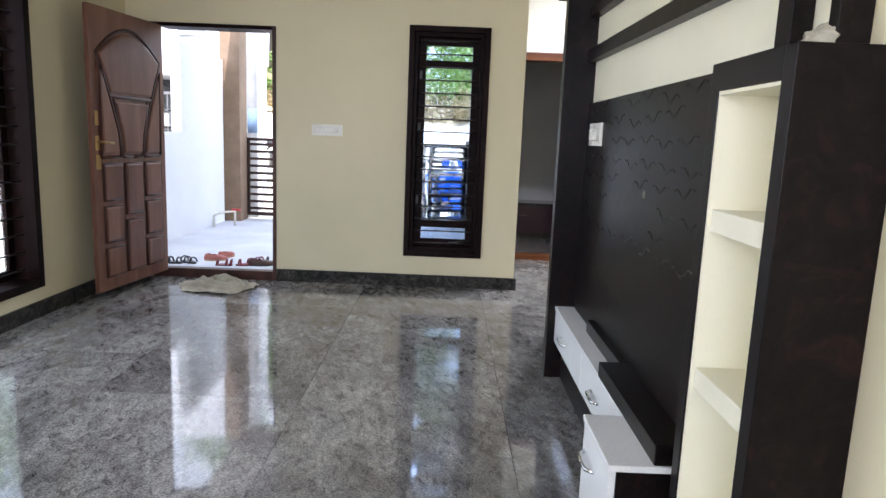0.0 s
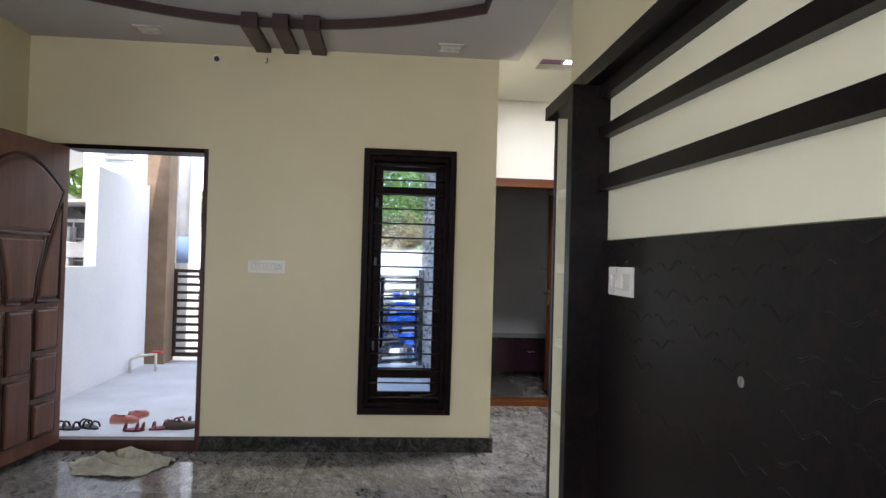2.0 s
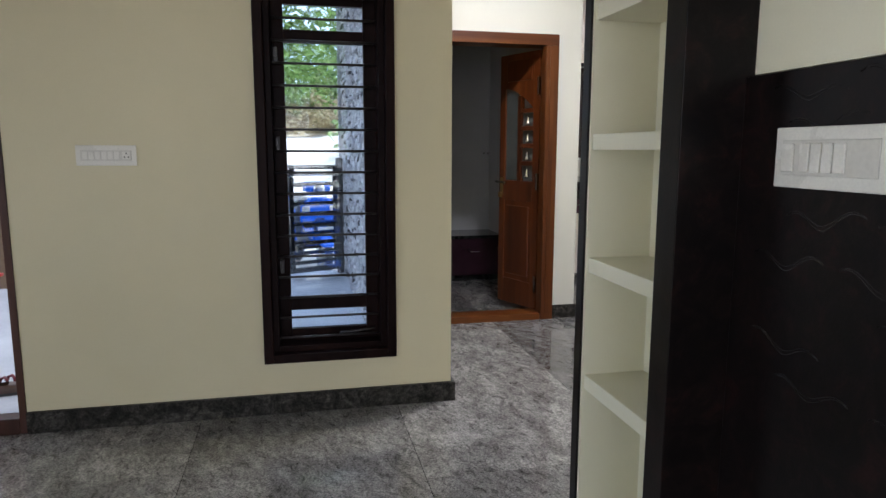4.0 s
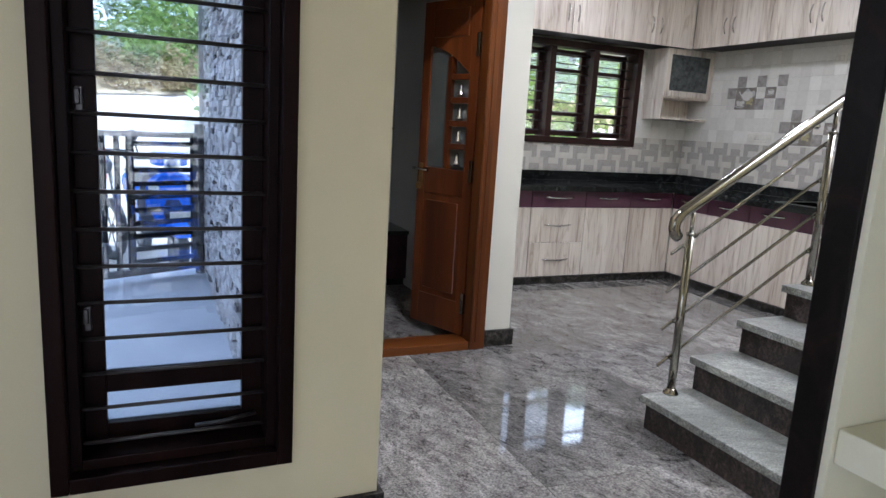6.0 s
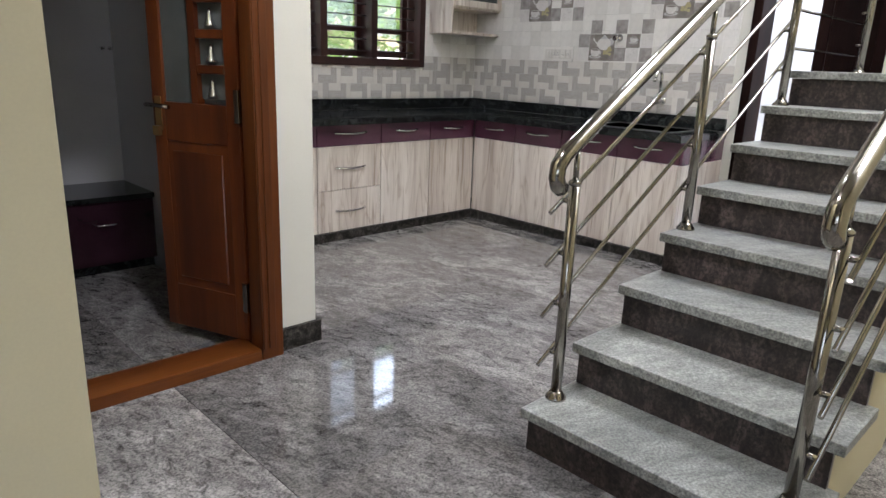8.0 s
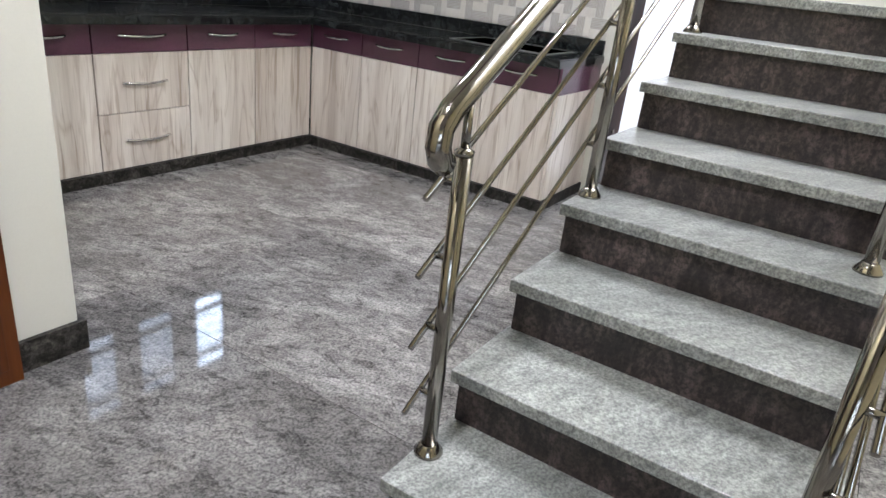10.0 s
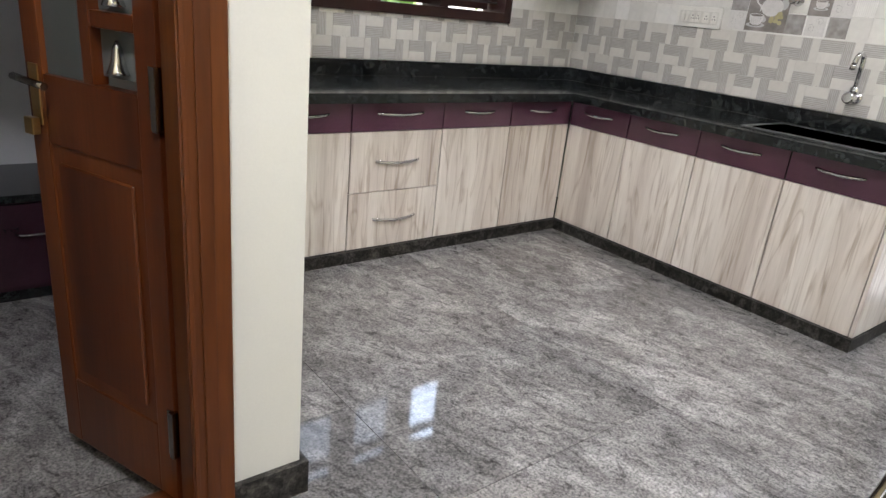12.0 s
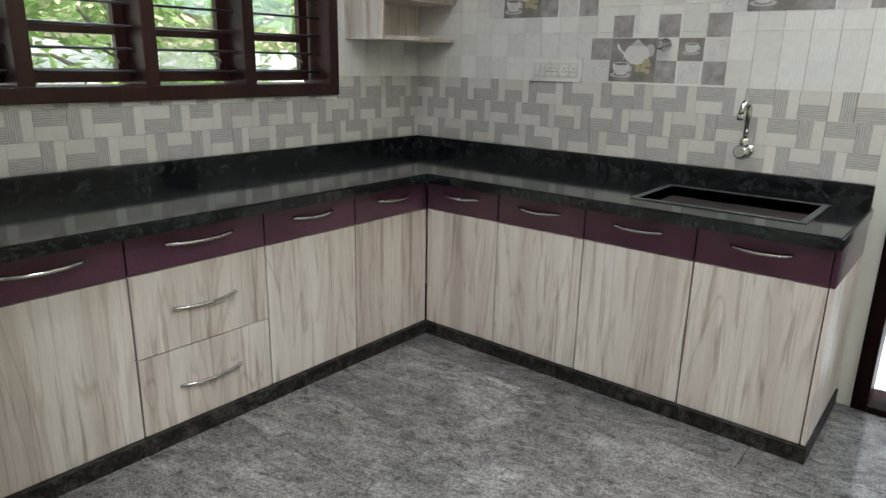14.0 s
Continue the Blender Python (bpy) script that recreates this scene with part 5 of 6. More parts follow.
GATE_BROWN = surface("brown_gate_paint", (0.045, 0.028, 0.024), (0.07, 0.045, 0.038), 5.0, 0.5, fine=120, bump=0.1, shine=0.1)
GATE_GREY = surface("dark_grey_gate_paint", (0.008, 0.008, 0.0095), (0.014, 0.0145, 0.017), 5.0, 0.5, fine=120, bump=0.1, shine=0.06)


def gate(x, y, turn, length, flat_part, material, label):
    """Leaf along +x from its post: horizontal slats for the first stretch, upright slats after it."""
    g = thing("gate", (0, 0, 0), label, "gate", "porch gates")
    part("post", boxes((-0.05, -0.03, 0, 0.0, 0.03, 1.2), bevel=0.003), material, g)
    part("stile", boxes((0.0, -0.02, 0.05, 0.045, 0.02, 1.13), bevel=0.003), material, g)
    part("stile", boxes((flat_part, -0.02, 0.05, flat_part + 0.045, 0.02, 1.13), bevel=0.003), material, g)
    part("top_rail", boxes((0.045, -0.02, 1.09, length, 0.02, 1.13), bevel=0.003), material, g)
    part("bottom_rail", boxes((0.045, -0.02, 0.05, length, 0.02, 0.10), bevel=0.003), material, g)
    n = 10
    for i in range(n):
        z = 0.10 + (1.09 - 0.10) * (i + 0.5) / n
        part("slat", boxes((0.045, -0.012, z - 0.018, flat_part, 0.012, z + 0.018), bevel=0.002), material, g)
    k = int((length - flat_part - 0.1) / 0.10)
    for i in range(k):
        x0 = flat_part + 0.10 + 0.10 * i
        part("upright", boxes((x0, -0.012, 0.10, x0 + 0.035, 0.012, 1.09), bevel=0.002), material, g)
    g.matrix_world = pose(x, y, 0.012, 0, 0, turn)
    return g


gate(-0.03, 9.10, 206, 1.25, 0.50, GATE_GREY, "dark grey steel gate leaf standing ajar")
gate(-3.075, 9.2305, 0, 1.35, 1.25, GATE_BROWN, "brown slatted steel gate leaf")


def garden_tap():
    t = thing("garden_tap", (-3.05, 8.45, 0.01), "white plastic pipe with a red tap", "tap")
    part("pipe", tube(bmesh.new(), [(-3.22, 8.3, 0.0), (-3.22, 8.3, 0.15), (-3.15, 8.35, 0.19), (-3.0, 8.45, 0.2), (-3.0, 8.45, 0.0)], 0.018, 8), PLASTIC, t)
    part("knob", boxes((-3.04, 8.42, 0.21, -2.93, 8.47, 0.235), bevel=0.006), RED_PLASTIC, t, "red tap handle")


RED_PLASTIC = surface("red_plastic", (0.45, 0.03, 0.025), (0.55, 0.04, 0.03), 5.0, 0.4)
garden_tap()


def shoe(x, y, turn, upper, sole, label, group, open_sandal=False, length=0.18):
    """A flat shoe pointing along +y, or a sandal with straps."""
    t = thing("sandal" if open_sandal else "shoe", (0, 0, 0), label, "shoe", group)
    def outline(s, lift):
        return [(0.042 * s * math.sin(a) * (1.0 + 0.25 * math.cos(a)), 0.5 * length * s * math.cos(a)) for a in (2 * math.pi * k / 18 for k in range(18))]
    part("sole", prism(bmesh.new(), outline(1.0, 0), 2, 0.0, 0.014), sole, t)
    if open_sandal:
        for y0 in (0.06, 0.02, -0.06):
            part("strap", tube(bmesh.new(), [(-0.042, y0, 0.012), (-0.03, y0 + 0.005, 0.045), (0, y0 + 0.01, 0.058), (0.03, y0 + 0.005, 0.045), (0.042, y0, 0.012)], 0.008, 6), upper, t)
    else:
        bm = bmesh.new()
        rings = []
        for h, s, back in ((0.014, 1.0, 0.0), (0.03, 1.02, 0.0), (0.05, 0.9, 0.0), (0.056, 0.78, 0.0)):
            ring = []
            for px, py in outline(s, 0):
                toe = max(0.0, py / (0.5 * length))
                ring.append(bm.verts.new((px, py - (0.10 * toe if h > 0.05 else 0.03 * toe if h > 0.04 else 0), h + (0.012 if py < -0.06 else 0) * (h > 0.04))))
            rings.append(ring)
        for r, q in zip(rings, rings[1:]):
            for k in range(18):
                f = bm.faces.new((r[k], r[(k + 1) % 18], q[(k + 1) % 18], q[k]))
                f.smooth = True
        part("upper", bm, upper, t)
        part("insole", prism(bmesh.new(), [(px * 0.9, py * 0.94) for px, py in outline(1, 0)], 2, 0.015, 0.019), TAN, t, "tan insole")
    t.matrix_world = pose(x, y, 0.012, 0, 0, turn)


TAN = surface("tan_leather", (0.42, 0.26, 0.16), (0.52, 0.33, 0.2), 9.0, 0.6)
PINK = surface("pink_leather", (0.34, 0.10, 0.09), (0.45, 0.16, 0.13), 9.0, 0.5)
BLACK_LEATHER = surface("black_leather", (0.012, 0.012, 0.014), (0.025, 0.024, 0.027), 9.0, 0.5)
MAROON = surface("maroon_rubber", (0.12, 0.008, 0.018), (0.18, 0.015, 0.028), 9.0, 0.5)
BROWN_LEATHER = surface("dark_brown_leather", (0.05, 0.022, 0.015), (0.08, 0.036, 0.024), 9.0, 0.5)
shoe(-2.43, 6.10, -75, PINK, TAN, "pink and tan flat shoe on the porch", "shoes on the porch", length=0.21)
shoe(-2.39, 6.27, -25, PINK, TAN, "pink and tan flat shoe on the porch", "shoes on the porch", length=0.21)
shoe(-2.75, 5.90, 80, BLACK_LEATHER, BLACK_LEATHER, "black strapped sandal on the porch", "shoes on the porch", True)
shoe(-2.62, 5.94, 60, BLACK_LEATHER, BLACK_LEATHER, "black strapped sandal on the porch", "shoes on the porch", True)
shoe(-2.275, 5.87, -80, MAROON, MAROON, "maroon slipper on the porch", "shoes on the porch", True, 0.15)
shoe(-2.09, 5.93, -60, MAROON, MAROON, "maroon slipper on the porch", "shoes on the porch", True, 0.19)
shoe(-2.03, 6.02, -40, MAROON, MAROON, "maroon slipper on the porch", "shoes on the porch", True, 0.19)
shoe(-1.96, 5.94, -75, BROWN_LEATHER, BLACK_LEATHER, "dark brown shoe on the porch", "shoes on the porch", length=0.22)
shoe(-1.88, 6.10, -65, BLACK_LEATHER, BLACK_LEATHER, "black strapped sandal on the porch", "shoes on the porch", True)


# stacked stone cladding on the wall beside the porch
def cladding():
    rng = random.Random(11)
    verts, faces = [], []
    z = 0.012
    while z < 2.88:
        h = rng.choice((0.022, 0.03, 0.038))
        y = 5.66
        while y < 9.18:
            w = rng.uniform(0.05, 0.16)
            d = rng.choice((0.012, 0.02, 0.028, 0.036)) if rng.random() > 0.12 else 0.003
            x1 = 0.058
            x0, ya, yb, za, zb = x1 - d, y, min(y + w, 9.2) - 0.002, z, z + h - 0.002
            b = len(verts)
            verts += [(x0, ya, za), (x1, ya, za), (x1, yb, za), (x0, yb, za), (x0 + rng.uniform(0, 0.006), ya, zb), (x1, ya, zb), (x1, yb, zb), (x0 + rng.uniform(0, 0.006), yb, zb)]
            faces += [(b + 3, b + 2, b + 1, b), (b + 4, b + 5, b + 6, b + 7), (b, b + 1, b + 5, b + 4), (b + 1, b + 2, b + 6, b + 5), (b + 2, b + 3, b + 7, b + 6), (b + 3, b, b + 4, b + 7)]
            y += w
        z += h
    mesh = bpy.data.meshes.new("stone_cladding")
    mesh.from_pydata(verts, [], faces)
    return mesh


def stone_material():
    m, nt, b = nodes_of("split_face_stone", 0.8)
    geo = nt.nodes.new("ShaderNodeNewGeometry")
    # about a tenth near black: painted stand-ins for shaded holes between stones
    c = ramp_of(nt, geo.outputs["Random Per Island"], (0.0, (0.02, 0.018, 0.018)), (0.09, (0.03, 0.026, 0.025)), (0.11, (0.46, 0.43, 0.42)), (1.0, (0.74, 0.715, 0.71)))
    v = place_of(nt)
    g = noise_at(nt, v, 70, 4)
    nt.links.new(mixed(nt, c, ramp_of(nt, g, (0.3, (0.55, 0.55, 0.55)), (0.7, (1, 1, 1))), 0.6, "MULTIPLY"), b.inputs["Base Color"])
    bump_into(nt, b, g, 0.5, 0.004)
    return m


clad = new("stone_cladding", cladding())
clad.data.materials.append(stone_material())
tagged(clad, "split-face grey and brown stacked stone cladding", "stone cladding", "", "stuff")
tagged(solid("cladding_edge", boxes((0.0, 9.2, 0.0, 0.32, 9.24, 2.9)), GREY_PLASTER), "grey plaster edge of the stone wall", "trim", "", "structure")

SAND = surface("sunlit_sandy_ground", (0.52, 0.47, 0.39), (0.64, 0.58, 0.5), 0.6, 0.9, fine=14, bump=0.5)
DRY = surface("dry_brown_bank_grass", (0.27, 0.20, 0.11), (0.44, 0.36, 0.2), 0.9, 0.95, fine=9, bump=0.8)


def rise_at(x, y):
    z = -0.15 + 0.25 * max(0.0, min(y, 20.0) - 12.0) + 0.26 * max(0.0, min(y, 27.0) - 20.0)
    return z + (0.35 * noise.noise((x * 0.25, y * 0.25, 0)) + 0.12 * noise.noise((x * 0.9, y * 0.9, 2))) * min(1.0, max(0.0, y - 13) / 5)


def ground_sheet(ys, xs, lift=0.0):
    bm = bmesh.new()
    rows = [[bm.verts.new((x, y, rise_at(x, y) + lift)) for x in xs] for y in ys]
    for r, q in zip(rows, rows[1:]):
        for i in range(len(xs) - 1):
            bm.faces.new((r[i], r[i + 1], q[i + 1], q[i])).smooth = True
    return bm


WIDE = [-300, -60, -30] + [-20 + i for i in range(41)] + [30, 60, 300]
ground = structure("ground", ground_sheet([-60, -10, 9.25] + [10 + k for k in range(20)] + [40, 80, 400], WIDE), SAND, "dry sandy ground rising from the street", "ground")
bank = structure("bank", ground_sheet([19.3 + 0.7 * k for k in range(16)] + [60], WIDE, 0.06), DRY, "brown bank of dry grass", "bank")


# ---- trees and shrubs ----
def leaf_material(name, a, b2):
    m, nt, b = nodes_of(name, 0.5)
    geo = nt.nodes.new("ShaderNodeNewGeometry")
    c = ramp_of(nt, geo.outputs["Random Per Island"], (0.0, a), (1.0, b2))
    nt.links.new(c, b.inputs["Base Color"])
    tl, mx = nt.nodes.new("ShaderNodeBsdfTranslucent"), nt.nodes.new("ShaderNodeMixShader")
    nt.links.new(c, tl.inputs[0])
    mx.inputs[0].default_value = 0.4
    out = nt.nodes["Material Output"]
    nt.links.new(b.outputs[0], mx.inputs[1])
    nt.links.new(tl.outputs[0], mx.inputs[2])
    nt.links.new(mx.outputs[0], out.inputs[0])
    return m


LEAF = leaf_material("green_leaf", (0.095, 0.18, 0.035), (0.28, 0.40, 0.11))
BARK = surface("grey_brown_bark", (0.09, 0.07, 0.055), (0.16, 0.13, 0.1), 6.0, 0.9, fine=30, bump=0.8)


def leaves(centres, radius, count, size, seed, material=None):
    rng = random.Random(seed)
    verts, faces = [], []
    for _ in range(count):
        c = rng.choice(centres)
        d = Vector((rng.gauss(0, 1), rng.gauss(0, 1), rng.gauss(0, 0.8)))
        p = c + d.normalized() * radius * rng.random() ** 0.5
        s = size * rng.uniform(0.6, 1.4)
        u = Vector((rng.gauss(0, 1), rng.gauss(0, 1), rng.gauss(0, 0.5))).normalized()
        w = u.orthogonal().normalized()
        w.rotate(Matrix.Rotation(rng.uniform(0, 6.28), 3, u))
        n = u.cross(w) * 0.15 * s
        b = len(verts)
        verts += [p - u * s, p - u * 0.2 * s + w * 0.42 * s + n, p + u * s, p - u * 0.2 * s - w * 0.42 * s + n]
        faces.append((b, b + 1, b + 2, b + 3))
    mesh = bpy.data.meshes.new("crown")
    mesh.from_pydata([tuple(v) for v in verts], [], faces)
    mesh.materials.append(material or LEAF)
    return mesh


def tree(x, y, z, height, spread, seed, count, label, low=0.35, size=0.13):
    rng = random.Random(seed)
    t = thing("tree", (x, y, z), label, "tree", "trees by the street")
    bm = bmesh.new()
    r = 0.035 * height
    bend = [Vector((rng.uniform(-0.05, 0.05) * height * k / 4, rng.uniform(-0.05, 0.05) * height * k / 4, height * 0.8 * k / 4)) for k in range(5)]
    part("trunk", tube(bm, [Vector((x, y, z)) + b for b in bend], [r * (1 - 0.2 * k) for k in range(5)], 9), BARK, t)
    centres = []
    for k in range(11):
        a = 2.4 * k + rng.uniform(-0.3, 0.3)
        h = height * (low + (0.95 - low) * k / 10)
        tip = Vector((math.cos(a) * spread * rng.uniform(0.5, 1.0), math.sin(a) * spread * rng.uniform(0.5, 1.0), h + rng.uniform(0, 0.1) * height))
        root = Vector((0, 0, h * 0.72))
        mid = root.lerp(tip, 0.5) + Vector((0, 0, 0.06 * height))
        part("limb", tube(bmesh.new(), [Vector((x, y, z)) + q for q in (root, mid, tip)], [r * 0.4, r * 0.25, r * 0.08], 6), BARK, t)
        centres += [root.lerp(tip, f) + Vector((rng.uniform(-0.3, 0.3), rng.uniform(-0.3, 0.3), rng.uniform(-0.2, 0.3))) * spread * 0.4 for f in (0.6, 0.8, 1.0, 1.1)]
    c = new("crown", leaves(centres, spread * 0.38, count, size, seed))
    c.parent = t
    return t


tree(-2.6, 24.5, 2.7, 8.5, 3.6, 1, 6500, "leafy green tree on the dry bank", 0.2, 0.17)
tree(1.6, 25.5, 2.9, 8.5, 3.4, 2, 6000, "leafy green tree on the dry bank", 0.18, 0.17)
tree(-7.0, 26.0, 3.0, 9.0, 3.8, 3, 6000, "leafy green tree on the dry bank", 0.2, 0.17)
tree(-7.8, 14.6, 0.1, 6.0, 2.5, 4, 5500, "broad-leaved green tree beside the porch", 0.3, 0.17)
tree(-12.5, 22.0, 2.0, 8.5, 3.6, 5, 5000, "leafy green tree further along the street", 0.22, 0.17)
tree(2.2, 15.2, 0.5, 3.0, 1.9, 6, 1700, "leafy green tree outside the kitchen window", 0.2)
tree(5.6, 14.6, 0.4, 3.0, 1.9, 7, 1700, "leafy green tree outside the kitchen window", 0.2)
tree(8.6, 17.0, 1.1, 3.6, 2.2, 8, 4600, "leafy green tree behind the kitchen", 0.2)


def shrub(x, y, z, r, seed, count):
    rng = random.Random(seed)
    cs = [Vector((x + rng.uniform(-r, r), y + rng.uniform(-r, r) * 0.6, z + rng.uniform(0.1, 0.9) * r)) for _ in range(12)]
    ob = new("shrubs", leaves(cs, r * 0.45, count, 0.1, seed))
    return tagged(ob, "low green undergrowth on the bank", "shrubs", "", "stuff")


for i, (x, y, z, r) in enumerate(((-4.6, 23.0, 2.3, 1.6), (-0.6, 23.5, 2.5, 1.7), (3.2, 24.0, 2.6, 1.6), (-9.0, 23.5, 2.4, 1.8), (3.4, 12.8, 0.0, 0.9), (2.0, 13.0, 0.0, 0.8), (5.0, 12.9, 0.0, 0.9), (-6.2, 20.6, 1.9, 0.9), (-3.6, 20.9, 2.0, 0.8), (-1.9, 21.3, 2.1, 1.0), (-0.4, 20.8, 2.0, 0.7), (1.2, 21.4, 2.1, 1.0), (-5.0, 22.0, 2.2, 1.1), (0.4, 22.3, 2.3, 1.1))):
    shrub(x, y, z, r, 40 + i, 1500)


DRY_LEAF = leaf_material("dry_brown_brush", (0.26, 0.19, 0.10), (0.48, 0.40, 0.22))


def brush(x, y, r, seed):
    rng = random.Random(seed)
    cs = [Vector((x + rng.uniform(-r, r), y + rng.uniform(-0.4, 0.4), rise_at(x, y) + rng.uniform(0.0, 0.55) * r)) for _ in range(16)]
    return tagged(new("dry_brush", leaves(cs, r * 0.35, 1400, 0.09, seed, DRY_LEAF)), "dry brown brush at the foot of the bank", "brush", "", "stuff")


for i in range(9):
    brush(-7.2 + 1.15 * i, 19.6 + 0.5 * (i % 3), 0.85 + 0.1 * (i % 2), 70 + i)


# ---- street things ----
def pole(x, y, h, label):
    t = thing("utility_pole", (x, y, -0.15), label, "pole")
    part("shaft", tube(bmesh.new(), [(x, y, -0.15), (x, y, h)], [0.095, 0.075], 12), GREY_PLASTER, t)
    part("painted_band", tube(bmesh.new(), [(x, y, 1.2), (x, y, 1.58)], [0.095, 0.094], 12), BLUE_BAND, t, "faded blue band")


BLUE_BAND = surface("faded_blue_paint", (0.1, 0.16, 0.26), (0.16, 0.23, 0.34), 6.0, 0.7)
pole(-3.44, 10.7, 6.0, "grey concrete utility pole with a faded blue band")


def scooter(label):
    """Faces -y at the origin."""
    s = thing("scooter", (0, 0, 0), label, "scooter")
    for y in (-0.62, 0.62):
        wl = part("wheel", lathe(bmesh.new(), (0, y, 0.23), [(0.03, -0.045), (0.16, -0.045), (0.16, 0.045), (0.03, 0.045)], 20, 0), STEEL, s, "grey wheel rim")
        bm = bmesh.new()
        ring = [(0, y + 0.19 * math.cos(a), 0.23 + 0.19 * math.sin(a)) for a in (2 * math.pi * k / 24 for k in range(25))]
        part("tyre", tube(bm, ring, 0.045, 8, False), BLACK_LEATHER, wl, "black tyre")
    part("apron", prism(bmesh.new(), [(-0.10, 0.38), (0.10, 0.38), (0.22, 0.62), (0.20, 0.82), (0.10, 0.90), (-0.10, 0.90), (-0.20, 0.82), (-0.22, 0.62)], 1, -0.46, -0.36, 0.02), BLUE_PAINT, s)
    part("front_fender", prism(bmesh.new(), [(-0.82, 0.36), (-0.74, 0.46), (-0.60, 0.50), (-0.44, 0.42), (-0.44, 0.34), (-0.6, 0.42), (-0.72, 0.36)], 0, -0.07, 0.07, 0.01), BLUE_PAINT, s)
    part("handlebar_cowl", boxes((-0.15, -0.44, 0.96, 0.15, -0.26, 1.08), bevel=0.035), BLUE_PAINT, s)
    part("headlight", lathe(bmesh.new(), (0, -0.45, 0.99), [(0.075, 0.0), (0.07, -0.02), (0.03, -0.03)], 16, 1), CHROME, s, "clear headlight")
    part("handlebar", tube(bmesh.new(), [(-0.36, -0.26, 1.03), (-0.15, -0.32, 1.03), (0.15, -0.32, 1.03), (0.36, -0.26, 1.03)], 0.016, 8), BLACK_LEATHER, s)
    for k in (-1, 1):
        mrr = part("mirror", lathe(bmesh.new(), (k * 0.30, -0.30, 1.22), [(0.05, 0.0), (0.055, -0.015), (0.02, -0.03)], 14, 1), BLACK_LEATHER, s)
        part("mirror_stem", tube(bmesh.new(), [(k * 0.24, -0.30, 1.04), (k * 0.27, -0.3, 1.14), (k * 0.30, -0.30, 1.2)], 0.007, 6), BLACK_LEATHER, mrr)
        part("side_vent", boxes((k * 0.09, -0.472, 0.55, k * 0.19, -0.461, 0.60), bevel=0.004), BLACK_LEATHER, s)
        part("indicator", boxes((k * 0.12, -0.475, 0.72, k * 0.21, -0.461, 0.80), bevel=0.006), PLASTIC, s, "pale indicator lens")
    part("front_grille", prism(bmesh.new(), [(-0.05, 0.40), (0.05, 0.40), (0.09, 0.58), (0.05, 0.66), (-0.05, 0.66), (-0.09, 0.58)], 1, -0.474, -0.461), BLACK_LEATHER, s, "black front grille")
    part("steering_tube", tube(bmesh.new(), [(0, -0.42, 0.36), (0, -0.60, 0.24)], 0.03, 10), BLACK_IRON, s)
    part("leg_shield", prism(bmesh.new(), [(-0.23, 0.34), (0.23, 0.34), (0.28, 0.62), (0.23, 0.88), (-0.23, 0.88), (-0.28, 0.62)], 1, -0.359, -0.335, 0.008), SHIELD_GREY, s, "grey inner leg shield")
    part("number_plate", boxes((-0.09, -0.70, 0.50, 0.09, -0.692, 0.58), bevel=0.003), PLASTIC, s, "pale number plate")
    part("floorboard", boxes((-0.17, -0.36, 0.29, 0.17, 0.12, 0.34), bevel=0.012), BLACK_LEATHER, s)
    part("rear_body", prism(bmesh.new(), [(0.08, 0.30), (0.10, 0.66), (0.30, 0.74), (0.80, 0.80), (0.86, 0.70), (0.62, 0.48), (0.40, 0.36)], 0, -0.16, 0.16, 0.03), BLUE_PAINT, s)
    part("seat", prism(bmesh.new(), [(0.06, 0.68), (0.10, 0.76), (0.36, 0.79), (0.78, 0.86), (0.80, 0.80), (0.30, 0.73)], 0, -0.14, 0.14, 0.02), BLACK_LEATHER, s)
    part("stand", tube(bmesh.new(), [(0.12, 0.15, 0.28), (0.22, 0.18, 0.01)], 0.012, 6), BLACK_IRON, s)
    return s


SHIELD_GREY = surface("grey_plastic", (0.10, 0.11, 0.13), (0.15, 0.16, 0.18), 5.0, 0.5)
BLUE_PAINT = surface("bright_blue_paint", (0.01, 0.12, 0.7), (0.02, 0.17, 0.85), 3.0, 0.25, coat=0.5, bump=0.0)
blue = scooter("bright blue scooter parked outside the gate")
blue.matrix_world = pose(-0.30, 10.4, -0.15, 0, 0, 14)


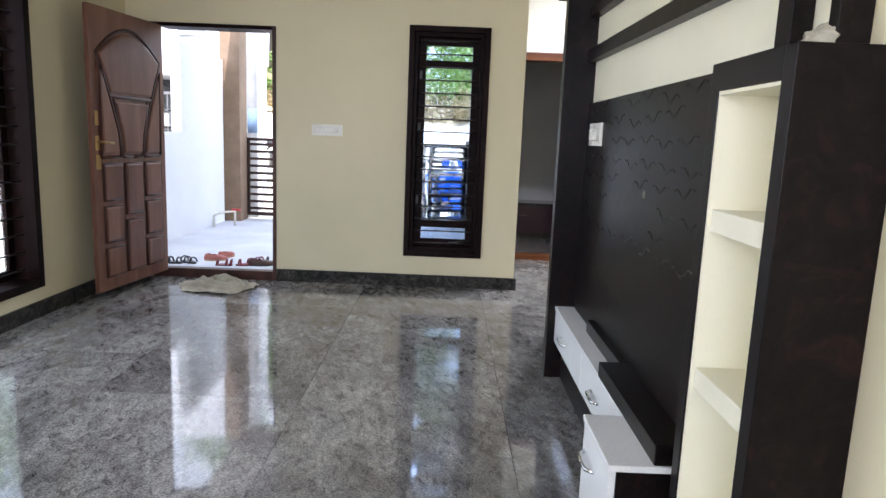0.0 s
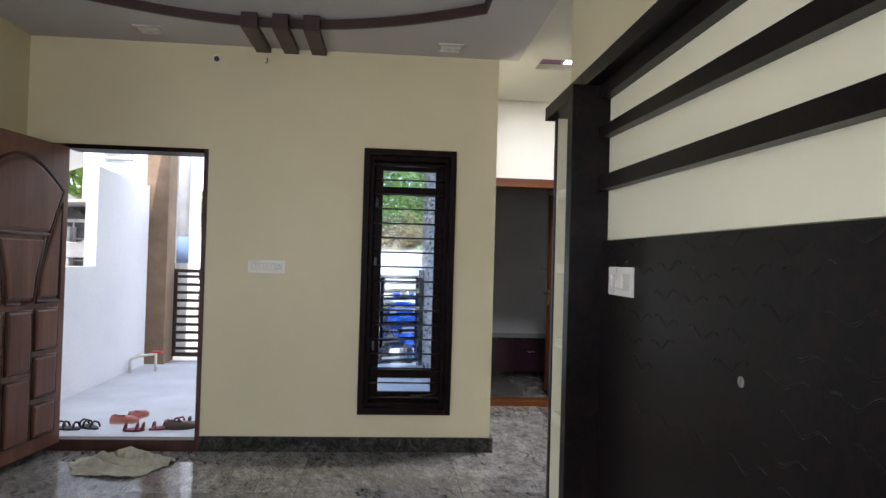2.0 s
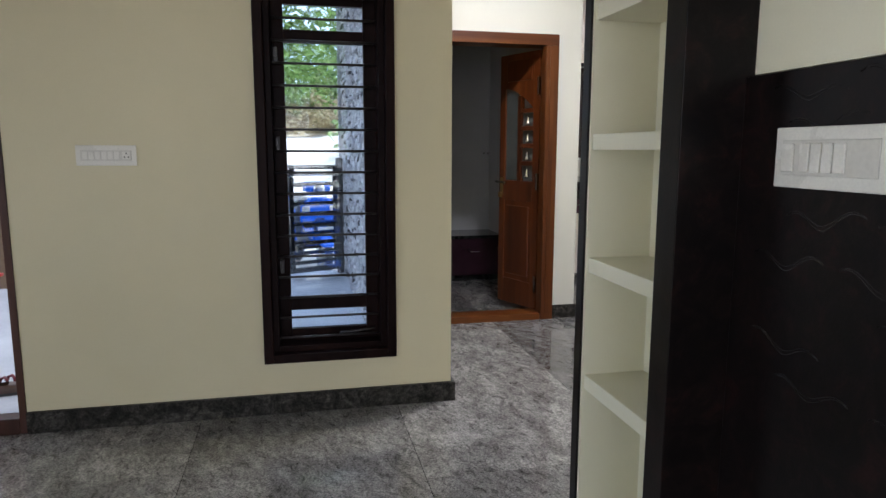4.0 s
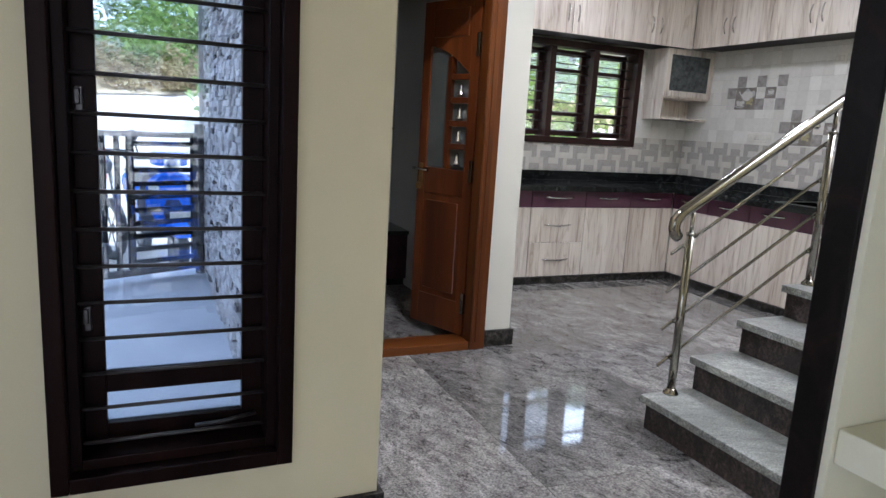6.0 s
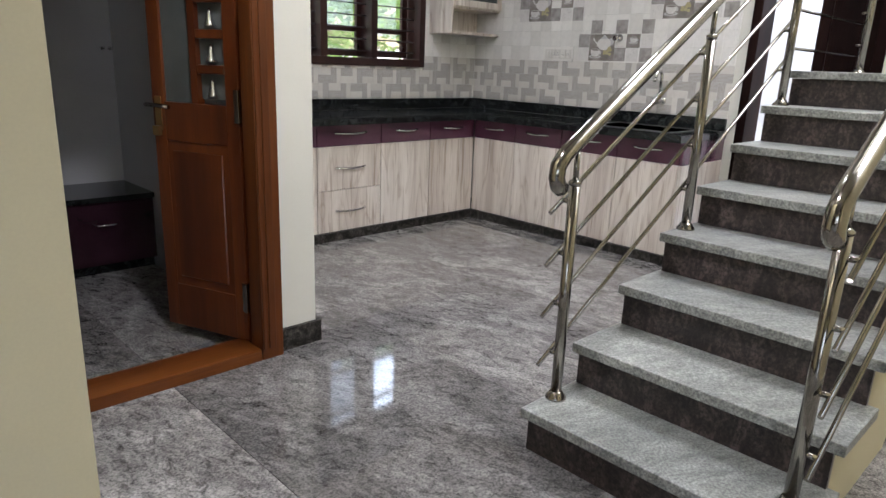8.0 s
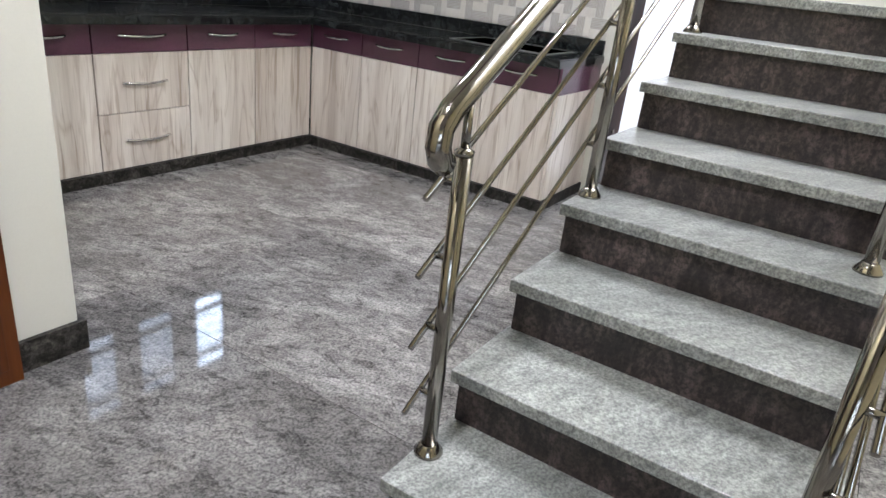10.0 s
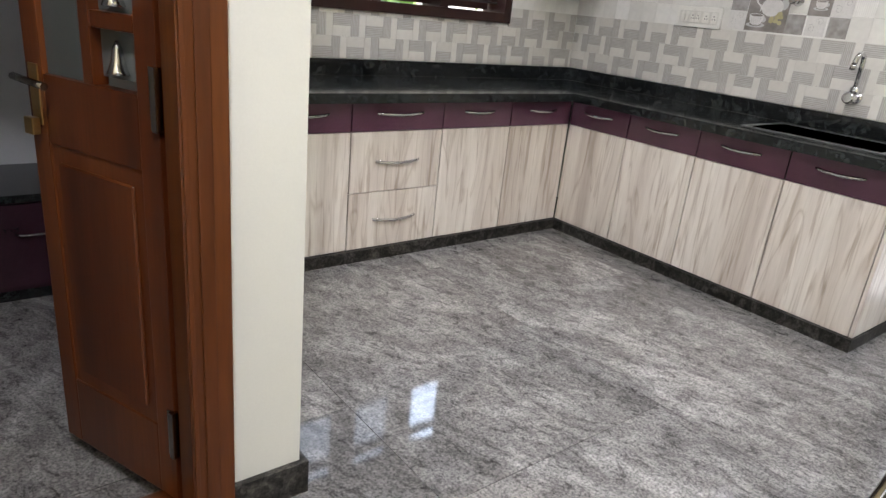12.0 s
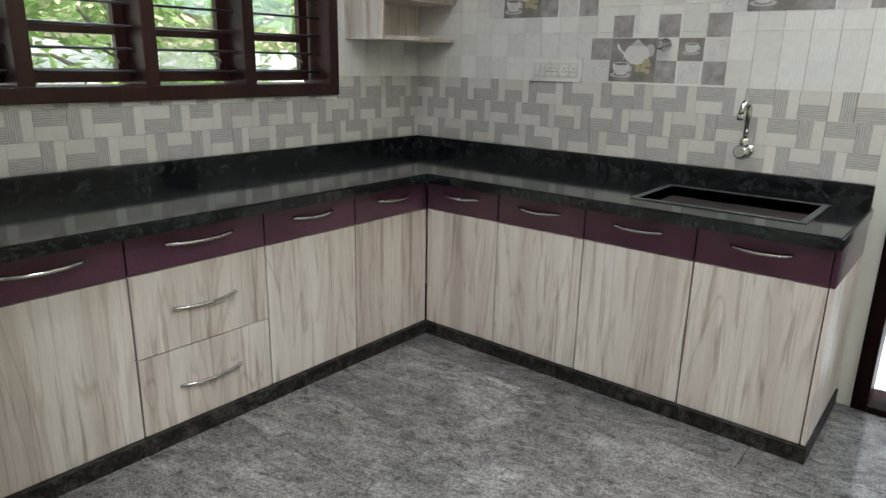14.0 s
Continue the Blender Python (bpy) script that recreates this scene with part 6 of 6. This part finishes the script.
def motorcycle(x, y, turn, label):
    s = thing("motorcycle", (0, 0, 0), label, "motorcycle", "parked motorcycles")
    for wy in (-0.65, 0.65):
        bm = bmesh.new()
        wl = part("wheel", lathe(bmesh.new(), (0, wy, 0.3), [(0.03, -0.02), (0.05, 0.02)], 14, 0), STEEL, s)
        part("tyre", tube(bm, [(0, wy + 0.26 * math.cos(a), 0.3 + 0.26 * math.sin(a)) for a in (2 * math.pi * k / 24 for k in range(25))], 0.045, 8, False), BLACK_LEATHER, wl)
        for k in range(6):
            part("spoke", tube(bmesh.new(), [(0, wy, 0.3), (0, wy + 0.25 * math.cos(k * 1.047), 0.3 + 0.25 * math.sin(k * 1.047))], 0.008, 5), STEEL, wl)
    part("tank", prism(bmesh.new(), [(-0.30, 0.72), (-0.26, 0.90), (-0.05, 0.94), (0.10, 0.80), (0.08, 0.70)], 0, -0.13, 0.13, 0.03), RED_PLASTIC, s, "dark red tank")
    part("seat", prism(bmesh.new(), [(0.08, 0.72), (0.08, 0.82), (0.75, 0.90), (0.78, 0.82), (0.4, 0.74)], 0, -0.12, 0.12, 0.02), BLACK_LEATHER, s)
    part("engine", boxes((-0.15, -0.25, 0.3, 0.15, 0.15, 0.62), bevel=0.04), STEEL, s)
    for k in (-1, 1):
        part("fork", tube(bmesh.new(), [(k * 0.08, -0.65, 0.3), (k * 0.08, -0.40, 0.98)], 0.018, 8), STEEL, s)
    part("handlebar", tube(bmesh.new(), [(-0.36, -0.25, 1.02), (-0.15, -0.38, 1.04), (0.15, -0.38, 1.04), (0.36, -0.25, 1.02)], 0.014, 8), BLACK_LEATHER, s)
    part("headlight", lathe(bmesh.new(), (0, -0.5, 0.9), [(0.05, 0.1), (0.09, 0.0), (0.085, -0.02)], 16, 1), CHROME, s)
    part("frame", tube(bmesh.new(), [(0, -0.40, 0.95), (0, -0.25, 0.35), (0, 0.2, 0.32), (0, 0.65, 0.3), (0, 0.2, 0.72), (0, -0.38, 0.85)], 0.02, 6), BLACK_IRON, s)
    s.matrix_world = pose(x, y, rise_at(x, y), 0, 0, turn)


motorcycle(-1.0, 11.1, 25, "dark motorcycle with a red tank beside the scooter")
motorcycle(-3.7, 13.4, 75, "red motorcycle parked in the street beyond the gate")

# neighbour's block wall and shed seen over the low porch wall
BLOCK = surface("grey_cement_block", (0.2, 0.2, 0.2), (0.3, 0.3, 0.29), 4.0, 0.9, fine=40, bump=0.5)


def neighbour_shed():
    s = thing("shed", (-6.0, 9.6, -0.15), "grey block shed with a sagging sheet roof", "shed")
    for r in range(9):
        for c in range(7):
            x = -7.4 + 0.42 * c + (0.21 if r % 2 else 0)
            part("block", boxes((x, 9.5, -0.15 + 0.2 * r, x + 0.41, 9.7, -0.15 + 0.2 * r + 0.19), bevel=0.006), BLOCK, s)
    part("roof_sheet", prism(bmesh.new(), [(-7.8, 1.75), (-4.0, 1.95), (-4.0, 1.98), (-7.8, 1.78)], 1, 9.2, 11.0), GREY_PLASTER, s)
    part("shelf", boxes((-6.4, 9.3, 1.45, -4.5, 9.5, 1.48)), PLASTIC, s)
    for k in range(6):
        part("stacked_tin", boxes((-6.2 + 0.27 * k, 9.32, 1.48, -6.0 + 0.27 * k, 9.48, 1.58 + 0.05 * (k % 3)), bevel=0.01), (RED_PLASTIC, BLOCK, BLUE_BAND)[k % 3], s)


neighbour_shed()

# ---- neighbouring building, grille and covered heap beyond the porch wall ----
def neighbour_house():
    h = thing("neighbour_house", (-4.4, 11.1, -0.2), "white neighbouring house with a louvred opening", "house")
    part("wall", boxes((-5.0, 11.0, -0.2, -4.72, 11.2, 4.2), (-4.28, 11.0, -0.2, -3.72, 11.2, 4.2), (-4.72, 11.0, -0.2, -4.28, 11.2, 2.66), (-4.72, 11.0, 3.26, -4.28, 11.2, 4.2), (-3.9, 11.2, -0.2, -3.72, 12.6, 4.2), (-5.0, 11.2, -0.2, -4.82, 12.6, 4.2)), PLASTER, h)
    for k in range(4):
        z = 2.72 + 0.15 * k
        part("louvre", boxes((-4.72, 11.04, z, -4.28, 11.16, z + 0.05), bevel=0.004), LOUVRE_GREY, h)
    part("soffit", prism(bmesh.new(), [(-5.0, 3.02), (-6.4, 2.55), (-6.4, 2.7), (-5.6, 4.2), (-5.0, 4.2)], 1, 11.0, 12.6), PLASTER, h, "sloping white slab")


def fence_grille():
    g = thing("fence_grille", (-4.9, 9.6, -0.2), "grey iron grille in front of stored sheets", "grille")
    part("frame", boxes((-5.9, 9.58, 1.70, -3.95, 9.62, 1.74), (-5.9, 9.58, -0.2, -5.86, 9.62, 1.70), (-3.99, 9.58, -0.2, -3.95, 9.62, 1.70)), LOUVRE_GREY, g)
    for k in range(13):
        x = -5.78 + 0.145 * k
        part("bar", boxes((x, 9.592, -0.2, x + 0.016, 9.608, 1.70)), LOUVRE_GREY, g)
    for z in (0.3, 0.75, 1.2, 1.48):
        part("cross_bar", boxes((-5.86, 9.609, z, -3.99, 9.618, z + 0.016)), LOUVRE_GREY, g)


def sheet_heap():
    bm = bmesh.new()
    n, m, rows = 36, 14, []
    for i in range(n + 1):
        row = []
        for j in range(m + 1):
            u, v = i / n * 2 - 1, j / m * 2 - 1
            z = 1.5 + 0.62 * max(0.0, 1 - abs(u) ** 1.6) * max(0.0, 1 - v * v) + 0.1 * noise.noise((u * 5, v * 4, 3)) + 0.05 * noise.noise((u * 13, v * 9, 7))
            row.append(bm.verts.new((-4.95 + 1.05 * u, 10.1 + 0.4 * v, z)))
        rows.append(row)
    for r, q in zip(rows, rows[1:]):
        for k in range(m):
            bm.faces.new((r[k], q[k], q[k + 1], r[k + 1]))
    t = thing("covered_heap", (-4.9, 10.1, -0.2), "stored boards under a crumpled grey sheet", "heap")
    part("boards", boxes((-5.85, 9.72, -0.2, -3.95, 10.48, 1.42), bevel=0.01), STORED_GREY, t)
    part("sheet", bm, SHEET_GREY, t, "crumpled grey plastic sheet")


LOUVRE_GREY = surface("grey_painted_iron", (0.22, 0.22, 0.21), (0.32, 0.32, 0.31), 9.0, 0.5)
STORED_GREY = surface("weathered_grey_boards", (0.07, 0.065, 0.06), (0.15, 0.14, 0.13), 5.0, 0.8, stretch=(1, 1, 6))
SHEET_GREY = surface("crumpled_grey_sheet", (0.05, 0.047, 0.044), (0.16, 0.155, 0.145), 7.0, 0.6, bump=0.4)
neighbour_house()
fence_grille()
sheet_heap()

# ---- yard behind the kitchen ----
yard_ground = structure("yard_floor", boxes((4.95, 3.4, -0.25, 6.4, 9.12, -0.03)), YARD_PLASTER, "pale cement yard floor", "floor")
yard_wall = structure("wall_yard", boxes((6.4, 3.4, -0.25, 6.6, 9.12, 3.6)), YARD_PLASTER, "whitewashed yard wall", "wall")
yard_end = structure("wall_yard_end", boxes((4.95, 8.6, -0.25, 6.4, 8.75, 2.6), (5.15, 3.4, -0.25, 6.4, 3.55, 3.6)), YARD_PLASTER, "whitewashed end wall of the yard", "wall")


def yard_leaf():
    """The closed leaf of a pair, built along x and turned into the wall's opening."""
    d = thing("yard_door", (0, 0, 0), "dark brown closed leaf of the double yard door", "door")
    W = 0.345
    for x in (0, W - 0.07):
        part("stile", boxes((x, -0.017, 0, x + 0.07, 0.017, 2.0), bevel=0.003), DARK_WOOD, d)
    for z0, z1 in ((0, 0.16), (0.90, 1.04), (1.88, 2.0)):
        part("rail", boxes((0.07, -0.017, z0, W - 0.07, 0.017, z1), bevel=0.003), DARK_WOOD, d)
    for z0, z1 in ((0.16, 0.9), (1.04, 1.88)):
        part("panel", boxes((0.07, -0.008, z0, W - 0.07, 0.008, z1)), DARK_WOOD, d)
        part("raised_field", boxes((0.1, -0.014, z0 + 0.035, W - 0.1, 0.014, z1 - 0.035), bevel=0.005), DARK_WOOD, d)
    part("bolt", tube(bmesh.new(), [(W - 0.05, 0.03, 1.0), (W - 0.05, 0.03, 1.12)], 0.008, 8), STEEL, d)
    d.matrix_world = pose(4.87, 5.70, 0.035, 0, 0, 90)


yard_leaf()


# ---- kitchen wall tiles: shared meshes, local x along the wall, z up ----
def tile_material(name, kind):
    m, nt, b = nodes_of(name, 0.14)
    tc, sp, oi = nt.nodes.new("ShaderNodeTexCoord"), nt.nodes.new("ShaderNodeSeparateXYZ"), nt.nodes.new("ShaderNodeObjectInfo")
    nt.links.new(tc.outputs["Object"], sp.inputs[0])

    def math_of(op, a, c):
        n = nt.nodes.new("ShaderNodeMath")
        n.operation = op
        for s, v in ((n.inputs[0], a), (n.inputs[1], c)):
            if isinstance(v, float):
                s.default_value = v
            else:
                nt.links.new(v, s)
        return n.outputs[0]
    x, z = sp.outputs[0], sp.outputs[2]
    cloud = noise_at(nt, tc.outputs["Object"], 30.0, 4)
    pale = ramp_of(nt, oi.outputs["Random"], (0.0, (0.62, 0.605, 0.55)), (0.5, (0.69, 0.675, 0.615)), (1.0, (0.76, 0.745, 0.69)))
    if kind == "pale":
        c = pale
    else:
        along = z if kind == "level" else x
        wave = math_of("SINE", math_of("MULTIPLY", along, 680.0), 0.0)
        fuzz = noise_at(nt, place_of(nt, (1, 1, 14) if kind == "level" else (14, 1, 1), (0, 0, 0), 5.0), 22.0, 2)
        fac = math_of("ADD", math_of("MULTIPLY", wave, 0.28), fuzz)
        lined = ramp_of(nt, fac, (0.2, (0.32, 0.302, 0.27)), (0.8, (0.49, 0.468, 0.425)))
        cream = ramp_of(nt, oi.outputs["Random"], (0.0, (0.54, 0.52, 0.46)), (1.0, (0.63, 0.608, 0.545)))
        side = math_of("SUBTRACT", math_of("MULTIPLY", math_of("GREATER_THAN", math_of("FRACT", math_of("MULTIPLY", oi.outputs["Random"], 7.0), 0.0), 0.5), 2.0), 1.0)
        if kind == "level":
            c = mixed(nt, cream, lined, math_of("LESS_THAN", math_of("MULTIPLY", z, side), 0.004))
        elif kind == "upright":
            c = mixed(nt, cream, lined, math_of("LESS_THAN", math_of("MULTIPLY", x, side), 0.006))
        elif kind == "cream":
            c = mixed(nt, ramp_of(nt, fac, (0.2, (0.62, 0.605, 0.55)), (0.8, (0.76, 0.745, 0.69))), pale, 0.4)
        elif kind == "dark":
            c = ramp_of(nt, fac, (0.2, (0.22, 0.205, 0.185)), (0.8, (0.43, 0.41, 0.378)))
        else:
            c = lined
    c = mixed(nt, c, ramp_of(nt, cloud, (0.3, (0.86, 0.86, 0.86)), (0.7, (1, 1, 1))), 0.6, "MULTIPLY")
    nt.links.new(c, b.inputs["Base Color"])
    return m


TILE = {k: tile_material("glazed_" + k + "_tile", k) for k in ("pale", "level", "upright", "cream", "dark")}
tile_meshes = {}


def tile(w, h, kind, wall, place, turned):
    key = (round(w, 3), round(h, 3), kind)
    if key not in tile_meshes:
        bm = boxes((-w / 2 + 0.0005, 0, -h / 2 + 0.0006, w / 2 - 0.0005, 0.009, h / 2 - 0.0006))
        mesh = bpy.data.meshes.new("tile")
        bm.to_mesh(mesh)
        bm.free()
        mesh.materials.append(TILE[kind])
        tile_meshes[key] = mesh
    ob = new("tile", tile_meshes[key])
    ob.location, ob.parent = place, wall
    ob.rotation_euler = (0, 0, radians(-90) if turned else 0)
    return ob


ROWS_LOW, ROW_H = 0.957, 0.118


def run_of_tiles(a, b, z0, z1, patterned, shift, seed):
    """Pieces (middle, width, kind) of one course between a and b."""
    rng = random.Random(seed)
    out, at = [], a
    while at < b - 0.005:
        if patterned:
            kind = ("level", "upright")[(len(out) + shift) % 2]
            w = (0.116 if kind == "level" else 0.094) + rng.uniform(-0.006, 0.006)
        else:
            w, kind = 0.105, "pale" if rng.random() < 0.6 else "cream"
        w = min(w, b - at)
        if b - at - w < 0.03:
            w = b - at
        out.append((at + w / 2, w, kind))
        at += w
    return out


# side wall, from the yard door to the corner
course = 0
z = ROWS_LOW
while z < 2.17:
    h = min(ROW_H, 2.174 - z)
    for u, w, kind in run_of_tiles(6.49, 8.92, z, z + h, course < 3, course, 100 + course):
        tile(w, h, kind, wall_kitchen_side, (WX - 0.009, u, z + h / 2), True)
    z += ROW_H
    course += 1
# window wall: below the window, then the strip beside it
course = 0
z = ROWS_LOW
while z < 2.17:
    a = 1.67 if z < 1.17 else KWIN[1] + 0.003
    h = min(ROW_H, 2.174 - z)
    if course == 2:
        for u, w, kind in run_of_tiles(1.67, KWIN[1], z, 1.213, True, course, 202):
            tile(w, 1.213 - z, "pale" if kind == "level" else kind, wall_kitchen_back, (u, WY - 0.009, (z + 1.213) / 2), False)
    for u, w, kind in run_of_tiles(a, 4.739, z, z + h, course < 3, course, 200 + course):
        tile(w, h, kind, wall_kitchen_back, (u, WY - 0.009, z + h / 2), False)
    z += ROW_H
    course += 1

# printed cups on raised decor pieces
CUP_WHITE = surface("printed_white", (0.58, 0.56, 0.52), (0.66, 0.64, 0.6), 20.0, 0.14)
CUP_SHADE = surface("printed_brown_grey", (0.17, 0.152, 0.132), (0.30, 0.274, 0.245), 14.0, 0.14)
CUP_YELLOW = surface("printed_yellow", (0.36, 0.32, 0.17), (0.47, 0.42, 0.24), 20.0, 0.14)


def decor(y, z):
    """A double tile with teapot, cup and saucer, a small cup tile, striped tiles and swirl tiles around them."""
    d = thing("decor_tile_cluster", (WX - 0.011, y, z), "decor tiles with printed teapot, white cups and grey stripes", "decor tile", "cup decor tiles")
    def piece(dy, dz, w, h, mat):
        return part("decor_tile", boxes((WX - 0.0112, y + dy - w / 2, z + dz - h / 2, WX - 0.0092, y + dy + w / 2, z + dz + h / 2)), mat, d)
    def printed(name, points, lift, mat, parent):
        x = WX - 0.0113 - 0.0005 * lift
        part(name, prism(bmesh.new(), [(y + a, z + c) for a, c in points], 0, x, x - 0.0004), mat, parent)
    def oval(cy, cz, ry, rz, n=16):
        return [(cy + ry * math.cos(2 * math.pi * k / n), cz + rz * math.sin(2 * math.pi * k / n)) for k in range(n)]
    for dy, dz in ((0.168, 0.05), (0.06, 0.153), (-0.163, 0.153), (-0.163, -0.05), (-0.385, 0.153), (-0.385, -0.05)):
        piece(dy, dz, 0.1, 0.1, TILE["dark"])
    for dy, dz in ((0.168, -0.05), (-0.385, 0.05), (-0.272, -0.05)):
        q = piece(dy, dz, 0.1, 0.1, CUP_WHITE)
        for k, (oy, oz) in enumerate(((-0.02, 0.022), (0.022, -0.012))):
            x = WX - 0.0116
            part("printed_swirl", tube(bmesh.new(), [(x, y + dy + oy + (0.022 - 0.0012 * i) * math.cos(i * 0.5 + k), z + dz + oz + (0.022 - 0.0012 * i) * math.sin(i * 0.5 + k)) for i in range(15)], 0.0011, 4), SWIRL, q)
    base = piece(0.0, 0.0, 0.23, 0.2, CUP_SHADE)
    small = piece(-0.272, 0.05, 0.114, 0.1, CUP_SHADE)
    def cup(cy, cz, w, parent):
        printed("printed_saucer", oval(cy, cz - 0.30 * w, 0.62 * w, 0.15 * w), 1, CUP_PALE, parent)
        printed("printed_shadow", oval(cy, cz - 0.28 * w, 0.40 * w, 0.09 * w), 2, CUP_SHADE, parent)
        printed("printed_handle", oval(cy - 0.5 * w, cz + 0.03 * w, 0.14 * w, 0.16 * w), 2, CUP_PALE, parent)
        printed("printed_cup", [(cy + a * w, cz + c * w) for a, c in ((0.48, 0.28), (0.45, 0.0), (0.32, -0.22), (0.2, -0.3), (-0.2, -0.3), (-0.32, -0.22), (-0.45, 0.0), (-0.48, 0.28))], 3, CUP_WHITE, parent)
        printed("printed_rim", oval(cy, cz + 0.28 * w, 0.48 * w, 0.1 * w), 4, CUP_WHITE, parent)
        printed("printed_coffee", oval(cy, cz + 0.275 * w, 0.42 * w, 0.07 * w), 5, CUP_SHADE, parent)
        for k in range(5):
            a = -0.3 + 0.15 * k
            printed("printed_flute", [(cy + a * w, cz + 0.15 * w), (cy + (a + 0.03) * w, cz + 0.15 * w), (cy + (a * 0.75 + 0.02) * w, cz - 0.26 * w), (cy + a * 0.75 * w, cz - 0.26 * w)], 5, CUP_PALE, parent)
    # the teapot behind, its lid, spout and handle
    printed("printed_handle", oval(-0.085, 0.045, 0.022, 0.028), 1, CUP_PALE, base)
    printed("printed_spout", [(0.045, 0.0), (0.045, 0.025), (0.075, 0.05), (0.085, 0.075), (0.072, 0.07), (0.06, 0.045), (0.03, 0.03)], 1, CUP_WHITE, base)
    printed("printed_pot", oval(-0.02, 0.028, 0.062, 0.048), 2, CUP_WHITE, base)
    printed("printed_lid", [(-0.055, 0.066), (0.015, 0.066), (-0.005, 0.083), (-0.014, 0.094), (-0.026, 0.094), (-0.035, 0.083)], 3, CUP_PALE, base)
    cup(0.055, -0.042, 0.088, base)
    cup(-0.276, 0.055, 0.062, small)
    rng = random.Random(5)
    for k in range(9):
        cy, cz = -0.03 - 0.055 * rng.random(), -0.055 + 0.055 * rng.random()
        printed("printed_flower", oval(cy, cz, 0.014, 0.012, 8), 5 + k % 3, CUP_YELLOW, base)


SWIRL = surface("printed_pale_grey", (0.42, 0.41, 0.385), (0.5, 0.49, 0.46), 20.0, 0.2)
CUP_PALE = surface("printed_light_grey", (0.42, 0.41, 0.39), (0.52, 0.51, 0.48), 20.0, 0.16)
decor(8.19, 1.725)
decor(7.555, 1.42)
decor(6.95, 1.725)
plate("upper_socket_plate", (WX - 0.0095, 7.29, 2.03), 0, 0, 0.12, 0.09, [(-0.02, 0.02), (0.02, 0.025)], "white socket plate high on the tiled wall", "x")
